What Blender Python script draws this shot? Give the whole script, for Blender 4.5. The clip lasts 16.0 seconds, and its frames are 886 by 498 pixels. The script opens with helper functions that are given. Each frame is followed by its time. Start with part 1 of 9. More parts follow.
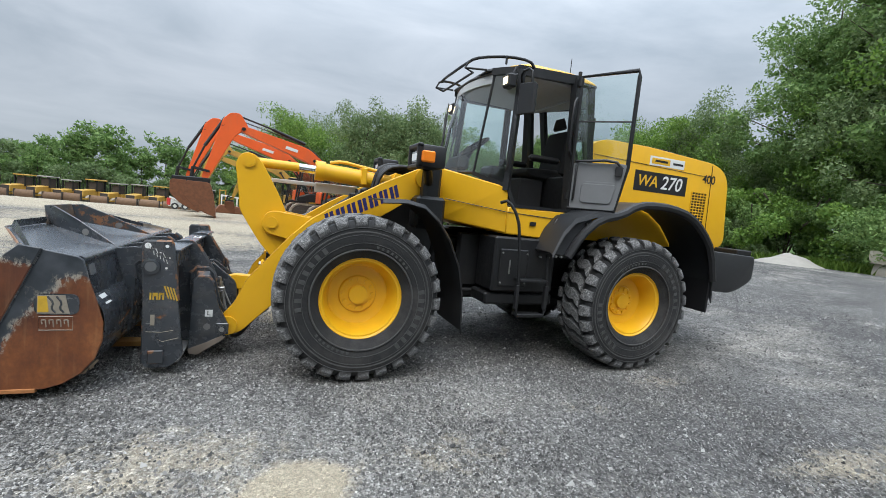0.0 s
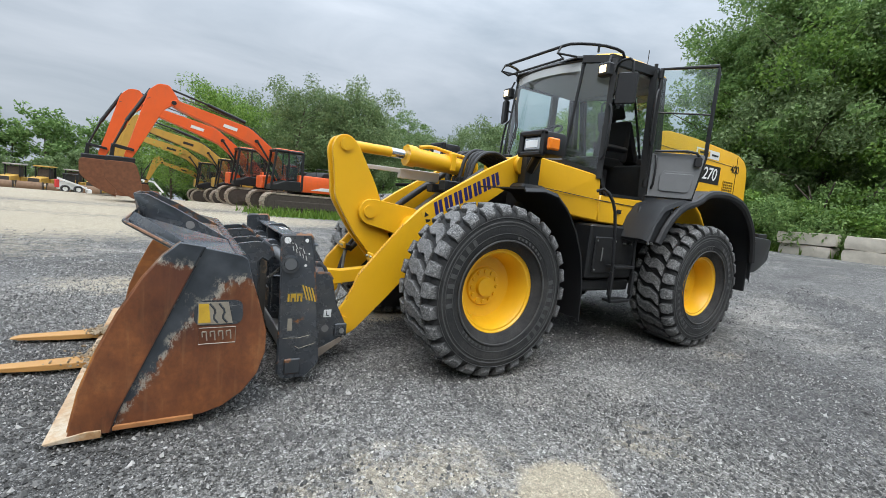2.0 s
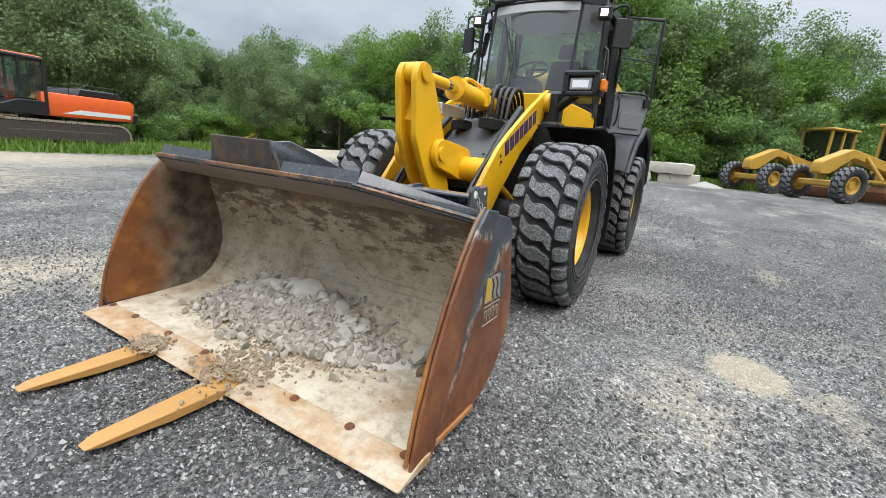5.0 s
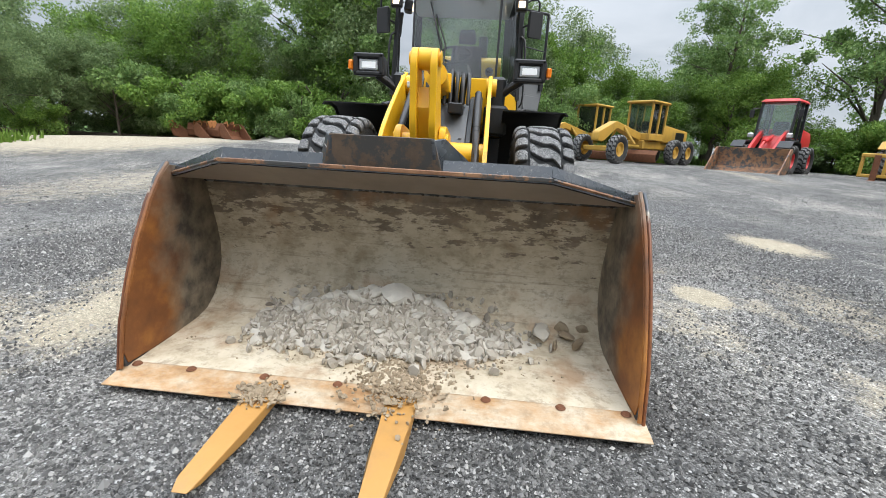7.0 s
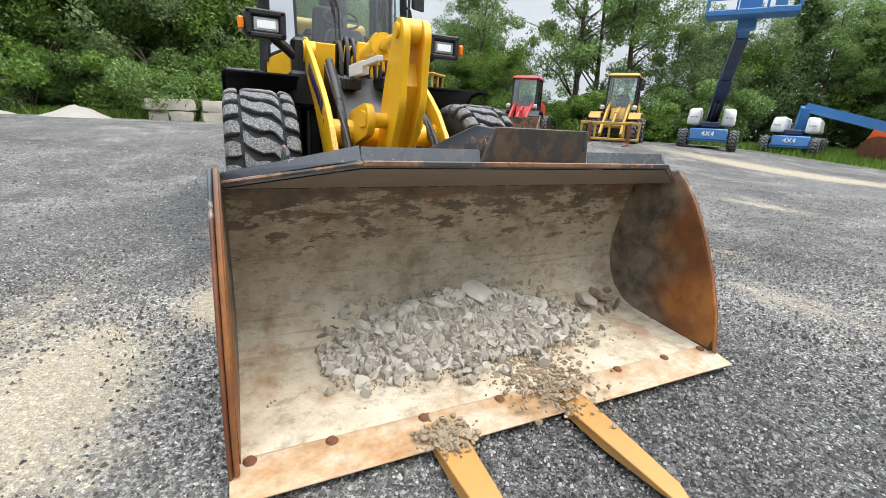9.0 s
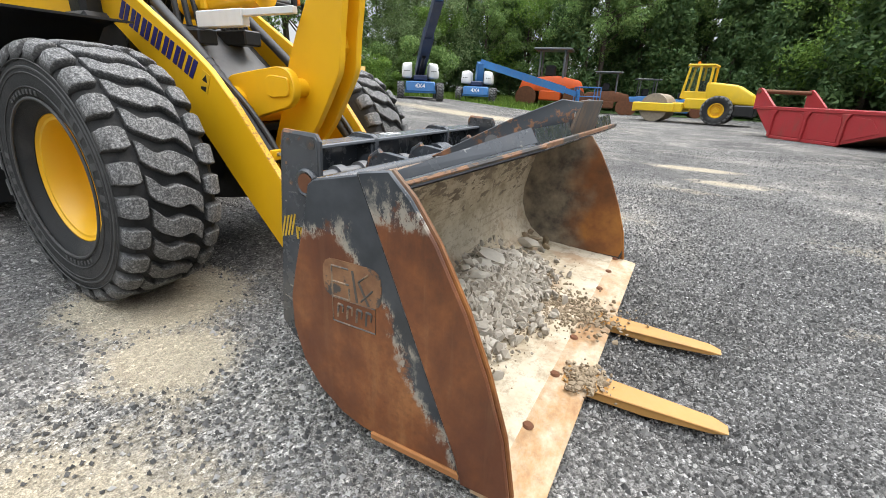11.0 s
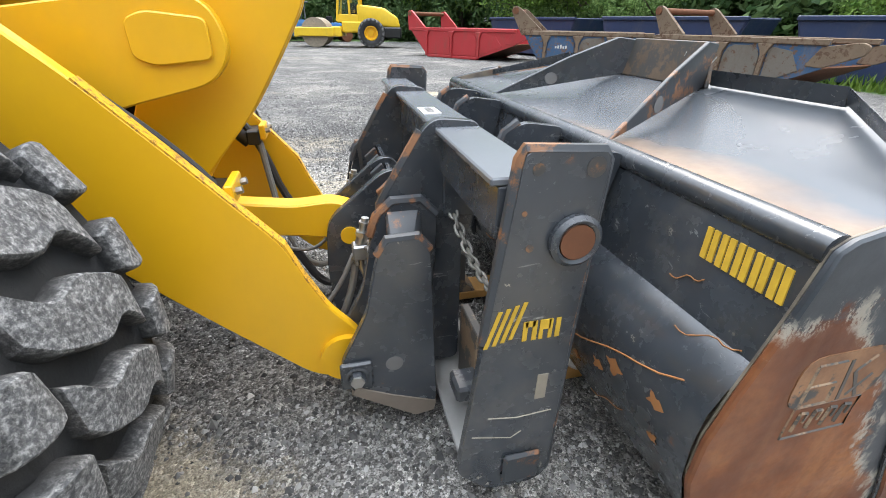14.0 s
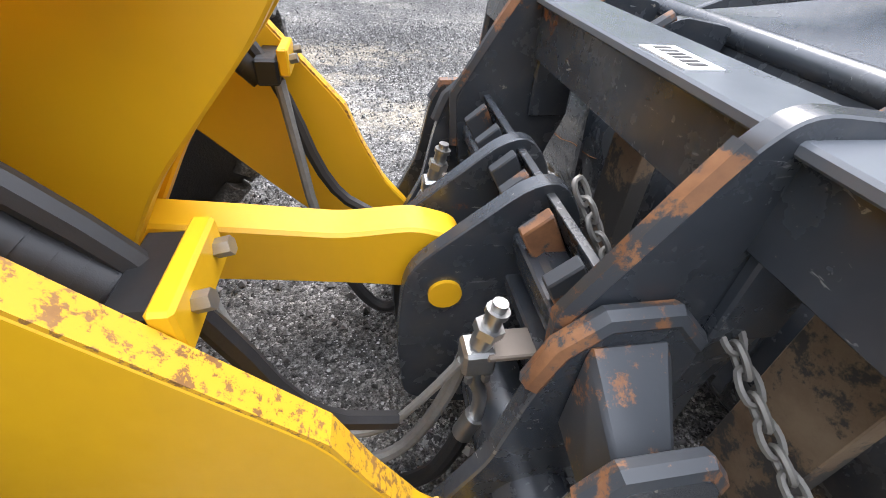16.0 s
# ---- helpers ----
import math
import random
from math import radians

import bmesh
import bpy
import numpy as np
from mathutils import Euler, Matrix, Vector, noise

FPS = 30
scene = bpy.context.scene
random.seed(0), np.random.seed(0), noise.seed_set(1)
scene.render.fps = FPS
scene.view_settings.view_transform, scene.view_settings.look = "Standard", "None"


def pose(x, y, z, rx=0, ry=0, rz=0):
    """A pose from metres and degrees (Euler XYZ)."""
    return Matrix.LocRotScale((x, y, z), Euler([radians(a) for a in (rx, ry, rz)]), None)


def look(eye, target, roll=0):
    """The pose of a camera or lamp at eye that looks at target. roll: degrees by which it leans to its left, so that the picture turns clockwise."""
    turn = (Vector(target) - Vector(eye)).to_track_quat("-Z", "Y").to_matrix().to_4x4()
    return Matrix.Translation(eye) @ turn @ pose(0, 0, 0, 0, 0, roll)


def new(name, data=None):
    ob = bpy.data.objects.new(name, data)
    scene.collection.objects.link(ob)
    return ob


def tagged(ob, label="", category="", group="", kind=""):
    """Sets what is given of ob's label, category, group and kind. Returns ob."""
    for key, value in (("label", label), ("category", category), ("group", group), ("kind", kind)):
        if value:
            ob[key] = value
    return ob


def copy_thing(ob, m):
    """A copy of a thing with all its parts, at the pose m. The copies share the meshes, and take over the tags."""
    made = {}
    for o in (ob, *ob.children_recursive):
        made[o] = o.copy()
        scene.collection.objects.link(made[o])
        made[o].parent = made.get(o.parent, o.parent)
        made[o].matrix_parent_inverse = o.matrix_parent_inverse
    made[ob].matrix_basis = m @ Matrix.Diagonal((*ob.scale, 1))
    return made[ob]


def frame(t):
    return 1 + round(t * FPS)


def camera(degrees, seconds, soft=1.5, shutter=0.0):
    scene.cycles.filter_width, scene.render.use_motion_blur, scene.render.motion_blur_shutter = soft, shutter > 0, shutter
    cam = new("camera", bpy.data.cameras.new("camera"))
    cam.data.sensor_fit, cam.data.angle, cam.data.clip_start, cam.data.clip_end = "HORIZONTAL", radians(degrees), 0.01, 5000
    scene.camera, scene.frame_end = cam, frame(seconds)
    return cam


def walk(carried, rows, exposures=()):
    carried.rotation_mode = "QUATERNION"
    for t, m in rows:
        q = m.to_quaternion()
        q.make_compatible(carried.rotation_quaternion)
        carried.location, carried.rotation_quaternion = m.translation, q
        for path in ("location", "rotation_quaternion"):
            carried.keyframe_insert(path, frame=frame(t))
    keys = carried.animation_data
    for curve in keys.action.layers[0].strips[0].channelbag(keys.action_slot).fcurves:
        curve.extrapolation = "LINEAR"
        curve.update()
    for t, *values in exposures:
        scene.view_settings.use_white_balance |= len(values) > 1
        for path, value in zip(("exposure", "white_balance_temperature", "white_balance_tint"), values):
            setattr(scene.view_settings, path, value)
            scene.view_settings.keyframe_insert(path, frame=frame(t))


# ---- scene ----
cam = camera(91.3, 16.0, soft=0.8)
PATH = [
    (0, (-0.667, -4.682, 1.507), (0.042, -2.82, 1.326), 5.7),
    (0.5, (-1.042, -4.491, 1.439), (-0.274, -2.652, 1.267), 5.7),
    (1, (-1.461, -4.292, 1.416), (-0.615, -2.489, 1.234), 5.6),
    (1.5, (-1.814, -4.077, 1.422), (-0.886, -2.318, 1.211), 5.8),
    (2, (-2.188, -3.817, 1.372), (-1.151, -2.12, 1.155), 5.8),
    (2.5, (-2.531, -3.53, 1.341), (-1.356, -1.931, 1.095), 6.2),
    (3, (-2.814, -3.233, 1.323), (-1.519, -1.735, 1.045), 6.1),
    (3.5, (-3.088, -2.95, 1.313), (-1.683, -1.565, 0.984), 5.9),
    (4, (-3.279, -2.628, 1.27), (-1.778, -1.36, 0.898), 5.6),
    (4.2, (-3.386, -2.502, 1.263), (-1.845, -1.288, 0.873), 5.6),
    (6.3, (-4.312, -0.991, 1.235), (-2.423, -0.538, 0.757), 4.0),
    (6.5, (-4.338, -0.838, 1.226), (-2.431, -0.468, 0.751), 3.7),
    (7, (-4.362, -0.449, 1.214), (-2.427, -0.291, 0.732), 3.3),
    (7.5, (-4.306, -0.04, 1.221), (-2.371, -0.1, 0.721), 3.3),
    (8, (-4.272, 0.39, 1.217), (-2.365, 0.092, 0.695), 3.3),
    (8.5, (-4.118, 0.764, 1.218), (-2.273, 0.211, 0.677), 3.2),
    (8.7, (-4.059, 0.906, 1.227), (-2.251, 0.248, 0.68), 3.1),
    (10.8, (-2.99, 2.158, 1.232), (-2.011, 0.554, 0.548), 2.9),
    (11, (-2.888, 2.203, 1.245), (-1.999, 0.551, 0.552), 2.4),
    (11.5, (-2.527, 2.358, 1.261), (-1.972, 0.58, 0.532), 2.0),
    (12, (-2.202, 2.352, 1.262), (-1.943, 0.519, 0.505), 1.6),
    (12.5, (-1.842, 2.291, 1.244), (-1.833, 0.44, 0.488), 0.7),
    (13, (-1.522, 2.138, 1.253), (-1.734, 0.314, 0.46), 1.0),
    (13.5, (-1.263, 1.916, 1.259), (-1.632, 0.139, 0.418), 1.1),
    (14, (-1.08, 1.659, 1.265), (-1.53, -0.058, 0.342), 1.0),
    (14.5, (-0.973, 1.328, 1.274), (-1.461, -0.319, 0.249), 1.6),
    (15, (-0.946, 1.053, 1.232), (-1.419, -0.521, 0.093), 2.7),
    (15.5, (-0.974, 0.808, 1.172), (-1.389, -0.727, -0.041), 3.8),
    (16, (-0.977, 0.735, 1.151), (-1.296, -0.792, -0.101), 4.5),
]
walk(cam, [(t, look(eye, target, roll)) for t, eye, target, roll in PATH], [(0, 0.45, 6500, 10), (4, 0.60, 6650, 10), (7, 0.76, 6750, 11), (11, 0.92, 7100, 13), (12.5, 1.0, 6900, 12), (14.5, 1.27, 6800, 13), (16, 1.27, 6700, 17)])

# ---- world, sun ----
world = bpy.data.worlds.new("overcast_sky")
scene.world = world
world.use_nodes = True
wn, wl = world.node_tree.nodes, world.node_tree.links
wn.clear()
w_out = wn.new("ShaderNodeOutputWorld")
w_bg = wn.new("ShaderNodeBackground")
w_sky = wn.new("ShaderNodeTexSky")
w_sky.sky_type = "NISHITA"
w_sky.sun_disc = False
w_sky.sun_elevation, w_sky.sun_rotation = radians(55), radians(200)
w_tc = wn.new("ShaderNodeTexCoord")
w_map = wn.new("ShaderNodeMapping")
w_map.inputs["Scale"].default_value = (1.0, 1.0, 3.6)
w_n1 = wn.new("ShaderNodeTexNoise")
w_n1.inputs["Scale"].default_value, w_n1.inputs["Detail"].default_value = 2.2, 7
w_n1.inputs["Roughness"].default_value = 0.55
w_n1.inputs["Distortion"].default_value = 0.5
w_ramp = wn.new("ShaderNodeValToRGB")
w_ramp.color_ramp.elements[0].position, w_ramp.color_ramp.elements[0].color = 0.30, (0.365, 0.430, 0.502, 1)
w_ramp.color_ramp.elements[1].position, w_ramp.color_ramp.elements[1].color = 0.70, (0.595, 0.655, 0.732, 1)
w_mix = wn.new("ShaderNodeMix")
w_mix.data_type = "RGBA"
w_mix.inputs[0].default_value = 0.94
w_gain = wn.new("ShaderNodeVectorMath")
w_gain.operation = "SCALE"
w_gain.inputs["Scale"].default_value = 0.12
wl.new(w_tc.outputs["Generated"], w_map.inputs[0])
wl.new(w_map.outputs[0], w_n1.inputs["Vector"])
wl.new(w_n1.outputs["Fac"], w_ramp.inputs[0])
wl.new(w_sky.outputs[0], w_gain.inputs[0])
wl.new(w_gain.outputs[0], w_mix.inputs[6])
wl.new(w_ramp.outputs[0], w_mix.inputs[7])
wl.new(w_mix.outputs[2], w_bg.inputs["Color"])
# an overcast sky is brightest overhead
w_sep = wn.new("ShaderNodeSeparateXYZ")
w_pow = wn.new("ShaderNodeMath")
w_pow.operation = "POWER"
w_pow.use_clamp = True
w_pow.inputs[1].default_value = 2.6
w_lift = wn.new("ShaderNodeMapRange")
for k_, v_ in ((1, 0.0), (2, 1.0), (3, 0.70), (4, 5.2)):
    w_lift.inputs[k_].default_value = v_
wl.new(w_tc.outputs["Generated"], w_sep.inputs[0])
wl.new(w_sep.outputs["Z"], w_pow.inputs[0])
wl.new(w_pow.outputs[0], w_lift.inputs[0])
wl.new(w_lift.outputs[0], w_bg.inputs["Strength"])
wl.new(w_bg.outputs[0], w_out.inputs[0])

sun = new("sun", bpy.data.lights.new("sun", "SUN"))
sun.data.energy, sun.data.angle, sun.data.color = 1.3, radians(40), (1.0, 0.97, 0.92)
sun.matrix_world = look((-6, -9, 16), (0, 0, 0))


# ---- materials ----
class Mat:
    """A small builder of node materials."""

    def __init__(self, name, rough=0.6, metal=0.0, color=(0.5, 0.5, 0.5), spec=0.5):
        self.m = bpy.data.materials.new(name)
        self.m.use_nodes = True
        self.n, self.l = self.m.node_tree.nodes, self.m.node_tree.links
        self.b = self.n["Principled BSDF"]
        self.b.inputs["Roughness"].default_value = rough
        self.b.inputs["Metallic"].default_value = metal
        self.b.inputs["Specular IOR Level"].default_value = spec
        self.b.inputs["Base Color"].default_value = (*color, 1)
        self.tc = self.n.new("ShaderNodeTexCoord")

    def coord(self, scale=(1, 1, 1)):
        mp = self.n.new("ShaderNodeMapping")
        mp.inputs["Scale"].default_value = scale
        self.l.new(self.tc.outputs["Object"], mp.inputs[0])
        return mp.outputs[0]

    def noise(self, scale, detail=5, rough=0.6, stretch=(1, 1, 1), distort=0.0):
        t = self.n.new("ShaderNodeTexNoise")
        t.inputs["Scale"].default_value, t.inputs["Detail"].default_value = scale, detail
        t.inputs["Roughness"].default_value, t.inputs["Distortion"].default_value = rough, distort
        self.l.new(self.coord(stretch), t.inputs["Vector"])
        return t.outputs["Fac"]

    def voronoi(self, scale, out="Distance", stretch=(1, 1, 1), feature="F1"):
        t = self.n.new("ShaderNodeTexVoronoi")
        t.feature = feature
        t.inputs["Scale"].default_value = scale
        self.l.new(self.coord(stretch), t.inputs["Vector"])
        return t.outputs[out]

    def ramp(self, fac, stops):
        r = self.n.new("ShaderNodeValToRGB")
        e = r.color_ramp.elements
        while len(e) < len(stops):
            e.new(0.5)
        for k, (p, c) in enumerate(stops):
            c = c if hasattr(c, "__len__") else (c, c, c)
            e[k].position, e[k].color = p, (*c, 1)
        self.l.new(fac, r.inputs[0])
        return r.outputs[0]

    def mix(self, fac, a, b, kind="MIX"):
        x = self.n.new("ShaderNodeMix")
        x.data_type, x.blend_type = "RGBA", kind
        for sock, v in ((0, fac), (6, a), (7, b)):
            if isinstance(v, (int, float)):
                x.inputs[sock].default_value = v
            elif isinstance(v, tuple):
                x.inputs[sock].default_value = (*v, 1)
            else:
                self.l.new(v, x.inputs[sock])
        return x.outputs[2]

    def math(self, op, a, b=0.0):
        x = self.n.new("ShaderNodeMath")
        x.operation = op
        for k, v in ((0, a), (1, b)):
            if isinstance(v, (int, float)):
                x.inputs[k].default_value = v
            else:
                self.l.new(v, x.inputs[k])
        return x.outputs[0]

    def axis(self, k):
        s = self.n.new("ShaderNodeSeparateXYZ")
        self.l.new(self.tc.outputs["Object"], s.inputs[0])
        return s.outputs[k]

    def random(self):
        return self.n.new("ShaderNodeObjectInfo").outputs["Random"]

    def island(self):
        return self.n.new("ShaderNodeNewGeometry").outputs["Random Per Island"]

    def color(self, c):
        self.l.new(c, self.b.inputs["Base Color"])
        return self

    def rough(self, r):
        self.l.new(r, self.b.inputs["Roughness"])
        return self

    def bump(self, h, strength=0.3, dist=0.01):
        x = self.n.new("ShaderNodeBump")
        x.inputs["Strength"].default_value, x.inputs["Distance"].default_value = strength, dist
        self.l.new(h, x.inputs["Height"])
        self.l.new(x.outputs[0], self.b.inputs["Normal"])
        return self


def paint(name, c, rough=0.35, dirt=(0.16, 0.12, 0.08), amount=0.35, chip=None, chip_at=0.72):
    """Sprayed enamel with a film of dust, fine runs and, where asked, chips."""
    m = Mat(name, rough)
    big, small = m.noise(1.7, 6, 0.6), m.noise(24, 4, 0.7)
    base = m.mix(m.ramp(big, [(0.35, 0.0), (0.75, 1.0)]), tuple(v * 0.92 for v in c), c)
    film = m.math("MULTIPLY", m.ramp(m.noise(3.1, 8, 0.7, (1, 1, 0.35)), [(0.50, 0.0), (0.80, 1.0)]), amount)
    col = m.mix(film, base, dirt)
    if chip:
        col = m.mix(m.ramp(m.noise(9, 9, 0.75), [(chip_at, 0.0), (chip_at + 0.03, 1.0)]), col, chip)
    m.color(col)
    m.rough(m.ramp(small, [(0.3, rough * 0.85), (0.7, min(1, rough * 1.35))]))
    m.bump(small, 0.04, 0.002)
    return m.m


YELLOW = paint("yellow_enamel", (0.80, 0.43, 0.012), 0.34, (0.40, 0.24, 0.05), 0.22)
YELLOW_DULL = paint("weathered_yellow_paint", (0.50, 0.29, 0.045), 0.5, (0.17, 0.11, 0.06), 0.65, (0.10, 0.05, 0.03), 0.66)
ORANGE = paint("orange_enamel", (0.78, 0.115, 0.02), 0.35, (0.25, 0.12, 0.07), 0.35)
RED = paint("red_enamel", (0.55, 0.03, 0.03), 0.4, (0.20, 0.10, 0.07), 0.45, (0.12, 0.05, 0.03), 0.70)
BLUE = paint("blue_enamel", (0.03, 0.17, 0.42), 0.4, (0.18, 0.18, 0.18), 0.4)
NAVY = paint("dark_blue_paint", (0.02, 0.035, 0.09), 0.42, (0.12, 0.10, 0.09), 0.5)
BLACK = paint("black_enamel", (0.009, 0.0095, 0.0105), 0.42, (0.08, 0.072, 0.064), 0.22)
GREY = paint("grey_enamel", (0.115, 0.12, 0.125), 0.45, (0.20, 0.18, 0.16), 0.30)
WHITE = paint("white_enamel", (0.72, 0.72, 0.70), 0.4, (0.32, 0.29, 0.25), 0.40)


def charcoal():
    m = Mat("charcoal_paint_worn", 0.36, spec=0.9)
    base = m.mix(m.ramp(m.noise(2.3, 6), [(0.35, 0.0), (0.7, 1.0)]), (0.027, 0.032, 0.038), (0.055, 0.062, 0.072))
    dust = m.math("MULTIPLY", m.ramp(m.noise(5, 8, 0.7), [(0.50, 0.0), (0.80, 1.0)]), 0.34)
    col = m.mix(dust, base, (0.19, 0.165, 0.135))
    scr = m.ramp(m.noise(5, 6, 0.65, (1.2, 5.0, 9.0), 1.2), [(0.660, 0.0), (0.675, 1.0)])
    col = m.mix(m.math("MULTIPLY", scr, 0.7), col, (0.27, 0.27, 0.26))
    chips = m.ramp(m.noise(21, 7, 0.7), [(0.675, 0.0), (0.69, 0.8)])
    col = m.mix(chips, col, (0.33, 0.30, 0.25))
    rust = m.ramp(m.noise(3.3, 9, 0.72), [(0.645, 0.0), (0.69, 1.0)])
    col = m.mix(rust, col, m.ramp(m.noise(22, 5), [(0.3, (0.10, 0.035, 0.012)), (0.7, (0.36, 0.14, 0.04))]))
    m.color(col)
    m.rough(m.ramp(m.noise(14, 5), [(0.3, 0.16), (0.7, 0.34)]))
    m.bump(m.noise(55, 3), 0.05, 0.002)
    return m.m


CHARCOAL = charcoal()


def worn_edges(name, base, spread, colors, scale=7.0):
    """Paint with rust breaking through in specks and patches."""
    m = Mat(name, 0.5)
    col = m.mix(m.noise(3, 6), tuple(v * 0.85 for v in base), base)
    rust = m.ramp(m.noise(9, 7, 0.7), [(0.3, colors[0]), (0.7, colors[1])])
    col = m.mix(m.ramp(m.noise(scale, 9, 0.75), [(spread, 0.0), (spread + 0.04, 1.0)]), col, rust)
    m.color(col).bump(m.noise(40, 5), 0.15, 0.003)
    return m.m


# charcoal rail: base grey raised to carry the sky's sheen on its top
RAIL = paint("glossy_rail_paint_sky_sheen", (0.135, 0.147, 0.163), 0.20, (0.22, 0.215, 0.20), 0.14, (0.27, 0.13, 0.06), 0.80)
WORN = worn_edges("charcoal_paint_rusting_through", (0.045, 0.050, 0.056), 0.52, ((0.10, 0.040, 0.018), (0.31, 0.145, 0.065)))
WORN_YELLOW = worn_edges("yellow_paint_with_rust_specks", (0.76, 0.40, 0.02), 0.525, ((0.16, 0.065, 0.02), (0.40, 0.20, 0.06)), 75)
GUARD = worn_edges("brown_scraped_guard_paint", (0.060, 0.056, 0.052), 0.47, ((0.075, 0.052, 0.036), (0.15, 0.10, 0.065)), 4)
MUDDY_STEEL = worn_edges("brown_mud_smeared_steel", (0.085, 0.078, 0.070), 0.49, ((0.20, 0.125, 0.075), (0.33, 0.235, 0.15)), 4)
DARK_RUST = worn_edges("dark_paint_and_brown_rust", (0.060, 0.058, 0.056), 0.46, ((0.14, 0.060, 0.030), (0.34, 0.18, 0.09)), 5)


def top_plate():
    """Charcoal plate, its base greyed for the sky sheen, with a film of tan rust over its back corner."""
    m = Mat("sheen_grey_plate_with_tan_rust", 0.38, spec=0.9)
    base = m.mix(m.ramp(m.noise(1.1, 3), [(0.3, 0.0), (0.75, 1.0)]), (0.070, 0.078, 0.088), (0.096, 0.106, 0.118))
    col = m.mix(m.math("MULTIPLY", m.ramp(m.noise(5, 8, 0.7), [(0.58, 0.0), (0.85, 1.0)]), 0.10), base, (0.15, 0.13, 0.11))
    w = m.math("ADD", m.math("SUBTRACT", m.axis(0), 0.76), m.math("MULTIPLY", m.math("SUBTRACT", m.noise(1.6, 5, 0.60), 0.5), 0.34))
    w = m.math("ADD", w, m.math("MULTIPLY", m.axis(1), 0.10))
    tan = m.ramp(m.noise(6, 8, 0.68), [(0.3, (0.26, 0.12, 0.045)), (0.7, (0.42, 0.27, 0.15))])
    col = m.mix(m.ramp(m.math("ADD", w, 0.5), [(0.47, 0.0), (0.64, 0.85)]), col, tan)
    m.color(col)
    m.rough(m.ramp(m.noise(3, 4), [(0.3, 0.20), (0.7, 0.29)]))
    return m.m


TOP_PLATE = top_plate()


def rusty_side(name, strip):
    """Bucket cheek: charcoal paint, worn through to brown rust over most of it, with pale scuffs along the border."""
    m = Mat(name, 0.5)
    # origin at the toe; paint survives along the top and, on the cheek, beside the wear strip
    wob = m.math("MULTIPLY", m.math("SUBTRACT", m.noise(3.6, 10, 0.68), 0.5), 0.34 if strip else 0.40)
    high = m.math("SUBTRACT", m.axis(2), 0.925 if strip else 0.80)
    if strip:
        s = high
    else:
        back = m.math("SUBTRACT", m.math("MULTIPLY", m.axis(0), 0.928), m.math("MULTIPLY", m.axis(2), 0.372))
        back = m.math("SUBTRACT", back, 0.215)
        near = m.math("SUBTRACT", m.math("ADD", m.math("MULTIPLY", m.axis(2), 0.20), -0.005), back)
        s = m.math("MAXIMUM", high, near)
    s = m.math("ADD", m.math("ADD", s, wob), 0.5)
    keep = m.ramp(s, [(0.490, 0.0), (0.515, 1.0)])
    rust = m.ramp(m.noise(2.6, 9, 0.68, (1, 1, 0.6)), [(0.36, (0.066, 0.023, 0.012)), (0.46, (0.150, 0.050, 0.019)), (0.57, (0.240, 0.083, 0.028)), (0.72, (0.37, 0.155, 0.056))])
    rust = m.mix(m.ramp(m.noise(40, 6, 0.7), [(0.45, 0.0), (0.8, 0.7)]), rust, (0.10, 0.040, 0.020))
    streak = m.ramp(m.noise(4, 5, 0.6, (6, 1, 0.5)), [(0.55, 0.0), (0.75, 0.22)])
    rust = m.mix(streak, rust, (0.42, 0.24, 0.11))
    rust = m.mix(m.ramp(m.noise(1.7, 7, 0.66), [(0.40, 0.65), (0.56, 0.0)]), rust, (0.115, 0.037, 0.018))
    black = m.mix(m.ramp(m.noise(6, 7), [(0.4, 0.0), (0.7, 1.0)]), (0.030, 0.036, 0.043), (0.062, 0.070, 0.080))
    col = m.mix(keep, rust, black)
    edge = m.math("MULTIPLY", m.ramp(s, [(0.465, 0.0), (0.492, 1.0), (0.512, 1.0), (0.545, 0.0)]), m.ramp(m.noise(21, 9, 0.82, (1, 1, 0.5)), [(0.50, 0.0), (0.54, 0.8)]))
    col = m.mix(edge, col, (0.37, 0.34, 0.28))
    m.color(col)
    m.rough(m.mix(keep, m.ramp(m.noise(8, 6), [(0.3, 0.34), (0.7, 0.62)]), (0.36, 0.36, 0.36)))
    m.bump(m.noise(30, 6, 0.7), 0.12, 0.004)
    return m.m


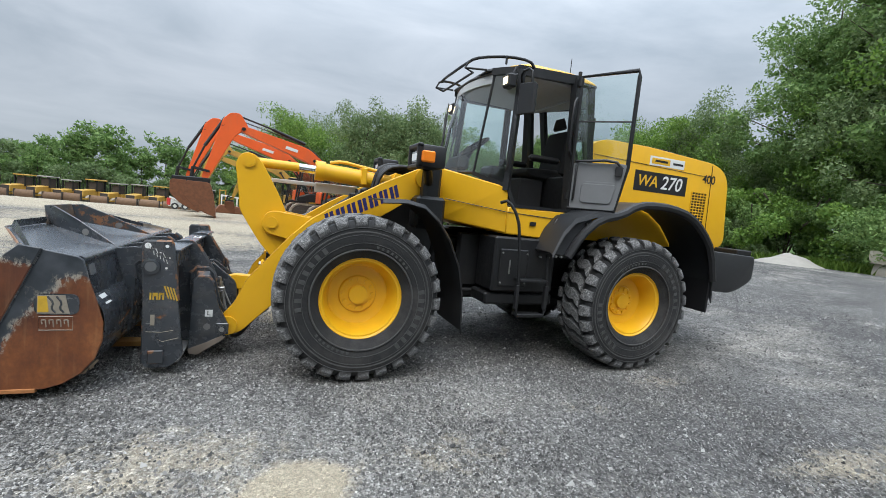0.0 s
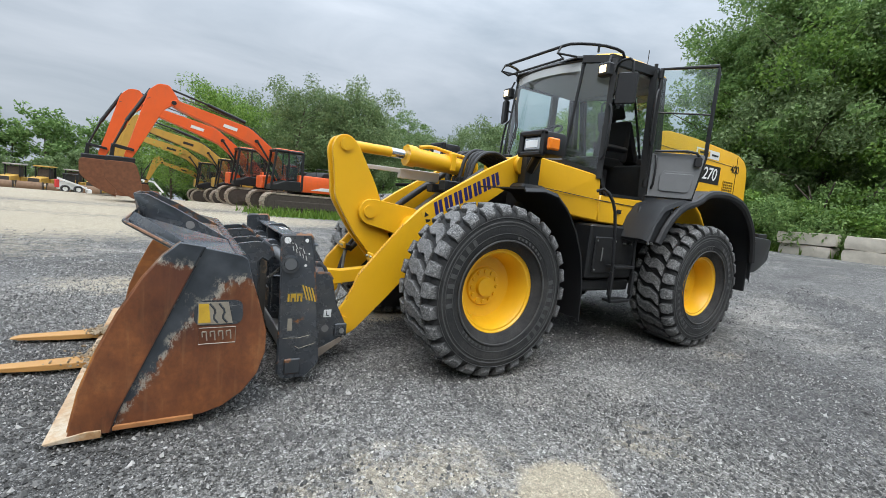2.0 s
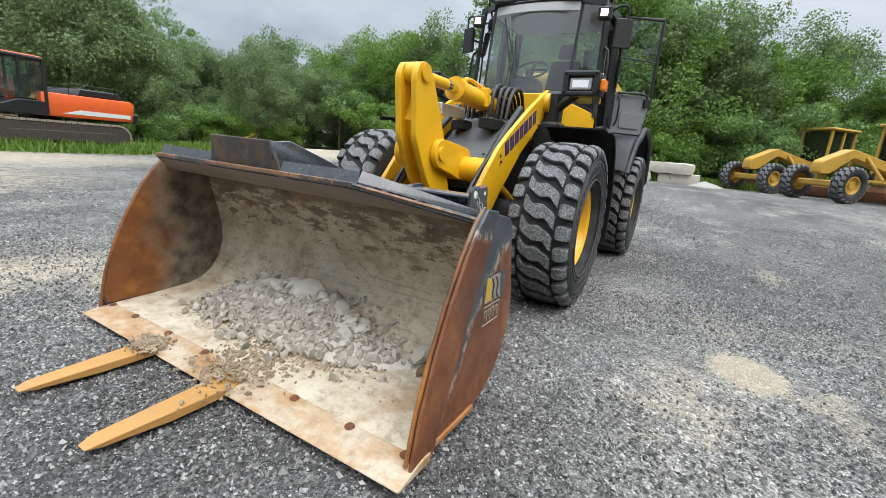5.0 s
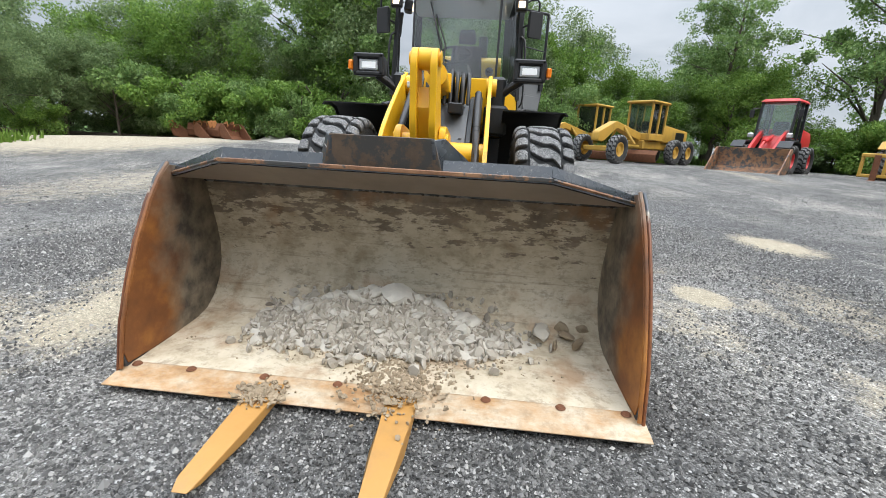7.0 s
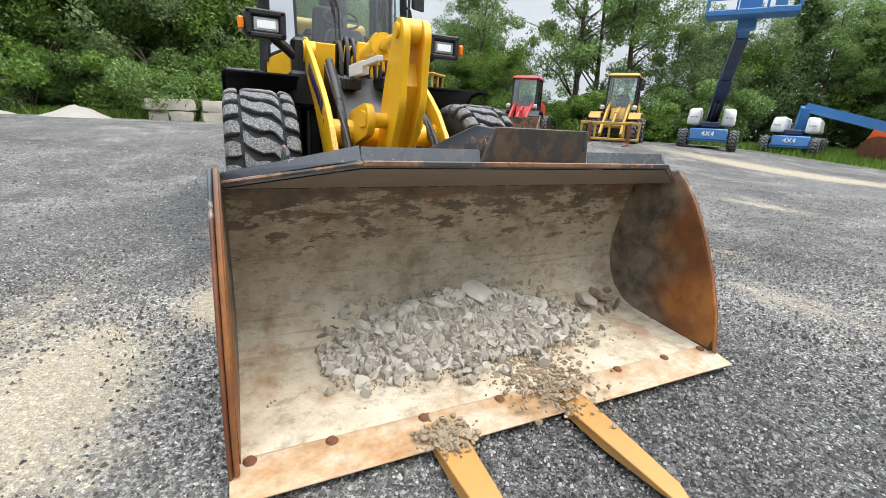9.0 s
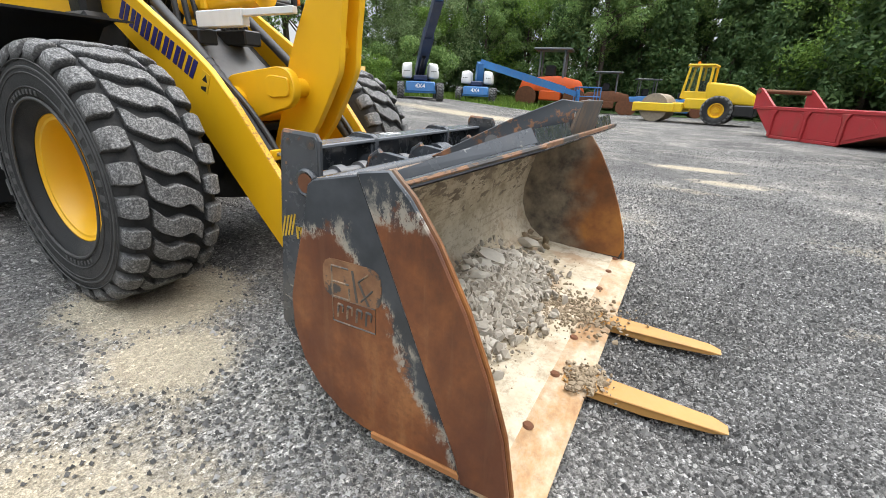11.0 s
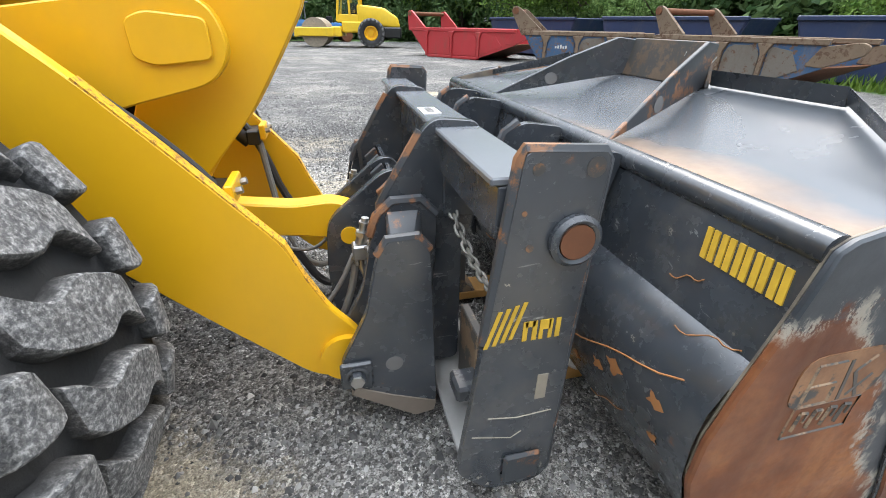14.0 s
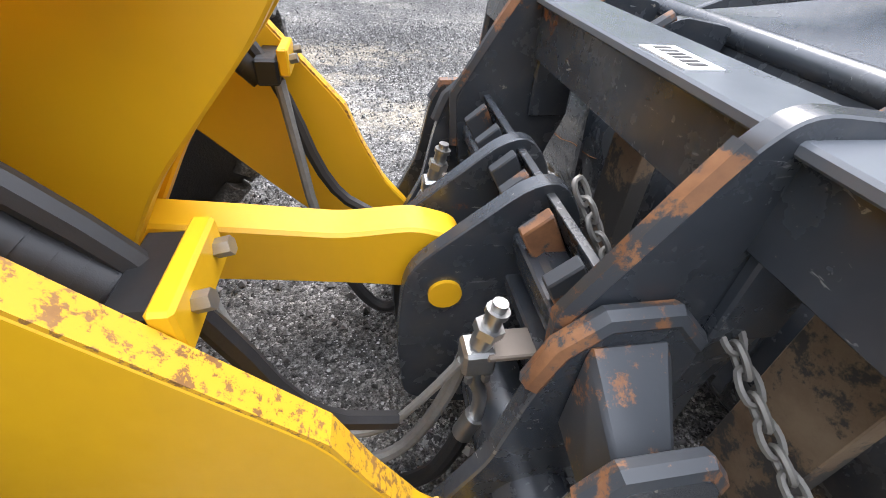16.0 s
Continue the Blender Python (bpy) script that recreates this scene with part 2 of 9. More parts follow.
def muddy_inside():
    """Inside of the bucket: pale dried mud low down, flaking from dark steel higher up."""
    m = Mat("dried_mud_on_steel", 0.85)
    h = m.math("ADD", m.axis(2), m.math("MULTIPLY", m.math("SUBTRACT", m.noise(3.5, 9, 0.70, (1, 0.8, 2.2)), 0.5), 0.30))
    mud = m.ramp(m.noise(5, 8, 0.65), [(0.32, (0.37, 0.30, 0.205)), (0.5, (0.54, 0.465, 0.345)), (0.68, (0.63, 0.56, 0.44))])
    steel = m.ramp(m.noise(7, 8, 0.7), [(0.3, (0.105, 0.080, 0.062)), (0.55, (0.235, 0.190, 0.145)), (0.8, (0.38, 0.31, 0.23))])
    col = m.mix(m.ramp(h, [(0.845, 0.0), (0.875, 0.9)]), mud, steel)
    spots = m.math("ADD", m.noise(8, 9, 0.74, (1, 0.7, 2.2)), m.math("MULTIPLY", m.math("SUBTRACT", m.axis(2), 0.62), 0.42))
    spots = m.ramp(spots, [(0.560, 0.0), (0.575, 0.95)])
    col = m.mix(spots, col, steel)
    stain = m.math("MULTIPLY", m.ramp(m.noise(15, 9, 0.78, (1, 0.8, 1.6)), [(0.50, 0.0), (0.62, 1.0)]), 0.55)
    col = m.mix(stain, col, (0.21, 0.155, 0.10))
    score = m.math("MULTIPLY", m.ramp(m.noise(6, 4, 0.6, (0.3, 0.25, 9.0)), [(0.60, 0.0), (0.68, 1.0)]), 0.35)
    col = m.mix(score, col, (0.16, 0.115, 0.08))
    orange = m.math("MULTIPLY", m.ramp(m.noise(2.7, 7, 0.6), [(0.54, 0.0), (0.68, 0.55)]), 1.0)
    col = m.mix(orange, col, (0.30, 0.135, 0.045))
    m.color(col)
    m.bump(m.noise(26, 7, 0.7), 0.3, 0.006)
    return m.m


def cheek_inside():
    m = Mat("streaked_rust_inside_cheek", 0.6)
    rust = m.ramp(m.noise(3.0, 8, 0.65), [(0.25, (0.07, 0.028, 0.012)), (0.5, (0.21, 0.075, 0.020)), (0.72, (0.42, 0.17, 0.035)), (0.9, (0.45, 0.30, 0.16))])
    dark = m.ramp(m.math("ADD", m.axis(0), m.math("MULTIPLY", m.noise(4, 8), 0.5)), [(0.62, 0.0), (0.85, 1.0)])
    col = m.mix(dark, rust, m.ramp(m.noise(9, 7), [(0.35, (0.070, 0.058, 0.048)), (0.65, (0.27, 0.225, 0.165))]))
    m.color(col).bump(m.noise(30, 6), 0.15, 0.004)
    return m.m


def cutting_edge():
    m = Mat("tan_scuffed_cutting_edge", 0.7)
    col = m.ramp(m.noise(6, 9, 0.70, (1, 0.5, 1)), [(0.30, (0.25, 0.11, 0.04)), (0.45, (0.42, 0.25, 0.12)), (0.62, (0.50, 0.42, 0.31)), (0.85, (0.56, 0.52, 0.44))])
    dirt = m.math("MULTIPLY", m.ramp(m.noise(19, 9, 0.78), [(0.48, 0.0), (0.66, 1.0)]), 0.55)
    col = m.mix(dirt, col, (0.24, 0.16, 0.09))
    m.color(col).bump(m.noise(35, 6), 0.2, 0.003)
    return m.m


RUSTY_SIDE, RUSTY_STRIP = rusty_side("rust_through_charcoal_paint", False), rusty_side("rusted_wear_strip", True)
MUDDY, CHEEK_IN, EDGE = muddy_inside(), cheek_inside(), cutting_edge()


def plain(name, c, rough=0.5, metal=0.0, vary=0.2, scale=8, bump=0.05, spec=0.5):
    m = Mat(name, rough, metal, c, spec)
    lo, hi = tuple(v * (1 - vary) for v in c), tuple(min(1, v * (1 + vary)) for v in c)
    m.color(m.mix(m.noise(scale, 6, 0.65), lo, hi))
    m.bump(m.noise(scale * 6, 4), bump, 0.003)
    return m.m


def rubber():
    m = Mat("dusty_tyre_rubber", 0.78, spec=0.3)
    base = m.mix(m.noise(6, 7), (0.016, 0.017, 0.018), (0.036, 0.036, 0.036))
    dust = m.ramp(m.noise(46, 9, 0.85), [(0.40, 0.18), (0.58, 1.0)])
    n = m.n.new("ShaderNodeAttribute")
    n.attribute_name = "tread"
    grain = m.ramp(m.noise(115, 4, 0.7), [(0.40, (0.105, 0.107, 0.110)), (0.50, (0.20, 0.20, 0.198)), (0.62, (0.40, 0.395, 0.385))])
    col = m.mix(m.math("MULTIPLY", dust, n.outputs["Fac"]), base, grain)
    col = m.mix(m.math("MULTIPLY", m.ramp(m.noise(2.2, 8, 0.7), [(0.5, 0.0), (0.75, 0.4)]), 1.0), col, (0.12, 0.11, 0.10))
    m.color(col)
    m.bump(m.noise(85, 6, 0.75), 0.7, 0.008)
    return m.m


RUBBER = rubber()
PLASTIC = plain("black_moulded_plastic", (0.011, 0.011, 0.012), 0.5, 0, 0.3, 9, 0.08)
FENDER = plain("charcoal_plastic_fender", (0.020, 0.021, 0.023), 0.5, 0, 0.25, 7, 0.10)
LINER = plain("pale_grey_roof_lining", (0.46, 0.47, 0.47), 0.85, 0, 0.1, 20, 0.05)
DOOR_TRIM = plain("grey_moulded_door_panel", (0.17, 0.175, 0.18), 0.55, 0, 0.12, 9, 0.06)
HOSE = plain("black_rubber_hose", (0.022, 0.022, 0.023), 0.5, 0, 0.3, 30, 0.1)
HOSE_GREY = plain("grey_spiral_hose_sleeve", (0.20, 0.20, 0.19), 0.7, 0, 0.3, 60, 0.3)
STEEL = plain("scuffed_bare_steel", (0.42, 0.42, 0.41), 0.38, 0.9, 0.3, 14, 0.1)
CHAIN = plain("weathered_chain_steel", (0.27, 0.255, 0.23), 0.55, 0.6, 0.4, 25, 0.1)
CHROME = plain("chromed_rod", (0.75, 0.76, 0.77), 0.10, 1.0, 0.05, 4, 0.01)
RUST = plain("brown_rust", (0.145, 0.055, 0.024), 0.85, 0, 0.6, 7, 0.3)
RUST_ORANGE = plain("fresh_orange_rust", (0.36, 0.15, 0.05), 0.85, 0, 0.5, 9, 0.3)
DIRT_STEEL = plain("dusty_track_steel", (0.30, 0.25, 0.19), 0.85, 0.1, 0.5, 9, 0.3)
TRACK_DARK = plain("dark_muddy_track_steel", (0.065, 0.052, 0.042), 0.85, 0.1, 0.5, 9, 0.3)
FABRIC = plain("black_seat_fabric", (0.013, 0.013, 0.014), 0.9, 0, 0.3, 40, 0.2)
FORK = paint("ochre_fork_paint", (0.47, 0.245, 0.07), 0.5, (0.22, 0.15, 0.09), 0.7, (0.17, 0.10, 0.055), 0.66)
LABEL_WHITE = plain("white_label", (0.74, 0.74, 0.72), 0.5, 0, 0.06, 12, 0.02)
LABEL_BLACK = plain("black_print", (0.012, 0.012, 0.013), 0.5, 0, 0.1, 12, 0.02)
INK_BLUE = plain("dark_blue_vinyl", (0.020, 0.018, 0.12), 0.4, 0, 0.1, 12, 0.02)
INK_YELLOW = plain("yellow_print", (0.74, 0.42, 0.02), 0.5, 0, 0.2, 12, 0.02)
INK_GOLD = plain("gold_paint_print", (0.55, 0.34, 0.03), 0.55, 0, 0.4, 18, 0.05)
CHALK = plain("pale_chalk", (0.50, 0.50, 0.48), 0.9, 0, 0.3, 60, 0.05)
SCUFF = plain("pale_scuffed_metal", (0.30, 0.265, 0.21), 0.6, 0.2, 0.4, 20, 0.1)
STONE = plain("pale_limestone_block", (0.47, 0.43, 0.36), 0.9, 0, 0.35, 3.5, 0.6)
SAND = plain("pale_dry_sand", (0.32, 0.30, 0.265), 0.95, 0, 0.18, 5, 0.5)
RUBBLE = plain("grey_broken_rubble", (0.56, 0.525, 0.46), 0.95, 0, 0.35, 11, 0.6)
CLAY = plain("brown_damp_soil", (0.29, 0.225, 0.15), 0.95, 0, 0.5, 14, 0.8)
SPILL_UNDER = plain("brown_stained_steel", (0.215, 0.175, 0.14), 0.6, 0, 0.45, 4, 0.1)
DUSTY = plain("dust_covered_steel", (0.26, 0.255, 0.245), 0.7, 0.1, 0.35, 6, 0.15)
# flat grey discs stand in for the view through open holes
HOLE = plain("worn_plate_hole", (0.16, 0.155, 0.15), 0.8, 0, 0.2, 12, 0.05)
BARK = plain("grey_brown_bark", (0.085, 0.068, 0.052), 0.9, 0, 0.4, 5, 0.5)
AMBER = plain("amber_lens", (0.85, 0.22, 0.02), 0.2, 0, 0.1, 30, 0.05)


def glass(name, tint, alpha):
    m = Mat(name, 0.03)
    t, g, x = m.n.new("ShaderNodeBsdfTransparent"), m.n.new("ShaderNodeBsdfGlossy"), m.n.new("ShaderNodeMixShader")
    f = m.n.new("ShaderNodeFresnel")
    f.inputs["IOR"].default_value = 1.95
    t.inputs["Color"].default_value = (*tint, 1)
    g.inputs["Roughness"].default_value = 0.02
    out = m.n["Material Output"]
    y = m.n.new("ShaderNodeMixShader")
    d = m.n.new("ShaderNodeBsdfDiffuse")
    d.inputs["Color"].default_value = (0.55, 0.57, 0.57, 1)
    y.inputs[0].default_value = alpha
    m.l.new(t.outputs[0], y.inputs[1])
    m.l.new(d.outputs[0], y.inputs[2])
    m.l.new(f.outputs[0], x.inputs[0])
    m.l.new(y.outputs[0], x.inputs[1])
    m.l.new(g.outputs[0], x.inputs[2])
    m.l.new(x.outputs[0], out.inputs["Surface"])
    return m.m


GLASS = glass("green_tinted_safety_glass", (0.86, 0.965, 0.95), 0.018)


def lamp_glass(name, c, strength):
    m = Mat(name, 0.15, 0, c)
    m.b.inputs["Emission Color"].default_value = (*c, 1)
    m.b.inputs["Emission Strength"].default_value = strength
    return m.m


LAMP_ON = lamp_glass("lit_work_lamp", (1.0, 0.80, 0.50), 2.2)
HEAD_ON = lamp_glass("lit_head_lamp", (0.80, 0.82, 0.84), 0.06)
LENS = plain("clear_lamp_lens", (0.62, 0.64, 0.66), 0.12, 0.6, 0.15, 40, 0.15)


def ground_mat():
    """Dark asphalt millings with pale chippings, dusty patches and spills of pale sand."""
    m = Mat("asphalt_millings", 0.92, spec=0.25)
    dark = m.mix(m.ramp(m.noise(0.30, 5, 0.6), [(0.36, 0.0), (0.66, 1.0)]), (0.086, 0.084, 0.081), (0.158, 0.154, 0.146))
    # high values darken the millings and take out the dusty streaks
    darkened = m.n.new("ShaderNodeAttribute")
    darkened.attribute_name = "darkened"
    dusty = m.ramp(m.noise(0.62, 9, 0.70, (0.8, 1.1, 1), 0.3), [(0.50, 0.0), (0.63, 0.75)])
    dusty = m.math("MULTIPLY", dusty, m.ramp(darkened.outputs["Fac"], [(0.0, 1.0), (1.0, 0.0)]))
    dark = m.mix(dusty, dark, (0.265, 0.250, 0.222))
    dark = m.mix(m.math("MULTIPLY", darkened.outputs["Fac"], 0.6), dark, (0.070, 0.071, 0.074))
    dust = m.n.new("ShaderNodeAttribute")
    dust.attribute_name = "dust"
    film = m.math("MULTIPLY", dust.outputs["Fac"], m.ramp(m.noise(1.4, 9, 0.74), [(0.36, 0.25), (0.60, 1.0)]))
    dark = m.mix(film, dark, (0.31, 0.296, 0.268))
    dark = m.mix(1.0, dark, m.ramp(m.noise(1.9, 9, 0.78), [(0.34, 0.80), (0.50, 1.0), (0.66, 1.25)]), "MULTIPLY")
    dark = m.mix(1.0, dark, m.ramp(m.noise(11, 6, 0.80), [(0.36, 0.76), (0.50, 1.0), (0.64, 1.32)]), "MULTIPLY")
    grain = m.ramp(m.voronoi(72, "Color"), [(0.05, 0.28), (0.45, 0.80), (0.78, 1.30), (0.95, 2.4)])
    fine = m.ramp(m.noise(150, 2, 0.8), [(0.36, 0.30), (0.66, 1.9)])
    dark = m.mix(1.0, dark, grain, "MULTIPLY")
    dark = m.mix(0.85, dark, fine, "MULTIPLY")
    for sc, lo in ((15, 0.955), (27, 0.90), (44, 0.84), (70, 0.80), (115, 0.76)):
        chips = m.ramp(m.voronoi(sc, "Color"), [(lo, 0.0), (lo + 0.02, 1.0)])
        size = m.ramp(m.voronoi(sc), [(0.20, 1.0), (0.36, 0.0)])
        dark = m.mix(m.math("MULTIPLY", chips, size), dark, m.mix(m.noise(33, 3), (0.27, 0.265, 0.26), (0.66, 0.65, 0.63)))
    pale = m.mix(m.noise(3, 8, 0.7), (0.31, 0.263, 0.188), (0.455, 0.40, 0.305))
    pale = m.mix(0.5, pale, fine, "MULTIPLY")
    pale = m.mix(0.35, pale, grain, "MULTIPLY")
    a = m.n.new("ShaderNodeAttribute")
    a.attribute_name = "sand"
    s = m.math("ADD", a.outputs["Fac"], m.math("MULTIPLY", m.math("SUBTRACT", m.noise(5, 9, 0.76), 0.5), 1.1))
    col = m.mix(m.ramp(s, [(0.34, 0.0), (0.66, 0.95)]), dark, pale)
    g = m.n.new("ShaderNodeAttribute")
    g.attribute_name = "turf"
    gs = m.math("ADD", g.outputs["Fac"], m.math("MULTIPLY", m.math("SUBTRACT", m.noise(1.2, 8, 0.7), 0.5), 0.8))
    turf = m.mix(m.noise(2.5, 8, 0.7), (0.030, 0.070, 0.014), (0.085, 0.15, 0.036))
    col = m.mix(m.ramp(gs, [(0.42, 0.0), (0.58, 1.0)]), col, turf)
    m.color(col)
    h = m.math("ADD", m.math("MULTIPLY", m.voronoi(72), -0.8), m.math("MULTIPLY", m.noise(170, 3), 0.7))
    h = m.math("ADD", h, m.math("MULTIPLY", m.noise(22, 4), 0.9))
    m.bump(h, 0.85, 0.014)
    return m.m


GROUND = ground_mat()


def leaf_mat(name, lo, hi):
    m = Mat(name, 0.55, spec=0.25)
    c = m.mix(m.island(), lo, hi)
    c = m.mix(m.math("MULTIPLY", m.random(), 0.30), c, tuple(v * 0.9 for v in lo))
    m.color(c)
    m.b.inputs["Transmission Weight"].default_value = 0.0
    tr = m.n.new("ShaderNodeBsdfTranslucent")
    m.l.new(c, tr.inputs["Color"])
    x = m.n.new("ShaderNodeMixShader")
    x.inputs[0].default_value = 0.36
    out = m.n["Material Output"]
    m.l.new(m.b.outputs[0], x.inputs[1])
    m.l.new(tr.outputs[0], x.inputs[2])
    m.l.new(x.outputs[0], out.inputs["Surface"])
    return m.m


LEAF = leaf_mat("green_broad_leaves", (0.095, 0.180, 0.052), (0.275, 0.400, 0.132))
LEAF_PALE = leaf_mat("pale_willow_leaves", (0.105, 0.170, 0.066), (0.265, 0.345, 0.155))
LEAF_LIME = leaf_mat("bright_shrub_leaves", (0.080, 0.170, 0.028), (0.235, 0.360, 0.075))
NEEDLE = leaf_mat("dark_cedar_sprays", (0.050, 0.108, 0.040), (0.150, 0.230, 0.080))
GRASS = leaf_mat("green_grass_blades", (0.075, 0.150, 0.018), (0.20, 0.29, 0.058))


# ---- mesh helpers ----
def geo_of(bm):
    bm.verts.index_update()
    g = ([tuple(v.co) for v in bm.verts], [[v.index for v in f.verts] for f in bm.faces])
    bm.free()
    return g


def moved(g, m):
    return ([tuple(m @ Vector(v)) for v in g[0]], g[1])


def box(x0, x1, y0, y1, z0, z1, bevel=0.008, seg=1):
    bm = bmesh.new()
    m = Matrix.LocRotScale(((x0 + x1) / 2, (y0 + y1) / 2, (z0 + z1) / 2), None, (abs(x1 - x0), abs(y1 - y0), abs(z1 - z0)))
    bmesh.ops.create_cube(bm, size=1, matrix=m)
    bevel = min(bevel, 0.45 * min(abs(x1 - x0), abs(y1 - y0), abs(z1 - z0)))
    if bevel > 0:
        bmesh.ops.bevel(bm, geom=bm.edges[:], offset=bevel, segments=seg, affect="EDGES", profile=0.5)
    return geo_of(bm)


def prism(pts, axis, a, b, bevel=0.006, seg=1):
    """A plate: the outline pts, swept along an axis from a to b. Outline in (x, z) for y, (y, z) for x, (x, y) for z."""
    put = {"y": lambda p, v: (p[0], v, p[1]), "x": lambda p, v: (v, p[0], p[1]), "z": lambda p, v: (p[0], p[1], v)}[axis]
    bm = bmesh.new()
    lo = [bm.verts.new(put(p, a)) for p in pts]
    hi = [bm.verts.new(put(p, b)) for p in pts]
    bm.faces.new(lo)
    bm.faces.new(hi)
    n = len(pts)
    for k in range(n):
        bm.faces.new((lo[k], lo[(k + 1) % n], hi[(k + 1) % n], hi[k]))
    bmesh.ops.recalc_face_normals(bm, faces=bm.faces[:])
    if bevel > 0:
        bmesh.ops.bevel(bm, geom=bm.edges[:], offset=min(bevel, abs(b - a) * 0.4), segments=seg, affect="EDGES", profile=0.5, clamp_overlap=True)
    return geo_of(bm)


def rounded(pts, r, n=4):
    """The outline with its corners rounded by about r."""
    out = []
    for k, p in enumerate(pts):
        p, a, b = Vector(p), Vector(pts[k - 1]), Vector(pts[(k + 1) % len(pts)])
        ra, rb = min(r, (a - p).length * 0.45), min(r, (b - p).length * 0.45)
        s, e = p + (a - p).normalized() * ra, p + (b - p).normalized() * rb
        for i in range(n + 1):
            t = i / n
            out.append(tuple(s * (1 - t) ** 2 + p * 2 * t * (1 - t) + e * t * t))
    return out


def frame_of(d):
    d = Vector(d).normalized()
    u = d.cross(Vector((0, 0, 1)))
    if u.length < 1e-3:
        u = d.cross(Vector((0, 1, 0)))
    u.normalize()
    return u, d.cross(u).normalized()


def cyl(p, q, r, r2=None, seg=16, cap=True):
    p, q, r2 = Vector(p), Vector(q), r if r2 is None else r2
    u, w = frame_of(q - p)
    V, F = [], []
    for c, rad in ((p, r), (q, r2)):
        for k in range(seg):
            a = 2 * math.pi * k / seg
            V.append(tuple(c + (u * math.cos(a) + w * math.sin(a)) * rad))
    for k in range(seg):
        j = (k + 1) % seg
        F.append([k, j, seg + j, seg + k])
    if cap:
        F += [list(range(seg))[::-1], list(range(seg, 2 * seg))]
    return V, F


def tube(pts, r, seg=8, soft=0):
    """A round bar or hose along a line; soft adds rounded bends."""
    pts = [Vector(p) for p in pts]
    for _ in range(soft):
        nxt = [pts[0]]
        for a, b in zip(pts, pts[1:]):
            nxt += [a * 0.75 + b * 0.25, a * 0.25 + b * 0.75]
        pts = nxt + [pts[-1]]
    V, F = [], []
    u = None
    for k, p in enumerate(pts):
        d = (pts[min(k + 1, len(pts) - 1)] - pts[max(k - 1, 0)]).normalized()
        if u is None:
            u = frame_of(d)[0]
        u = (u - d * u.dot(d)).normalized()
        w = d.cross(u)
        rad = r[k * len(r) // len(pts)] if isinstance(r, (list, tuple)) else r
        V += [tuple(p + (u * math.cos(2 * math.pi * i / seg) + w * math.sin(2 * math.pi * i / seg)) * rad) for i in range(seg)]
    for k in range(len(pts) - 1):
        for i in range(seg):
            j = (i + 1) % seg
            F.append([k * seg + i, k * seg + j, (k + 1) * seg + j, (k + 1) * seg + i])
    F += [list(range(seg))[::-1], [(len(pts) - 1) * seg + i for i in range(seg)]]
    return V, F


def lathe(profile, seg=40, center=(0, 0, 0), axis="y"):
    """The line of (radius, height) points, turned about an axis."""
    V, F, n = [], [], len(profile)
    for k in range(seg):
        a = 2 * math.pi * k / seg
        for r, h in profile:
            c, s = r * math.cos(a), r * math.sin(a)
            v = {"y": (c, h, s), "z": (c, s, h), "x": (h, c, s)}[axis]
            V.append((v[0] + center[0], v[1] + center[1], v[2] + center[2]))
    for k in range(seg):
        j = (k + 1) % seg
        for i in range(n - 1):
            F.append([k * n + i, j * n + i, j * n + i + 1, k * n + i + 1])
    return V, F


def ball(c, r, sub=1, squash=(1, 1, 1)):
    bm = bmesh.new()
    bmesh.ops.create_icosphere(bm, subdivisions=sub, radius=1, matrix=Matrix.LocRotScale(c, None, (r * squash[0], r * squash[1], r * squash[2])))
    return geo_of(bm)


def sheet(rows, thick=0.0):
    """A skin over a grid of points, with a thickness along its own normals."""
    nr, nc = len(rows), len(rows[0])
    bm = bmesh.new()
    vs = [[bm.verts.new(p) for p in r] for r in rows]
    for i in range(nr - 1):
        for j in range(nc - 1):
            bm.faces.new((vs[i][j], vs[i][j + 1], vs[i + 1][j + 1], vs[i + 1][j]))
    if thick:
        bm.normal_update()
        bmesh.ops.solidify(bm, geom=bm.faces[:], thickness=thick)
    return geo_of(bm)


def mesh_of(name, geos, mat, crease=35):
    V, F = [], []
    for v, f in geos:
        k = len(V)
        V += v
        F += [[i + k for i in p] for p in f]
    me = bpy.data.meshes.new(name)
    me.from_pydata(V, [], F)
    me.materials.append(mat)
    me.polygons.foreach_set("use_smooth", [True] * len(me.polygons))
    me.set_sharp_from_angle(angle=radians(crease))
    me.update()
    return me


def part(name, geos, mat, parent=None, label="", crease=35):
    """Links the shapes as ONE mesh under a thing or a part."""
    ob = new(name, mesh_of(name, geos if isinstance(geos, list) else [geos], mat, crease))
    if parent is not None:
        ob.parent = parent
    return tagged(ob, label)


def thing(name, label, category, group="", kind="", at=None):
    ob = new(name)
    ob.empty_display_size = 0.3
    if at is not None:
        ob.matrix_basis = at
    return tagged(ob, label, category, group, kind)


def single(name, geos, mat, label, category, group="", kind="", at=None):
    ob = part(name, geos, mat, None, label)
    if at is not None:
        ob.matrix_basis = at
    return tagged(ob, label, category, group, kind)


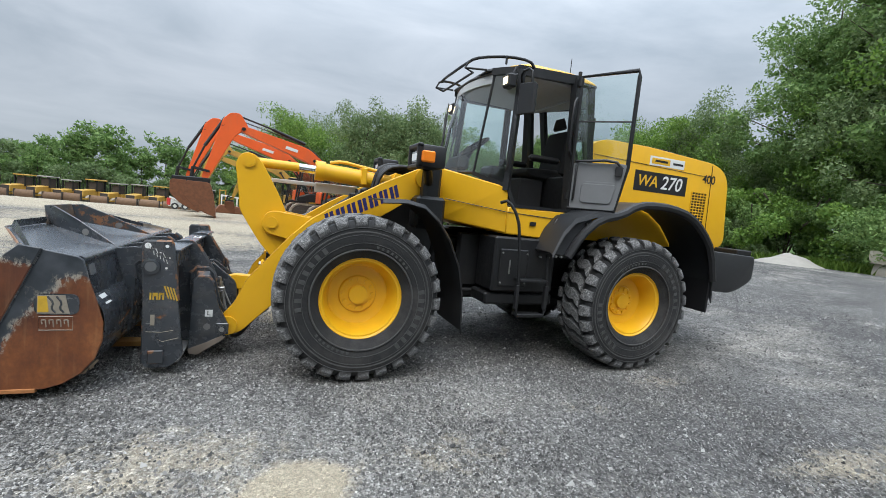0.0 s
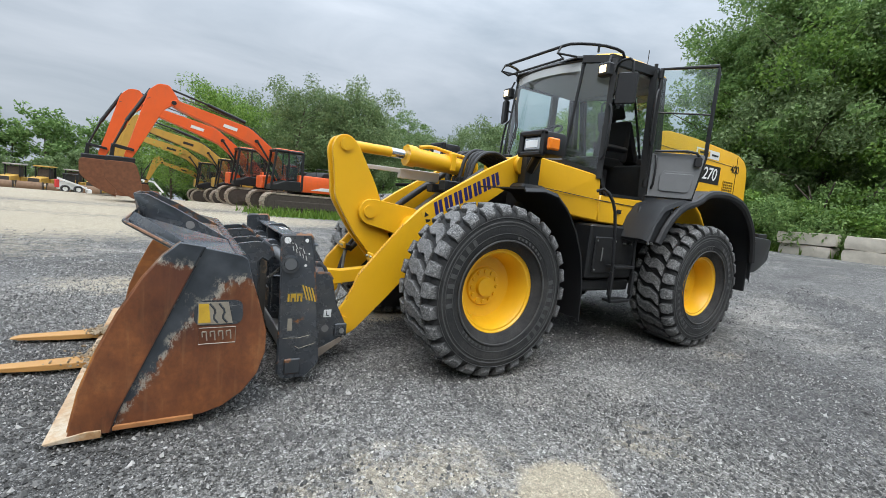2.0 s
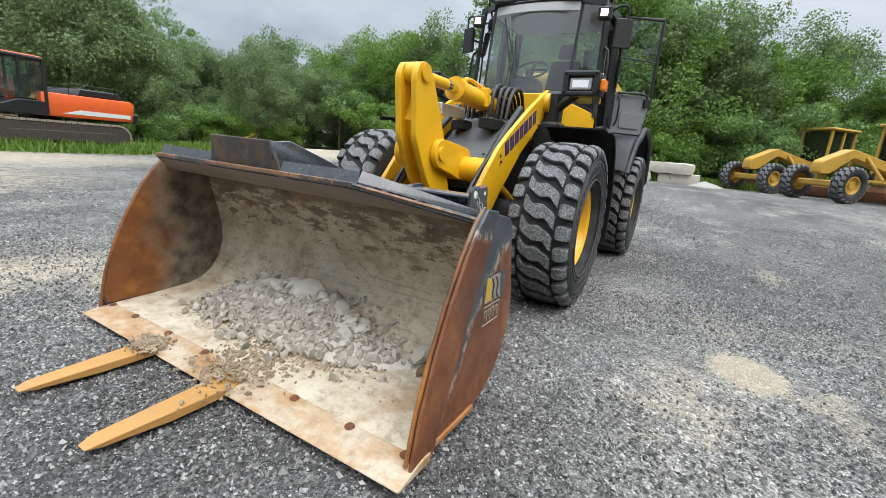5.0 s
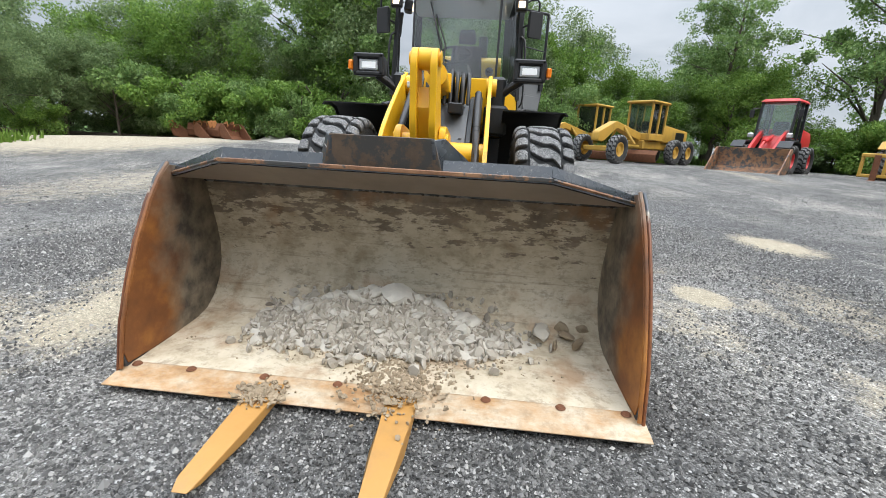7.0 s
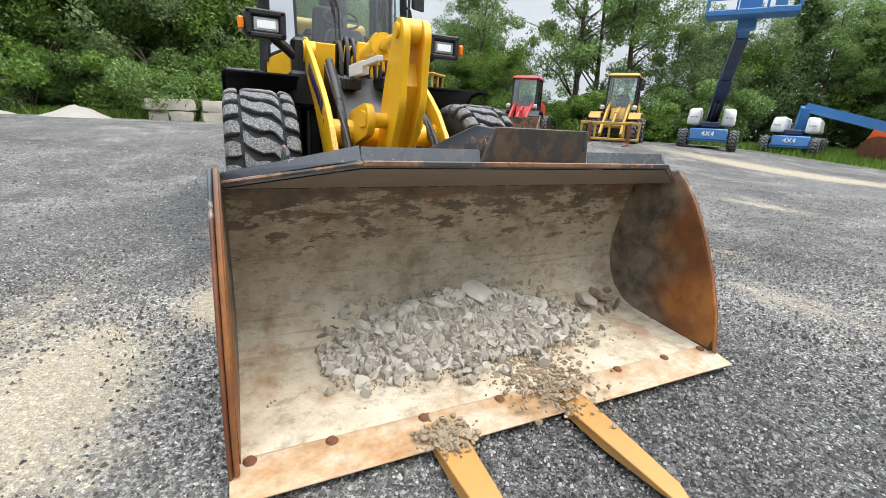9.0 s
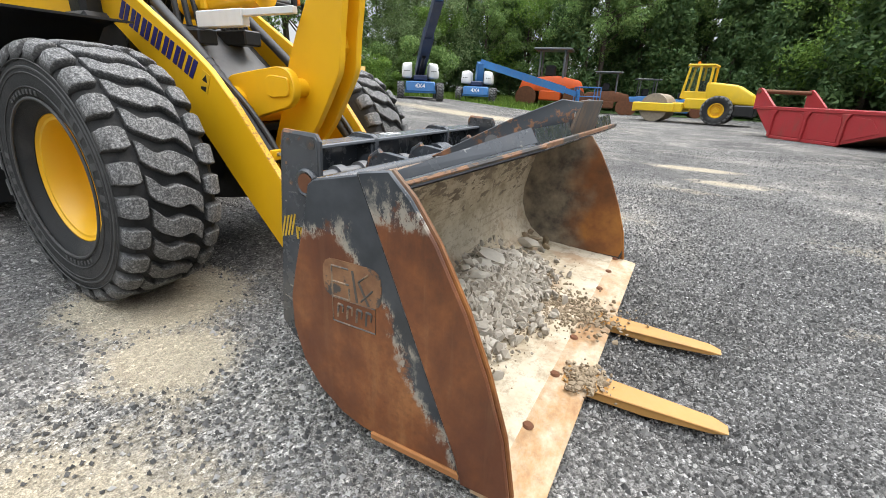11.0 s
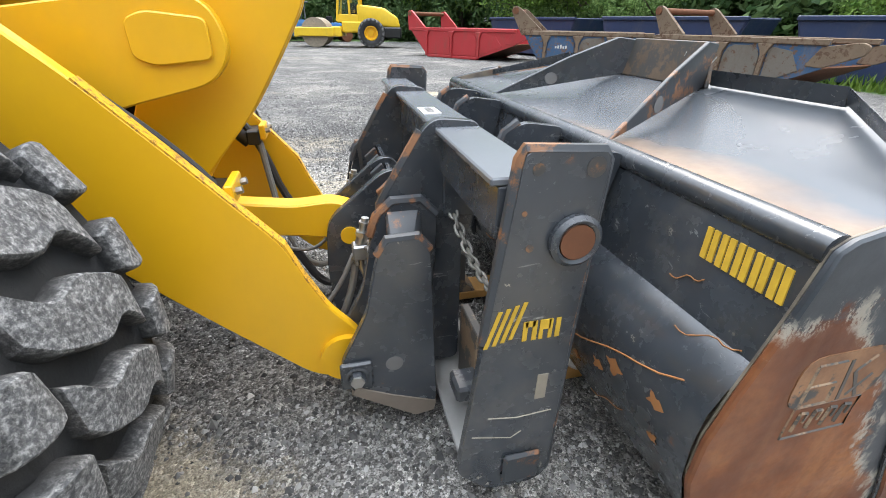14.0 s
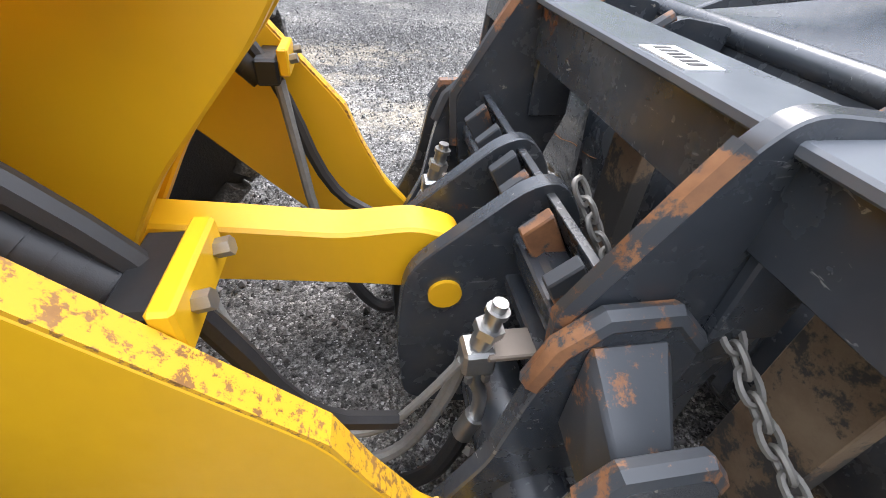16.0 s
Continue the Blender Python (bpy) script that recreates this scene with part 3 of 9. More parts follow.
def letters(body, size, m, mat, parent, name="lettering", label="", depth=0.002, slant=0.0):
    """Writing with the built-in font, as a mesh; m carries its xy plane to the place."""
    cu = bpy.data.curves.new(name, "FONT")
    cu.body, cu.size, cu.extrude, cu.align_x, cu.align_y, cu.shear = body, size, depth, "CENTER", "CENTER", slant
    cu.offset = size * 0.012
    tmp = bpy.data.objects.new(name, cu)
    scene.collection.objects.link(tmp)
    dg = bpy.context.evaluated_depsgraph_get()
    me = bpy.data.meshes.new_from_object(tmp.evaluated_get(dg))
    bpy.data.objects.remove(tmp)
    me.materials.clear()
    me.materials.append(mat)
    me.transform(m)
    ob = new(name, me)
    ob.parent = parent
    return tagged(ob, label)


def smooth(a, b, x):
    t = min(1.0, max(0.0, (x - a) / (b - a)))
    return t * t * (3 - 2 * t)


def ground_z(x, y):
    """The lie of the yard: level round the loader, rising gently behind it, falling away to the far row of machines."""
    z = 0.66 * smooth(3, 15, x) * smooth(30, 14, y)
    z -= 0.052 * max(0.0, y - 24) * smooth(14, 0, x)
    return z

# ---- ground ----
SAND_SPOTS = [  # x, y, radius x, radius y, strength: pale spills on the yard
    (-0.50, -2.46, 0.27, 0.20, 1.5), (-0.75, -2.9, 0.5, 0.4, 0.5), (2.3, -4.8, 0.8, 0.55, 0.95), (3.2, -3.0, 0.9, 0.3, 0.55), (1.8, -1.9, 0.7, 0.35, 0.35),
    (-3.1, -7.4, 0.9, 0.35, 0.9), (-3.6, -6.0, 0.8, 0.35, 0.7), (-2.0, 1.9, 0.9, 0.8, 0.36), (-0.30, 0.95, 0.50, 0.50, 1.15), (-0.95, 1.28, 0.40, 0.34, 0.95),
    (-2.6, 2.6, 1.3, 0.8, 0.62), (-3.0, -5.0, 0.8, 0.3, 0.55), (1.0, -8.0, 1.4, 0.5, 0.6), (-4.6, -2.9, 0.8, 0.5, 0.45), (-1.75, 1.95, 1.0, 0.5, 0.80),
    (3.0, -1.5, 0.6, 0.25, 0.45), (-4.0, -0.9, 0.5, 0.9, 0.3), (4.5, 7.0, 6.0, 2.2, 0.5), (-6, 9, 6, 2.5, 0.5), (-3, 14, 9, 3.5, 0.78), (-8, 22, 14, 6, 1.0), (-12, 45, 26, 20, 1.15),
    (-7, 5.5, 5, 2.5, 0.55), (-6, 9.5, 7, 3.5, 0.85), (13.0, 14.5, 6.5, 4.5, 0.95), (18, 20, 6, 7, 1.2), (6, -17.5, 7, 1.6, 0.8), (13, -10.2, 4, 0.8, 0.5), (-1.2, -2.1, 0.9, 0.5, 0.52), (-0.6, -3.6, 1.6, 0.7, 0.50), (-2.2, -2.8, 0.9, 0.5, 0.50), (0.4, -2.3, 0.8, 0.4, 0.42), (-1.1, 2.3, 1.5, 0.55, 0.52), (-1.5, 1.55, 0.9, 0.3, 0.40), (-1.6, -3.9, 1.3, 0.5, 0.32), (1.6, -3.0, 1.4, 0.5, 0.28),
]


def sand_at(x, y):
    s = 0.0
    for cx, cy, rx, ry, k in SAND_SPOTS:
        d = ((x - cx) / rx) ** 2 + ((y - cy) / ry) ** 2
        if d < 6:
            s = max(s, k * math.exp(-d * 0.9))
    return s


def darkened_at(x, y):
    """1 where the millings are coloured darker and less dusty; the last spot lies under the loader."""
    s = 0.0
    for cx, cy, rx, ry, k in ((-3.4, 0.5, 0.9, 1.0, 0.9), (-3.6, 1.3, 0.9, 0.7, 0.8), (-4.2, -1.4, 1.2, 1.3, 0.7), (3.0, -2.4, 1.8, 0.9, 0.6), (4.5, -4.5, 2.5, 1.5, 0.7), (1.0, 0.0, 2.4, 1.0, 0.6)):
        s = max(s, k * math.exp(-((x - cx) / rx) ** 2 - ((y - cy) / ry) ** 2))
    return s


def dust_at(x, y):
    """1 where grey stone dust lies over the millings."""
    s = 0.0
    for cx, cy, rx, ry, k in ((-1.2, 1.35, 1.3, 0.75, 0.85), (-0.9, -2.3, 1.7, 0.75, 0.75), (-2.6, 2.2, 1.0, 0.8, 0.5), (-3.6, 1.9, 0.9, 0.9, 0.6), (0.6, -1.6, 1.3, 0.5, 0.5), (-1.9, 0.0, 0.9, 1.2, 0.45)):
        s = max(s, k * math.exp(-((x - cx) / rx) ** 2 - ((y - cy) / ry) ** 2))
    return s


def turf_at(x, y):
    """1 where grass grows: beyond the edge of the yard."""
    edge = 19.4 + 3.6 * smooth(-1, -9, y)
    e = smooth(edge, edge + 1.3, x) * smooth(11.0, 9.0, y)
    e = max(e, smooth(22.5, 24, x))
    e = max(e, smooth(-26.5, -28.0, y - 0.12 * x) * smooth(1, 5, x), smooth(-33, -36, y))
    e = max(e, smooth(24.5, 27.0, y) * smooth(4.0, 7.0, x), smooth(86, 92, y))
    e = max(e, 0.62 * smooth(14.5, 16.5, y) * smooth(20.5, 18.5, y) * smooth(-2.0, 1.5, x) * smooth(14, 9, x))
    e = max(e, smooth(-12.2, -14, x) * smooth(-3, -6, y))
    return min(1.0, e)


def axis_steps(lo, hi, fine_lo, fine_hi, fine, growth=1.22):
    mid = list(np.arange(fine_lo, fine_hi + 1e-6, fine))
    up, s, v = [], fine, fine_hi
    while v < hi:
        s *= growth
        v = min(hi, v + s)
        up.append(v)
    dn, s, v = [], fine, fine_lo
    while v > lo:
        s *= growth
        v = max(lo, v - s)
        dn.append(v)
    return dn[::-1] + mid + up


gx, gy = axis_steps(-900, 900, -7, 7, 0.1, 1.06), axis_steps(-900, 900, -8, 6, 0.1, 1.06)
gv = [(x, y, ground_z(x, y) + (0.012 * noise.noise(Vector((x * 0.9, y * 0.9, 0))) - 0.006 if abs(x) < 12 and abs(y) < 14 else 0)) for y in gy for x in gx]
nx = len(gx)
gf = [(j * nx + i, j * nx + i + 1, (j + 1) * nx + i + 1, (j + 1) * nx + i) for j in range(len(gy) - 1) for i in range(nx - 1)]
gm = bpy.data.meshes.new("ground")
gm.from_pydata(gv, [], gf)
gm.materials.append(GROUND)
gm.attributes.new("sand", "FLOAT", "POINT").data.foreach_set("value", [sand_at(v[0], v[1]) for v in gv])
gm.attributes.new("darkened", "FLOAT", "POINT").data.foreach_set("value", [darkened_at(v[0], v[1]) for v in gv])
gm.attributes.new("dust", "FLOAT", "POINT").data.foreach_set("value", [dust_at(v[0], v[1]) for v in gv])
gm.attributes.new("turf", "FLOAT", "POINT").data.foreach_set("value", [turf_at(v[0], v[1]) for v in gv])
gm.polygons.foreach_set("use_smooth", [True] * len(gm.polygons))
ground = tagged(new("ground", gm), "dark grey asphalt millings with pale sandy spills", "ground", kind="structure")

# loose chippings
rs = np.random.default_rng(5)


def chippings(n, x0, x1, y0, y1, sizes):
    """Points and faces of n four-sided pebbles strewn over a stretch of the yard."""
    x, y = rs.uniform(x0, x1, n), rs.uniform(y0, y1, n)
    bare = np.array([sand_at(a, b) < rs.uniform(0.30, 0.75) for a, b in zip(x, y)])
    x, y, n = x[bare], y[bare], int(bare.sum())
    r = rs.choice(sizes, n) * rs.uniform(0.6, 1.05, n)
    z = np.array([ground_z(a, b) for a, b in zip(x, y)])
    a = rs.uniform(0, 6.28, n)[:, None] + np.arange(4) * 1.571 + rs.uniform(-0.4, 0.4, (n, 4))
    k = r[:, None] * rs.uniform(0.7, 1.3, (n, 4))
    ring = np.stack([x[:, None] + np.cos(a) * k, y[:, None] + np.sin(a) * k, np.repeat(z[:, None] - 0.004, 4, 1)], 2)
    top = np.stack([x + rs.uniform(-0.4, 0.4, n) * r, y + rs.uniform(-0.4, 0.4, n) * r, z + r * rs.uniform(0.5, 1.15, n)], 1)[:, None, :]
    V = np.concatenate([ring, top], 1).reshape(-1, 3)
    b = np.arange(n)[:, None, None] * 5
    F = (b + np.array([[0, 1, 4], [1, 2, 4], [2, 3, 4], [3, 0, 4]])[None]).reshape(-1, 3)
    return V, F


cv, cf, base = [], [], 0
for n, x0, x1, y0, y1, sizes in ((38000, -5.5, 0.5, 0.4, 4.0, (0.005, 0.006, 0.008, 0.010, 0.013)), (52000, -5.5, 3.5, -5.0, -0.6, (0.005, 0.006, 0.008, 0.010, 0.013)), (18000, -5.0, -1.0, -0.8, 0.6, (0.005, 0.006, 0.008, 0.011)), (46000, -10.0, 9.0, -12.0, 9.0, (0.010, 0.012, 0.015, 0.020))):
    V, F = chippings(n, x0, x1, y0, y1, sizes)
    cv.append(V)
    cf.append(F + base)
    base += len(V)
cv, cf = np.concatenate(cv).tolist(), np.concatenate(cf).tolist()
chip = Mat("loose_chippings", 0.9)
chip.color(chip.ramp(chip.island(), [(0.0, (0.045, 0.044, 0.043)), (0.45, (0.112, 0.109, 0.104)), (0.78, (0.205, 0.199, 0.189)), (1.0, (0.45, 0.437, 0.41))]))
cm = bpy.data.meshes.new("loose_gravel")
cm.from_pydata(cv, [], cf)
cm.materials.append(chip.m)
tagged(new("loose_gravel", cm), "loose grey and white stone chippings on the yard", "gravel", kind="stuff")

# ---- wheel loader ----
def hull(pts, bevel=0.01, seg=1):
    bm = bmesh.new()
    for p in pts:
        bm.verts.new(p)
    bmesh.ops.convex_hull(bm, input=bm.verts[:])
    bmesh.ops.dissolve_limit(bm, angle_limit=radians(2), verts=bm.verts[:], edges=bm.edges[:])
    bmesh.ops.recalc_face_normals(bm, faces=bm.faces[:])
    if bevel:
        bmesh.ops.bevel(bm, geom=bm.edges[:], offset=bevel, segments=seg, affect="EDGES", profile=0.5, clamp_overlap=True)
    return geo_of(bm)


def pane(pts):
    """One thin sheet of glass."""
    return [tuple(p) for p in pts], [list(range(len(pts)))]


def both(pts):
    return [(x, s * y, z) for x, y, z in pts for s in (-1, 1)]


def tyre_geo(R=0.745, bead=0.345, half=0.262, lugs=24, deep=0.05):
    """Carcass and staggered chevron lugs about the y axis; the second list says which points are tread tops."""
    k = R / 0.745
    prof = [(bead, -half * 0.72), (bead + 0.03, -half * 0.84), (bead + 0.11 * k, -half * 0.985), (0.55 * k, -half), (0.62 * k, -half * 0.985), (0.665 * k, -half * 0.93), (R - deep - 0.01, -half * 0.80), (R - deep + 0.004, 0)]
    prof += [(r, -h) for r, h in prof[-2::-1]]
    V, F = lathe(prof, 72)
    top = [0.0] * len(V)
    step = 2 * math.pi / lugs
    def lug(ys_, mid, wide, tops, feet):
        base, m = len(V), len(ys_)
        for y, c, wid, t_, f_ in zip(ys_, mid, wide, tops, feet):
            rt, rb = R - t_, R - f_
            for a, r, w_ in ((c - wid * 1.12, rb, 0.0), (c - wid * 1.02, rt - 0.014, 0.35), (c - wid * 0.97, rt - 0.004, 0.90), (c - wid * 0.88, rt, 1.0), (c + wid * 0.88, rt, 1.0), (c + wid * 0.97, rt - 0.004, 0.90), (c + wid * 1.02, rt - 0.014, 0.35), (c + wid * 1.12, rb, 0.0)):
                V.append((r * math.cos(a), y, r * math.sin(a)))
                top.append(w_)
        turn = ys_[-1] > ys_[0]
        for q in range(m - 1):
            for i in range(7):
                f = [base + q * 8 + i, base + q * 8 + i + 1, base + (q + 1) * 8 + i + 1, base + (q + 1) * 8 + i]
                F.append(f if turn else f[::-1])
        for q in (0, m - 1):
            e = [base + q * 8 + i for i in range(8)]
            F.append(e if (q == 0) == turn else e[::-1])

    w = half / 0.252
    yc = np.linspace(0.130, -0.130, 13) * w
    k = np.linspace(0, 1, 13)
    end = np.array([0.014, 0.003] + [0.0] * 9 + [0.003, 0.014])
    yo = np.linspace(0.150, 0.252, 8) * w
    kt = np.array([0.014, 0.006, 0.006, 0.008, 0.012, 0.018, 0.028, 0.058])
    kf = np.array([deep + 0.01] * 5 + [deep + 0.02, deep + 0.035, 0.098])
    for n in range(lugs):
        a0 = n * step
        mid = a0 - yc / w * 3.5 * step + 0.15 * step * np.sin(k * 2 * math.pi)
        wide = step * (0.315 + 0.050 * np.cos(k * 4 * math.pi)) * np.array([0.80, 0.96] + [1.0] * 9 + [0.96, 0.80])
        lug(yc, mid, wide, end + 0.004 * np.abs(2 * k - 1), [deep + 0.01] * 13)
        so = step * np.array([0.22, 0.29, 0.32, 0.33, 0.33, 0.32, 0.31, 0.29])
        for sd in (1, -1):
            lug(yo * sd, a0 - sd * (0.60 + 0.22 + 0.5 * (yo / w - 0.15)) * step, so, kt, kf)
    return (V, F), top


def rim_geo(bead=0.345, out=0.175, dish=0.20):
    """Dished wheel centre; +y is its outer face."""
    p = [(bead + 0.012, -out), (bead - 0.01, -out + 0.03), (bead - 0.03, -0.05), (bead - 0.035, 0.06), (bead - 0.01, out - 0.03), (bead + 0.012, out - 0.012), (bead + 0.012, out), (bead - 0.004, out + 0.004),
         (bead - 0.016, out - 0.010), (bead - 0.030, out - 0.012), (bead - 0.050, out - 0.045), (bead - 0.075, out - 0.14), (bead - 0.088, out - dish + 0.010), (bead - 0.115, out - dish), (0.165, out - dish - 0.005), (0.155, out - dish + 0.012), (0.085, out - dish + 0.012), (0.078, out - dish + 0.045), (0.0, out - dish + 0.048)]
    return lathe(p, 56)


def bolts(n, r, y, size, axis="y", a0=0.0, center=(0, 0, 0)):
    out = []
    for k in range(n):
        a = a0 + 2 * math.pi * k / n
        c, s = r * math.cos(a), r * math.sin(a)
        if axis == "y":
            p, q = (c, y, s), (c, y + size * 0.9, s)
        elif axis == "x":
            p, q = (y, c, s), (y - size * 0.9, c, s)
        else:
            p, q = (c, s, y), (c, s, y + size * 0.9)
        p, q = [Vector(v) + Vector(center) for v in (p, q)]
        out.append(cyl(p, q, size, size * 0.92, 6))
    return out


loader = thing("wheel_loader", "yellow and black articulated wheel loader with open cab door", "wheel loader")

# wheels
tg, tread = tyre_geo(0.704, 0.345, 0.252, 26, 0.040)
tyre_mesh = mesh_of("tyre", [tg], RUBBER, 34)
tyre_mesh.attributes.new("tread", "FLOAT", "POINT").data.foreach_set("value", tread)
rim_mesh = mesh_of("wheel", [rim_geo()] + bolts(12, 0.128, -0.016, 0.019), YELLOW)
mark_geo = []
for a0 in (40, 220):
    for k in range(8):
        mark_geo.append(moved(box(-0.017, 0.017, 0.247, 0.2535, 0.480, 0.530, 0.002), pose(0, 0, 0, 0, a0 + 8.5 * k, 0)))
        mark_geo.append(moved(box(-0.010, 0.010, 0.249, 0.2535, 0.440, 0.462, 0.001), pose(0, 0, 0, 0, a0 + 90 + 5.5 * k, 0)))
RIB = plain("dusty_raised_rubber", (0.058, 0.058, 0.057), 0.8, 0, 0.5, 18, 0.1)
mark_mesh = mesh_of("sidewall_mark", mark_geo, RIB)
ring_mesh = mesh_of("sidewall_rib", [lathe([(r + 0.008 * math.cos(a), 0.247 + 0.007 * math.sin(a)) for a in np.linspace(0, 2 * math.pi, 7)], 64) for r in (0.42, 0.565)] + [lathe([(r + 0.003 * math.cos(a), 0.2515 + 0.0035 * math.sin(a)) for a in np.linspace(0, 2 * math.pi, 6)], 64) for r in (0.475, 0.54, 0.60)], RIB)
for wx, wy in ((0, -0.965), (0, 0.965), (2.9, -0.985), (2.9, 0.985)):
    w = new("wheel", rim_mesh)
    w.parent = loader
    w.matrix_basis = pose(wx, wy, 0.702, 0, 17 * wx + (40 if wy > 0 else 0), 180 if wy < 0 else 0)
    tagged(w, "deep dished yellow wheel")
    t = new("tyre", tyre_mesh)
    t.parent = w
    tagged(t, "worn black tyre with dusty chevron lugs")
    r_ = new("sidewall_rib", ring_mesh)
    r_.parent = w
    mk = new("sidewall_mark", mark_mesh)
    mk.parent = w

# axles and chassis
part("front_axle", [cyl((0, -0.8, 0.71), (0, 0.8, 0.71), 0.14), ball((0, 0, 0.70), 0.26, 2)], BLACK, loader)
part("rear_axle", [cyl((2.9, -0.8, 0.71), (2.9, 0.8, 0.71), 0.14), ball((2.9, 0, 0.70), 0.26, 2)], BLACK, loader)
part("front_frame", [prism([(-0.34, 0.50), (-0.40, 1.02), (-0.12, 1.24), (0.42, 1.66), (0.78, 1.72), (0.86, 1.2), (0.80, 0.52), (0.30, 0.40)], "y", s * 0.25, s * 0.305, 0.008) for s in (-1, 1)]
     + [box(0.0, 0.8, -0.30, 0.30, 0.55, 0.9, 0.02), prism([(-0.36, 0.98), (-0.10, 1.22), (0.40, 1.60), (0.46, 1.55), (-0.05, 1.15), (-0.32, 0.92)], "y", -0.31, 0.31, 0.006)], BLACK, loader)
part("front_cover", [prism([(-0.16, 1.21), (0.34, 1.60), (0.36, 1.57), (-0.14, 1.18)], "y", -0.25, 0.29, 0.004)] + [cyl((x_, y_, z_), (x_ - 0.006, y_, z_ + 0.009), 0.014, seg=8) for x_, z_ in ((-0.12, 1.248), (0.28, 1.56)) for y_ in (-0.2, 0.24)], GREY, loader, "dark grey steel cover plate")
part("rear_frame", [box(1.15, 4.7, s * 0.30, s * 0.42, 0.72, 1.28, 0.01) for s in (-1, 1)] + [box(1.2, 4.6, -0.3, 0.3, 0.55, 1.0, 0.03), cyl((0.98, 0, 0.45), (0.98, 0, 1.35), 0.09), box(0.75, 1.3, -0.22, 0.22, 0.5, 0.62, 0.02), box(0.75, 1.3, -0.22, 0.22, 1.1, 1.22, 0.02)], BLACK, loader)
for s in (-1, 1):
    part("steering_cylinder", [cyl((0.70, s * 0.34, 0.66), (1.15, s * 0.40, 0.66), 0.045), cyl((1.15, s * 0.40, 0.66), (1.6, s * 0.42, 0.66), 0.025)], BLACK, loader)

# lift arms
ARM = [(0.72, 1.95), (0.27, 1.72), (-0.20, 1.44), (-0.40, 1.30), (-0.55, 1.15), (-0.72, 0.95), (-0.922, 0.705), (-0.962, 0.60), (-1.02, 0.480), (-1.115, 0.365), (-1.130, 0.27), (-1.05, 0.19), (-0.95, 0.22), (-0.72, 0.45), (-0.50, 0.68), (-0.30, 0.90), (0.10, 1.27), (0.55, 1.58), (0.80, 1.74)]
for s in (-1, 1):
    arm = part("lift_arm", prism(rounded(ARM, 0.05, 3), "y", s * 0.447 + 0.0175, s * 0.487 + 0.0175, 0.005), YELLOW, loader, "yellow lift arm plate")
    part("pin_boss", [cyl((0.66, s * 0.41, 1.80), (0.66, s * 0.52, 1.80), 0.10, seg=24)], YELLOW, arm)
    part("pin_boss", [cyl((-1.06, s * 0.42 + 0.0175, 0.285), (-1.06, s * 0.51 + 0.0175, 0.285), 0.085, seg=24)], YELLOW, arm)
    strip = ARM[4:9]
    wear = []
    for a_, b_ in zip(strip, strip[1:]):
        da = Vector((b_[0] - a_[0], b_[1] - a_[1])).normalized()
        nn = Vector((-abs(da.y), abs(da.x)))
        o = nn * 0.0016
        wear.append(prism([(a_[0] - nn.x * 0.02, a_[1] - nn.y * 0.02), (b_[0] - nn.x * 0.02, b_[1] - nn.y * 0.02), (b_[0] + o.x, b_[1] + o.y), (a_[0] + o.x, a_[1] + o.y)], "y", s * 0.4485 + 0.0175, s * 0.4855 + 0.0175, 0.0))
    part("edge_wear", wear, WORN_YELLOW, arm, "rust speckled upper edge")
    # block marks in place of the maker's lettering: seven upright blocks along the arm
    d = Vector((0.693, 0, 0.363)).normalized()
    up = Vector((-d.z, 0, d.x))
    bars = []
    for k in range(7):
        p = Vector((-0.235, 0, 1.325)) + d * (0.112 * k) if s < 0 else Vector((0.36, 0, 1.63)) - d * (0.112 * k)
        wid, hgt = 0.088, 0.118
        c = p + Vector((0, s * 0.488 + 0.0175, 0)) + up * -0.01
        for u0, u1 in ((0, 0.40), (0.56, 0.96)):
            q = [c + d * (wid * (u - 0.5) + 0.022 * (v - 0.5) * -s) + up * (hgt * (v - 0.5)) for u, v in ((u0, 0), (u1, 0), (u1, 1), (u0, 1))]
            bars.append(([tuple(v + Vector((0, s * e, 0))) for e in (-0.002, 0.0025) for v in q], [[0, 1, 2, 3], [7, 6, 5, 4], [0, 4, 5, 1], [1, 5, 6, 2], [2, 6, 7, 3], [3, 7, 4, 0]]))
    part("maker_mark", bars, INK_BLUE, arm, "dark blue block marks")
    # warning sticker
    p = Vector((-0.345, s * 0.4885 + 0.0175, 1.225))
    q = [p + d * u + up * v for u, v in ((-0.035, -0.06), (0.035, -0.06), (0.035, 0.06), (-0.035, 0.06))]
    st = part("warning_sticker", ([tuple(v + Vector((0, s * e, 0))) for e in (-0.002, 0.002) for v in q], [[0, 1, 2, 3], [7, 6, 5, 4], [0, 4, 5, 1], [1, 5, 6, 2], [2, 6, 7, 3], [3, 7, 4, 0]]), INK_YELLOW, arm, "yellow warning sticker")
    tri = [p + d * u + up * v + Vector((0, s * 0.003, 0)) for u, v in ((-0.024, 0.005), (0.024, 0.005), (0, 0.048))]
    part("triangle", [([tuple(v) for v in tri], [[0, 1, 2]]), ([tuple(p + d * u + up * v + Vector((0, s * 0.003, 0))) for u, v in ((-0.022, -0.05), (0.022, -0.05), (0.022, -0.035), (-0.022, -0.015))], [[0, 1, 2, 3]])], LABEL_BLACK, st)
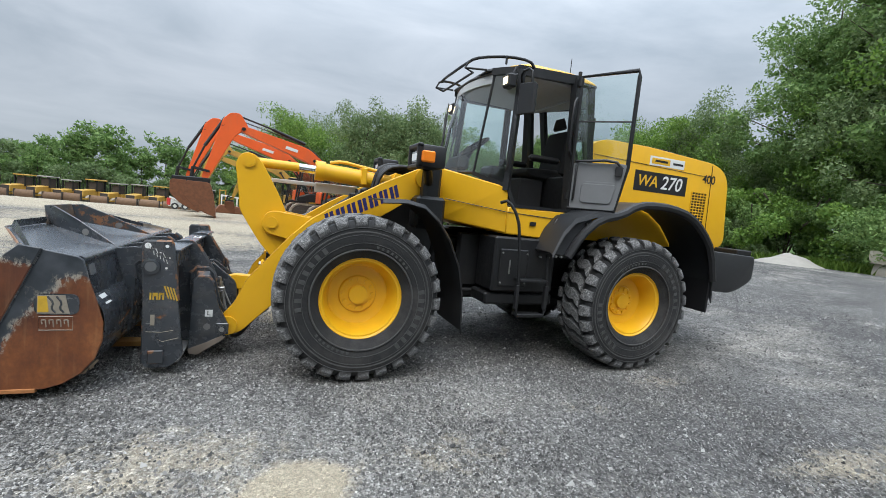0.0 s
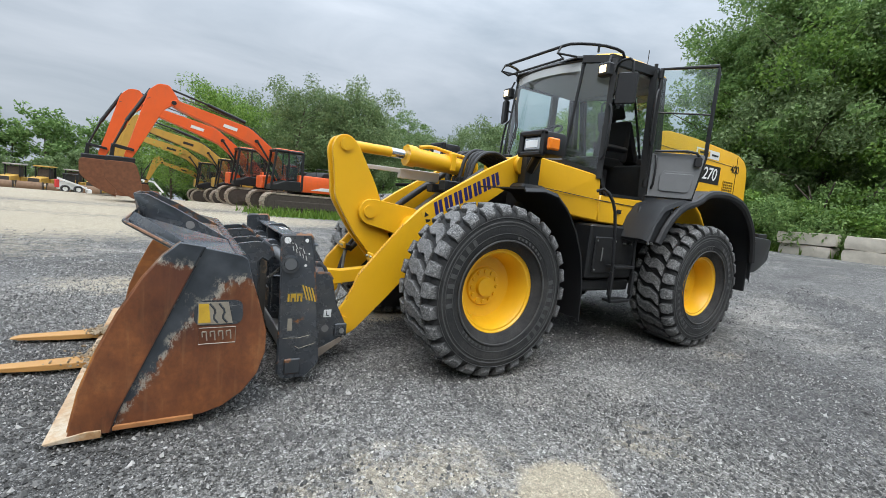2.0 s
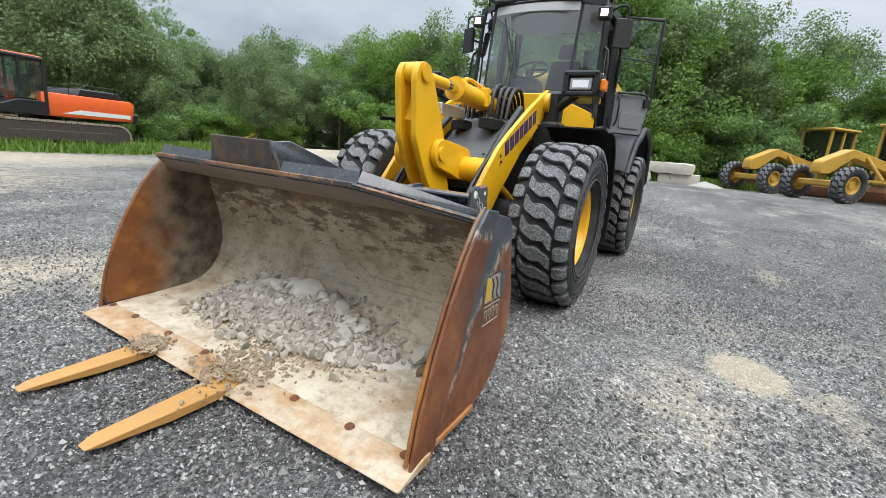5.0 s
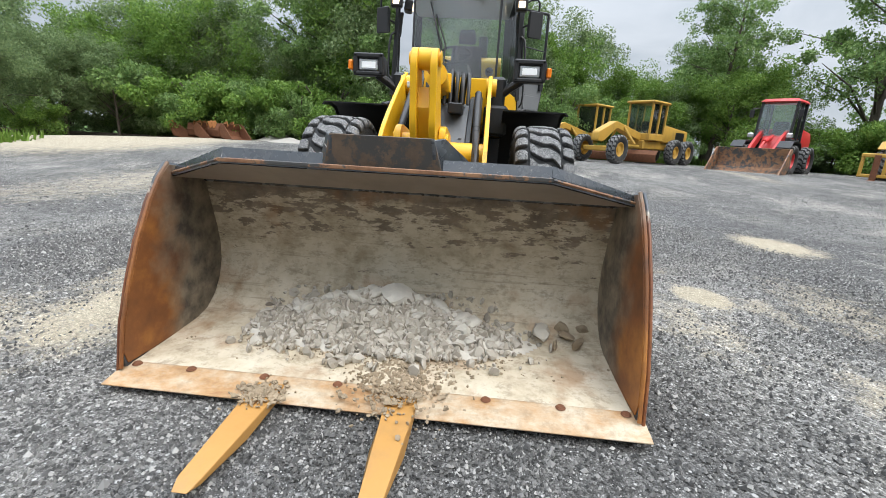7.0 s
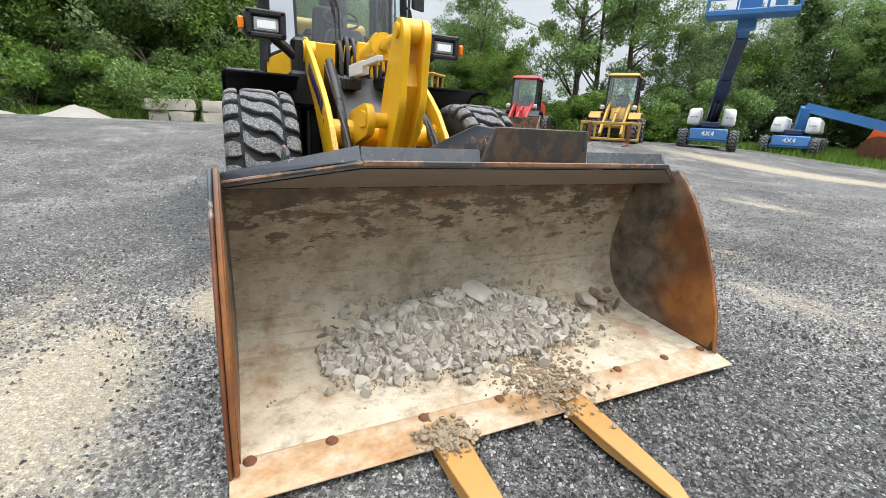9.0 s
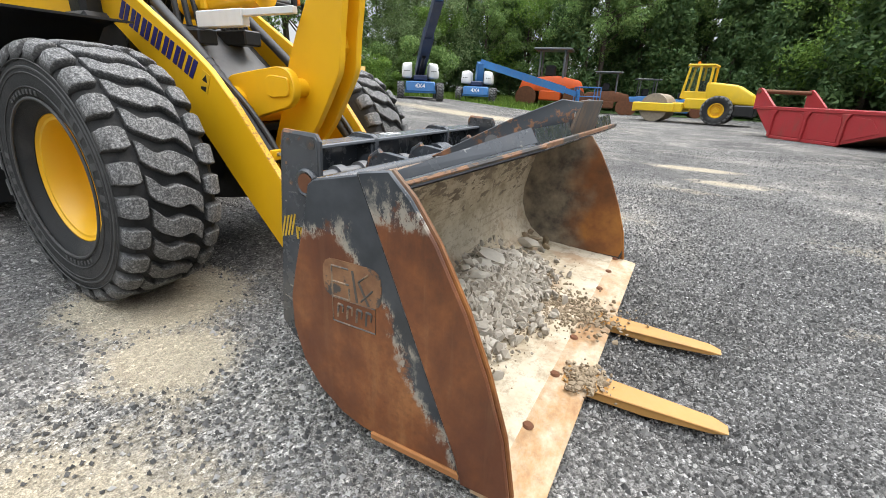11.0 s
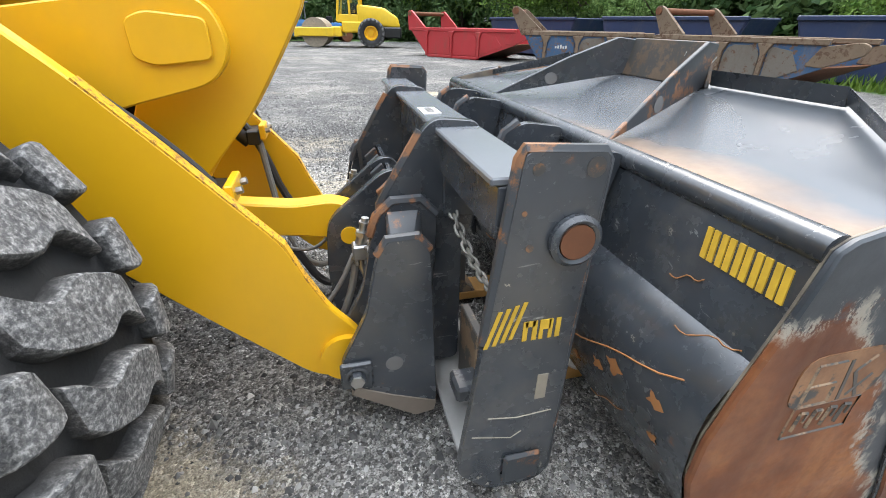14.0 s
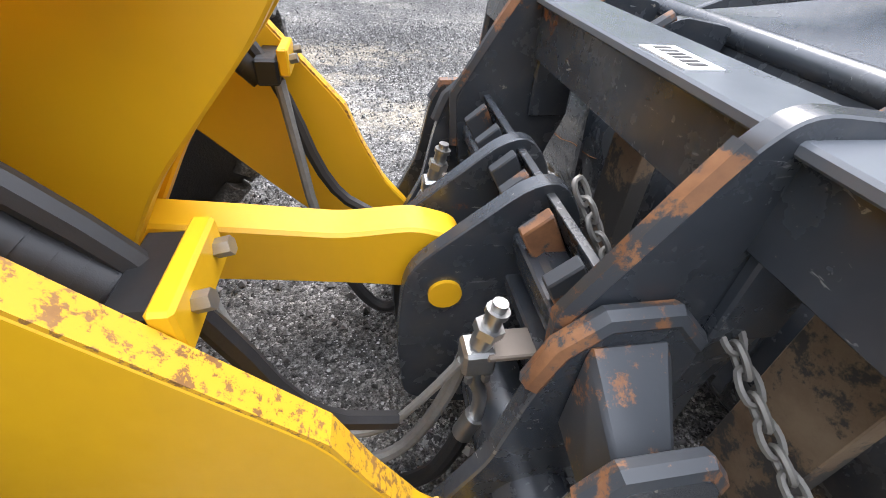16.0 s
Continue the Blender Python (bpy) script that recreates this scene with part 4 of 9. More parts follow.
    # hoses clipped along the inner edge
    part("arm_hose", [tube([(0.3, s * 0.37, 1.66), (-0.15, s * 0.372, 1.36), (-0.45, s * 0.37, 1.17), (-0.67, s * 0.368, 0.955), (-0.775, s * 0.365, 0.80), (-0.86, s * 0.35, 0.50), (-1.0, s * 0.32, 0.42)], 0.017, 8, 2),
                      tube([(0.3, s * 0.34, 1.70), (-0.15, s * 0.35, 1.37), (-0.44, s * 0.365, 1.12), (-0.63, s * 0.372, 0.915), (-0.74, s * 0.375, 0.80)], 0.034, 16, 2)], HOSE, loader, "black hydraulic hoses")
    part("hose_clamp", [box(-0.812, -0.788, s * 0.320, s * 0.447 + 0.0175, 0.815, 0.875, 0.004)], YELLOW, loader, "yellow hose clamp bar")
    part("clamp_bracket", [box(-0.788, -0.735, s * 0.315, s * 0.445, 0.795, 0.855, 0.006)], BLACK, loader)
    for yb_ in (0.425, 0.345):
        part("clamp_bolt", [cyl((-0.812, s * yb_, 0.848), (-0.830, s * yb_, 0.852), 0.011, seg=6)], STEEL, loader)
    sleeve = [Vector(q) for q in ((0.3, s * 0.34, 1.70), (-0.15, s * 0.35, 1.37), (-0.44, s * 0.365, 1.12), (-0.63, s * 0.372, 0.915), (-0.74, s * 0.375, 0.80))]
    part("sleeve_wrap", [cyl(a_.lerp(b_, f_), a_.lerp(b_, f_) + (b_ - a_).normalized() * 0.0025, 0.0352, seg=18) for a_, b_ in zip(sleeve[1:], sleeve[2:]) for f_ in (0.1, 0.26, 0.42, 0.58, 0.74, 0.9)], HOSE, loader, "spiral wrap on the hose")
    part("grey_hose", [tube([(-0.78, s * 0.35, 0.80), (-0.80, s * 0.34, 0.62), (-0.82, s * 0.33, 0.42), (-0.9, s * 0.3, 0.22), (-1.02, s * 0.27, 0.20), (-1.10, s * 0.27, 0.38), (-1.13, s * 0.28, 0.56)], 0.014, 8, 2)], HOSE_GREY, loader)
part("cross_tube", [cyl((-0.32, -0.43, 1.10), (-0.32, 0.465, 1.10), 0.11, seg=28)], YELLOW, loader)
part("lift_cylinder", [cyl((0.45, -0.35, 0.75), (-0.25, -0.35, 1.05), 0.042)], YELLOW, loader)
part("lift_cylinder", [cyl((0.45, 0.36, 0.75), (-0.25, 0.36, 1.05), 0.042)], YELLOW, loader)

# tilt lever on its bracket
LEVER = [(-1.10, 1.76), (-1.05, 1.86), (-0.95, 1.87), (-0.87, 1.80), (-0.70, 1.50), (-0.62, 1.33), (-0.56, 1.12), (-0.42, 0.80), (-0.40, 0.62), (-0.47, 0.55), (-0.55, 0.60), (-0.665, 0.795), (-0.845, 1.000), (-0.955, 1.17), (-1.045, 1.32), (-1.06, 1.50)]
BRACKET = [(-0.845, 1.19), (-0.815, 1.30), (-0.73, 1.335), (-0.45, 1.30), (-0.25, 1.27), (-0.22, 1.02), (-0.36, 0.99), (-0.55, 1.05), (-0.79, 1.11)]
lever = part("tilt_lever", [prism(rounded(LEVER, 0.05, 3), "y", a, b, 0.006) for a, b in ((-0.065, -0.015), (0.080, 0.130))] + [prism([(-0.95, 1.60), (-0.75, 1.35), (-0.56, 0.85), (-0.47, 0.70), (-0.52, 0.66), (-0.62, 0.85), (-0.88, 1.20), (-1.00, 1.45)], "y", -0.02, 0.085, 0.0)], YELLOW, loader, "tall yellow tilt lever")
for y0, y1 in ((-0.125, -0.072), (0.232, 0.288)):
    part("lever_bracket", [prism(rounded(BRACKET, 0.05, 4), "y", y0, y1, 0.005)], YELLOW, loader)
part("lever_pin", [cyl((-0.745, -0.145, 1.215), (-0.745, 0.296, 1.215), 0.055, seg=24), prism(rounded([(-0.80, 1.17), (-0.66, 1.155), (-0.61, 1.175), (-0.61, 1.265), (-0.66, 1.285), (-0.80, 1.27)], 0.02, 3), "y", 0.287, 0.302, 0.004)], YELLOW, lever)
part("rod_eye", [cyl((-0.98, -0.013, 1.79), (-0.98, 0.078, 1.79), 0.078, seg=24)], YELLOW, lever)
part("lever_pin", [cyl((-0.98, -0.085, 1.79), (-0.98, 0.15, 1.79), 0.048, seg=24), lathe([(0.05, -0.004), (0.062, -0.004), (0.062, 0.0), (0.05, 0.0)], 24, (-0.98, -0.08, 1.79))], YELLOW, lever)

# tilt cylinder
tilt = part("tilt_cylinder", [cyl((-0.30, 0.032, 1.775), (0.42, 0.032, 1.73), 0.088, seg=28), cyl((-0.36, 0.032, 1.778), (-0.27, 0.032, 1.774), 0.102, seg=28), cyl((-0.36, 0.032, 1.778), (-0.335, 0.032, 1.778), 0.085, seg=28)]
            + bolts(8, 0.092, -0.355, 0.011, "x", 0.2, (0, 0.032, 1.778)) + [tube([(-0.22, 0.032, 1.87), (-0.1, 0.03, 1.90), (0.1, 0.02, 1.87), (0.32, 0.0, 1.84)], 0.018, 8, 1), box(0.1, 0.16, -0.07, 0.13, 1.68, 1.86, 0.01)], YELLOW, loader)
part("rod", [cyl((-0.98, 0.032, 1.79), (-0.52, 0.032, 1.785), 0.047, seg=24)], YELLOW, tilt)
part("rod_chrome", [cyl((-0.52, 0.032, 1.785), (-0.33, 0.032, 1.778), 0.044, seg=24)], CHROME, tilt, "bright chromed rod")
part("position_rod", [box(-0.78, -0.12, 0.165, 0.205, 1.615, 1.655, 0.004), box(-0.35, 0.1, 0.15, 0.21, 1.56, 1.66, 0.006)], WHITE, loader, "pale grey positioner rod and bracket")
# link to the coupler
part("tilt_link", [prism(rounded([(-0.46, 0.59), (-0.46, 0.715), (-0.73, 0.683), (-0.92, 0.658), (-1.06, 0.668), (-1.155, 0.635), (-1.17, 0.54), (-1.10, 0.505), (-0.95, 0.530), (-0.80, 0.550)], 0.03, 3), "y", -0.010, 0.080, 0.008)], YELLOW, loader, "yellow tilt link")
part("link_pin", [cyl((-1.112, -0.062, 0.548), (-1.112, 0.144, 0.548), 0.034, seg=20)], YELLOW, loader)

# bundle of hoses on the front frame
for k in range(9):
    y = -0.24 + 0.06 * k
    part("hydraulic_hose", [tube([(0.20 + 0.02 * (k % 3), y, 1.58), (0.28, y, 1.86 + 0.02 * (k % 4)), (0.55, y * 0.9, 1.93 - 0.015 * (k % 3)), (0.80, y * 0.7, 1.80), (0.95, y * 0.6, 1.45)], 0.019, 8, 2)], HOSE, loader)
part("valve_block", [box(0.02, 0.22, 0.12, 0.26, 1.46, 1.55, 0.01)], BLACK, loader)
part("valve_block", [box(-0.02, 0.3, -0.20, -0.06, 1.48, 1.58, 0.01)] + [cyl((0.05 + 0.05 * k, -0.13, 1.58), (0.05 + 0.05 * k, -0.13, 1.63), 0.014, seg=6) for k in range(5)], BLACK, loader)

# front fenders, head lamps
for s in (-1, 1):
    path = [(0.10, 1.545), (0.30, 1.56), (0.46, 1.53), (0.60, 1.42), (0.72, 1.26), (0.82, 1.05), (0.88, 0.80), (0.90, 0.45)]
    rows = [[(x, s * y, z - (0.03 if y > 1.2 else 0)) for x, z in path] for y in (0.60, 0.80, 1.0, 1.20, 1.225)]
    part("front_fender", sheet(rows if s > 0 else rows[::-1], 0.012), PLASTIC, loader, "black plastic mudguard")
    part("fender_bracket", [box(0.55, 0.85, s * 0.40, s * 0.66, 1.30, 1.62, 0.03), tube([(0.72, s * 0.45, 1.62), (0.66, s * 0.62, 1.78), (0.58, s * 0.78, 1.88)], 0.045, 10, 1), box(0.62, 0.80, s * 0.46, s * 0.62, 1.55, 1.92, 0.03)], BLACK, loader)
    head = part("headlamp", [box(0.45, 0.68, s * 0.69, s * 1.02, 1.86, 2.06, 0.03, 2), box(0.415, 0.47, s * 0.68, s * 1.00, 2.02, 2.07, 0.012), box(0.415, 0.47, s * 0.68, s * 1.00, 1.845, 1.89, 0.012), box(0.415, 0.47, s * 0.68, s * 0.73, 1.85, 2.06, 0.012), box(0.415, 0.47, s * 0.955, s * 1.00, 1.85, 2.06, 0.012)], PLASTIC, loader, "boxy black head lamp with amber signal")
    part("lens", [box(0.435, 0.455, s * 0.74, s * 0.945, 1.90, 2.01, 0.008)], LENS, head)
    part("bulb", [box(0.429, 0.437, s * 0.765, s * 0.915, 1.92, 1.985, 0.003)], HEAD_ON, head, "lit white lamp")
    part("signal", [box(0.44, 0.56, s * 1.015, s * 1.065, 1.90, 2.0, 0.012)], AMBER, head, "amber turn signal")

# body under the cab
part("cab_base", [hull(both([(0.88, 0.46, 1.42), (0.86, 0.44, 1.93), (1.45, 0.80, 1.79), (1.47, 0.80, 1.33), (1.47, 0.3, 1.33), (1.3, 0.3, 1.8)]), 0.012), hull(both([(1.46, 0.805, 1.325), (1.46, 0.805, 1.60), (2.16, 0.83, 1.60), (1.98, 0.83, 1.30)]), 0.012)], YELLOW, loader, "yellow side panel under the cab")
for s in (-1, 1):
    part("panel_seam", [tube([(0.90, s * 0.492, 1.62), (1.45, s * 0.808, 1.545), (2.10, s * 0.836, 1.52)], 0.004, 5), box(1.72, 1.79, s * 0.825, s * 0.836, 1.43, 1.47, 0.003), cyl((2.0, s * 0.83, 1.46), (2.0, s * 0.838, 1.46), 0.014, seg=8)], BLACK, loader)
cabin = part("cab_floor", [box(1.46, 2.5, -0.76, 0.76, 1.55, 1.62, 0.01), box(2.2, 2.50, -0.74, 0.74, 1.3, 2.0, 0.02), box(0.98, 1.46, -0.40, 0.40, 1.60, 1.68, 0.01)], BLACK, loader)

# cab frame: posts, sills and roof
def beam(p, q, w=0.06, d=0.05):
    p, q = Vector(p), Vector(q)
    u, v = frame_of(q - p)
    c = [(u * a * w / 2 + v * b * d / 2) for a, b in ((-1, -1), (1, -1), (1, 1), (-1, 1))]
    V = [tuple(p + k) for k in c] + [tuple(q + k) for k in c]
    return V, [[3, 2, 1, 0], [4, 5, 6, 7], [0, 1, 5, 4], [1, 2, 6, 5], [2, 3, 7, 6], [3, 0, 4, 7]]


for s in (-1, 1):
    part("cab_post", [beam((1.43, s * 0.78, 1.76), (1.49, s * 0.735, 2.96), 0.055, 0.06)], BLACK, loader)
    part("cab_post", [beam((2.16, s * 0.79, 1.60), (2.14, s * 0.735, 3.0), 0.08, 0.07)], BLACK, loader)
    part("cab_post", [beam((2.52, s * 0.68, 1.60), (2.40, s * 0.64, 2.98), 0.09, 0.07)], BLACK, loader)
    part("cab_sill", [beam((1.17, s * 0.50, 1.915), (1.44, s * 0.785, 1.80), 0.035, 0.04), beam((1.44, s * 0.78, 1.80), (1.52, s * 0.795, 1.62), 0.04, 0.04), beam((1.52, s * 0.795, 1.615), (2.16, s * 0.80, 1.615), 0.04, 0.03)], BLACK, loader)
    part("roof_rail", [beam((1.28, s * 0.50, 2.955), (1.48, s * 0.70, 2.965), 0.05, 0.07), beam((1.46, s * 0.70, 2.965), (2.2, s * 0.735, 2.985), 0.05, 0.09)], BLACK, loader)
    # slim dark band along the windscreen corner
    part("glass_band", [beam((1.175, s * 0.505, 1.92), (1.30, s * 0.515, 2.95), 0.025, 0.02)], BLACK, loader)
part("windscreen_top", [tube([(1.30 - 0.08 * (1 - (y / 0.5) ** 2), y, 2.955) for y in np.linspace(-0.5, 0.5, 9)], 0.020, 6)], BLACK, loader)
part("windscreen_frame", [tube([(1.175 - 0.19 * (1 - (y / 0.5) ** 2), y, 1.92) for y in np.linspace(-0.5, 0.5, 9)], 0.02, 6)], BLACK, loader)
part("windscreen", sheet([[(1.175 - 0.19 * (1 - (y / 0.5) ** 2), y, 1.92), (1.225 - 0.15 * (1 - (y / 0.5) ** 2), y, 2.40), (1.30 - 0.08 * (1 - (y / 0.5) ** 2), y, 2.95)] for y in np.linspace(-0.5, 0.5, 9)]), GLASS, loader, "green tinted curved windscreen").visible_shadow = False
for s in (-1, 1):
    part("side_window", pane([(1.18, s * 0.51, 1.92), (1.43, s * 0.785, 1.82), (1.475, s * 0.742, 2.93), (1.30, s * 0.52, 2.94)]), GLASS, loader).visible_shadow = False
part("side_window", pane([(1.5, 0.79, 1.64), (2.13, 0.79, 1.64), (2.12, 0.74, 2.95), (1.5, 0.74, 2.95)]), GLASS, loader).visible_shadow = False
part("rear_window", pane([(2.53, -0.64, 1.98), (2.53, 0.64, 1.98), (2.42, 0.61, 2.95), (2.42, -0.61, 2.95)]), GLASS, loader).visible_shadow = False
part("rear_side_window", pane([(2.19, -0.785, 1.98), (2.48, -0.70, 1.98), (2.38, -0.66, 2.94), (2.17, -0.74, 2.94)]), GLASS, loader).visible_shadow = False
part("sun_band", sheet([[(1.290 - 0.095 * (1 - (y / 0.5) ** 2) - 0.006, y, 2.845), (1.30 - 0.08 * (1 - (y / 0.5) ** 2) - 0.006, y, 2.95)] for y in np.linspace(-0.49, 0.49, 9)], 0.003), LINER, loader, "pale grey sun band along the windscreen top")
roof = part("cab_roof", [hull(both([(1.40, 0.50, 2.998), (1.47, 0.54, 3.055), (2.36, 0.64, 3.055), (2.46, 0.70, 2.99), (1.58, 0.75, 2.99), (1.6, 0.66, 3.07), (2.1, 0.68, 3.07)]), 0.02, 2)], YELLOW, loader, "yellow cab roof cap")
part("roof_rim", [hull(both([(1.22, 0.46, 2.962), (1.24, 0.46, 2.995), (1.47, 0.73, 2.962), (1.48, 0.72, 2.995), (2.44, 0.70, 2.962), (2.44, 0.69, 2.995)]), 0.008)], PLASTIC, loader, "black roof rim")
part("headliner", [hull(both([(1.30, 0.44, 2.94), (1.30, 0.44, 2.961), (2.40, 0.64, 2.961), (2.40, 0.64, 2.92), (1.5, 0.68, 2.961), (1.5, 0.66, 2.94)]), 0.01)], LINER, loader, "pale grey roof lining")
part("roof_guard", [tube([(1.62, -0.74, 3.00), (1.56, -0.745, 3.06), (1.38, -0.62, 3.10), (1.14, -0.47, 3.085), (1.04, -0.44, 3.04), (1.04, 0.50, 3.04), (1.14, 0.54, 3.085), (1.38, 0.64, 3.10), (1.56, 0.745, 3.06), (1.62, 0.74, 3.00)], 0.015, 8, 1), tube([(1.04, 0.48, 3.04), (1.00, 0.48, 2.965), (1.09, 0.46, 2.935), (1.09, -0.42, 2.935), (1.00, -0.42, 2.965), (1.04, -0.42, 3.04)], 0.012, 8), tube([(1.00, -0.42, 2.965), (1.22, -0.47, 2.975)], 0.011, 8), tube([(1.00, 0.48, 2.965), (1.22, 0.47, 2.975)], 0.011, 8), tube([(1.36, -0.62, 3.10), (1.36, -0.62, 3.02)], 0.012), tube([(1.36, 0.64, 3.10), (1.36, 0.64, 3.02)], 0.012)], BLACK, loader, "black tubular guard rail round the roof")
part("aerial", [tube([(2.1, -0.66, 3.05), (2.1, -0.66, 3.22)], 0.004, 5), cyl((2.2, -0.70, 3.05), (2.2, -0.70, 3.09), 0.02, seg=8)], BLACK, loader)
for s in (-1, 1):
    wlamp = part("work_lamp", [box(1.31, 1.40, s * 0.68, s * 0.82, 2.755, 2.885, 0.015), tube([(1.38, s * 0.75, 2.88), (1.42, s * 0.74, 2.98)], 0.012)], PLASTIC, loader, "black framed work lamp")
    part("bulb", [box(1.300, 1.312, s * 0.712, s * 0.788, 2.785, 2.855, 0.004)], LAMP_ON, wlamp, "lit warm lamp")
    mir = part("mirror", [hull([(1.40, s * 0.86, 2.48), (1.48, s * 1.03, 2.48), (1.40, s * 0.86, 2.79), (1.48, s * 1.03, 2.79), (1.46, s * 0.84, 2.50), (1.53, s * 1.01, 2.50), (1.46, s * 0.84, 2.77), (1.53, s * 1.01, 2.77)], 0.014)], PLASTIC, loader, "large black side mirror")
    part("mirror_arm", [tube([(1.50, s * 0.75, 2.80), (1.42, s * 0.84, 2.90), (1.47, s * 0.97, 2.92), (1.48, s * 0.97, 2.78)], 0.012, 8, 1)], BLACK, mir)
    part("mirror_stay", [tube([(1.49, s * 0.76, 2.60), (1.45, s * 0.86, 2.64)], 0.012)], BLACK, mir)
    part("grab_bar", [tube([(1.39, s * 0.80, 1.95), (1.39, s * 0.85, 2.0), (1.42, s * 0.84, 2.45), (1.44, s * 0.78, 2.5)], 0.014, 8, 1)], BLACK, loader)
part("wiper", [tube([(0.94, 0.10, 1.95), (1.02, 0.10, 2.30), (1.07, 0.22, 2.62)], 0.008), tube([(0.95, 0.14, 1.95), (1.03, 0.14, 2.30), (1.07, 0.25, 2.58)], 0.006), box(0.92, 0.97, 0.06, 0.18, 1.90, 1.97, 0.008), tube([(1.025, 0.12, 2.16), (1.12, 0.30, 2.76)], 0.009, 6)], BLACK, loader, "black windscreen wiper")

# inside the cab
part("seat", [hull([(1.93, -0.33, 1.98), (2.40, -0.33, 1.96), (1.93, 0.19, 1.98), (2.40, 0.19, 1.96), (1.90, -0.31, 2.08), (2.40, -0.31, 2.10), (1.90, 0.17, 2.08), (2.40, 0.17, 2.10)], 0.05, 2), box(1.86, 2.18, -0.28, 0.16, 1.62, 1.96, 0.02)], FABRIC, loader, "black fabric operator seat")
part("backrest", [hull([(2.34, -0.32, 2.05), (2.46, -0.32, 2.05), (2.34, 0.18, 2.05), (2.46, 0.18, 2.05), (2.42, -0.28, 2.58), (2.52, -0.28, 2.58), (2.42, 0.14, 2.58), (2.52, 0.14, 2.58)], 0.05, 2), hull([(2.43, -0.20, 2.60), (2.51, -0.20, 2.60), (2.43, 0.06, 2.60), (2.51, 0.06, 2.60), (2.45, -0.18, 2.80), (2.51, -0.18, 2.80), (2.45, 0.04, 2.80), (2.51, 0.04, 2.80)], 0.03, 2)], FABRIC, loader)
for s in (-1, 1):
    part("armrest", [box(1.86, 2.26, s * 0.30 - 0.07, s * 0.40 - 0.07, 2.14, 2.21, 0.03)], PLASTIC, loader)
part("side_console", [box(1.75, 2.18, 0.30, 0.60, 1.62, 2.12, 0.03)], PLASTIC, loader)
part("steering_column", [tube([(1.15, 0, 1.68), (1.22, 0, 1.98), (1.33, 0, 2.24)], 0.05, 8), hull(both([(1.10, 0.22, 1.96), (1.24, 0.24, 1.96), (1.14, 0.18, 2.13), (1.26, 0.18, 2.12)]), 0.03)], PLASTIC, loader)
a_ = [2 * math.pi * k / 28 for k in range(29)]
wheel_m = pose(1.37, 0, 2.26, 0, -38, 0)
part("steering_wheel", [moved(tube([(0.19 * math.cos(t), 0.19 * math.sin(t), 0) for t in a_], 0.014), wheel_m), moved(tube([(-0.19, 0, 0), (0.19, 0, 0)], 0.014), wheel_m), moved(tube([(0, -0.19, 0), (0, 0.0, 0)], 0.014), wheel_m)], PLASTIC, loader)

# the door stands open, hinged at the rear post
HX, HY, DX, DY = 2.15, -0.82, 2.53, -1.205
ddir = Vector((DX - HX, DY - HY, 0)).normalized()
dnor = Vector((ddir.y, -ddir.x, 0))
def on_door(u, z, off=0.0):
    return tuple(Vector((HX, HY, 0)) + ddir * u + dnor * -off + Vector((0, 0, z)))
DW = (Vector((DX, DY)) - Vector((HX, HY))).length
def door_slab(pts, t0, t1, bevel=0.006):
    g = prism(pts, "z", t0, t1, bevel)
    return ([on_door(v[0], v[1], v[2]) for v in g[0]], g[1])
door = part("cab_door", [tube([on_door(0.0, 2.10), on_door(0.0, 3.0), on_door(DW * 0.98, 3.045), on_door(DW, 2.98), on_door(DW, 2.10), on_door(DW * 0.86, 1.66), on_door(0.0, 1.66), on_door(0.0, 2.10)], 0.021, 8)], BLACK, loader, "open cab door with black tube frame")
part("door_panel", [door_slab(rounded([(0.02, 1.66), (DW * 0.86, 1.66), (DW * 0.985, 2.08), (DW * 0.985, 2.13), (0.02, 2.13)], 0.03), -0.02, 0.018), door_slab(rounded([(0.12, 1.72), (DW * 0.78, 1.72), (DW * 0.86, 1.92), (0.12, 1.92)], 0.04), -0.034, -0.018, 0.01), door_slab(rounded([(0.15, 1.915), (DW * 0.84, 1.915), (DW * 0.84, 1.94), (0.15, 1.94)], 0.01), -0.03, -0.018)], DOOR_TRIM, door, "grey moulded lower door panel")
part("door_glass", [pane([on_door(0.02, 2.14), on_door(DW * 0.985, 2.14), on_door(DW * 0.985, 3.02), on_door(0.02, 2.98)])], GLASS, door).visible_shadow = False
part("door_bar", [tube([on_door(0, 2.55), on_door(DW, 2.55)], 0.009), tube([on_door(0.04, 2.14, -0.03), on_door(0.10, 2.14, -0.05), on_door(0.42, 2.16, -0.06), on_door(0.50, 2.08, -0.03)], 0.014, 8, 1), tube([on_door(0.05, 1.74, -0.03), on_door(0.06, 1.80, -0.07), on_door(0.06, 2.05, -0.07), on_door(0.05, 2.10, -0.03)], 0.012, 8, 1), tube([on_door(-0.02, 2.20, -0.03), on_door(-0.04, 2.25, -0.08), on_door(-0.04, 2.72, -0.08), on_door(-0.02, 2.78, -0.03)], 0.014, 8, 1)], BLACK, door)
part("door_latch", [door_slab(rounded([(DW * 0.80, 2.00), (DW * 0.93, 2.00), (DW * 0.93, 2.10), (DW * 0.80, 2.10)], 0.02), -0.06, -0.02, 0.01)], PLASTIC, door)
for z in (1.75, 2.90):
    part("door_hinge", [cyl(on_door(-0.01, z, 0), on_door(-0.01, z + 0.08, 0), 0.03, seg=12)], BLACK, door)

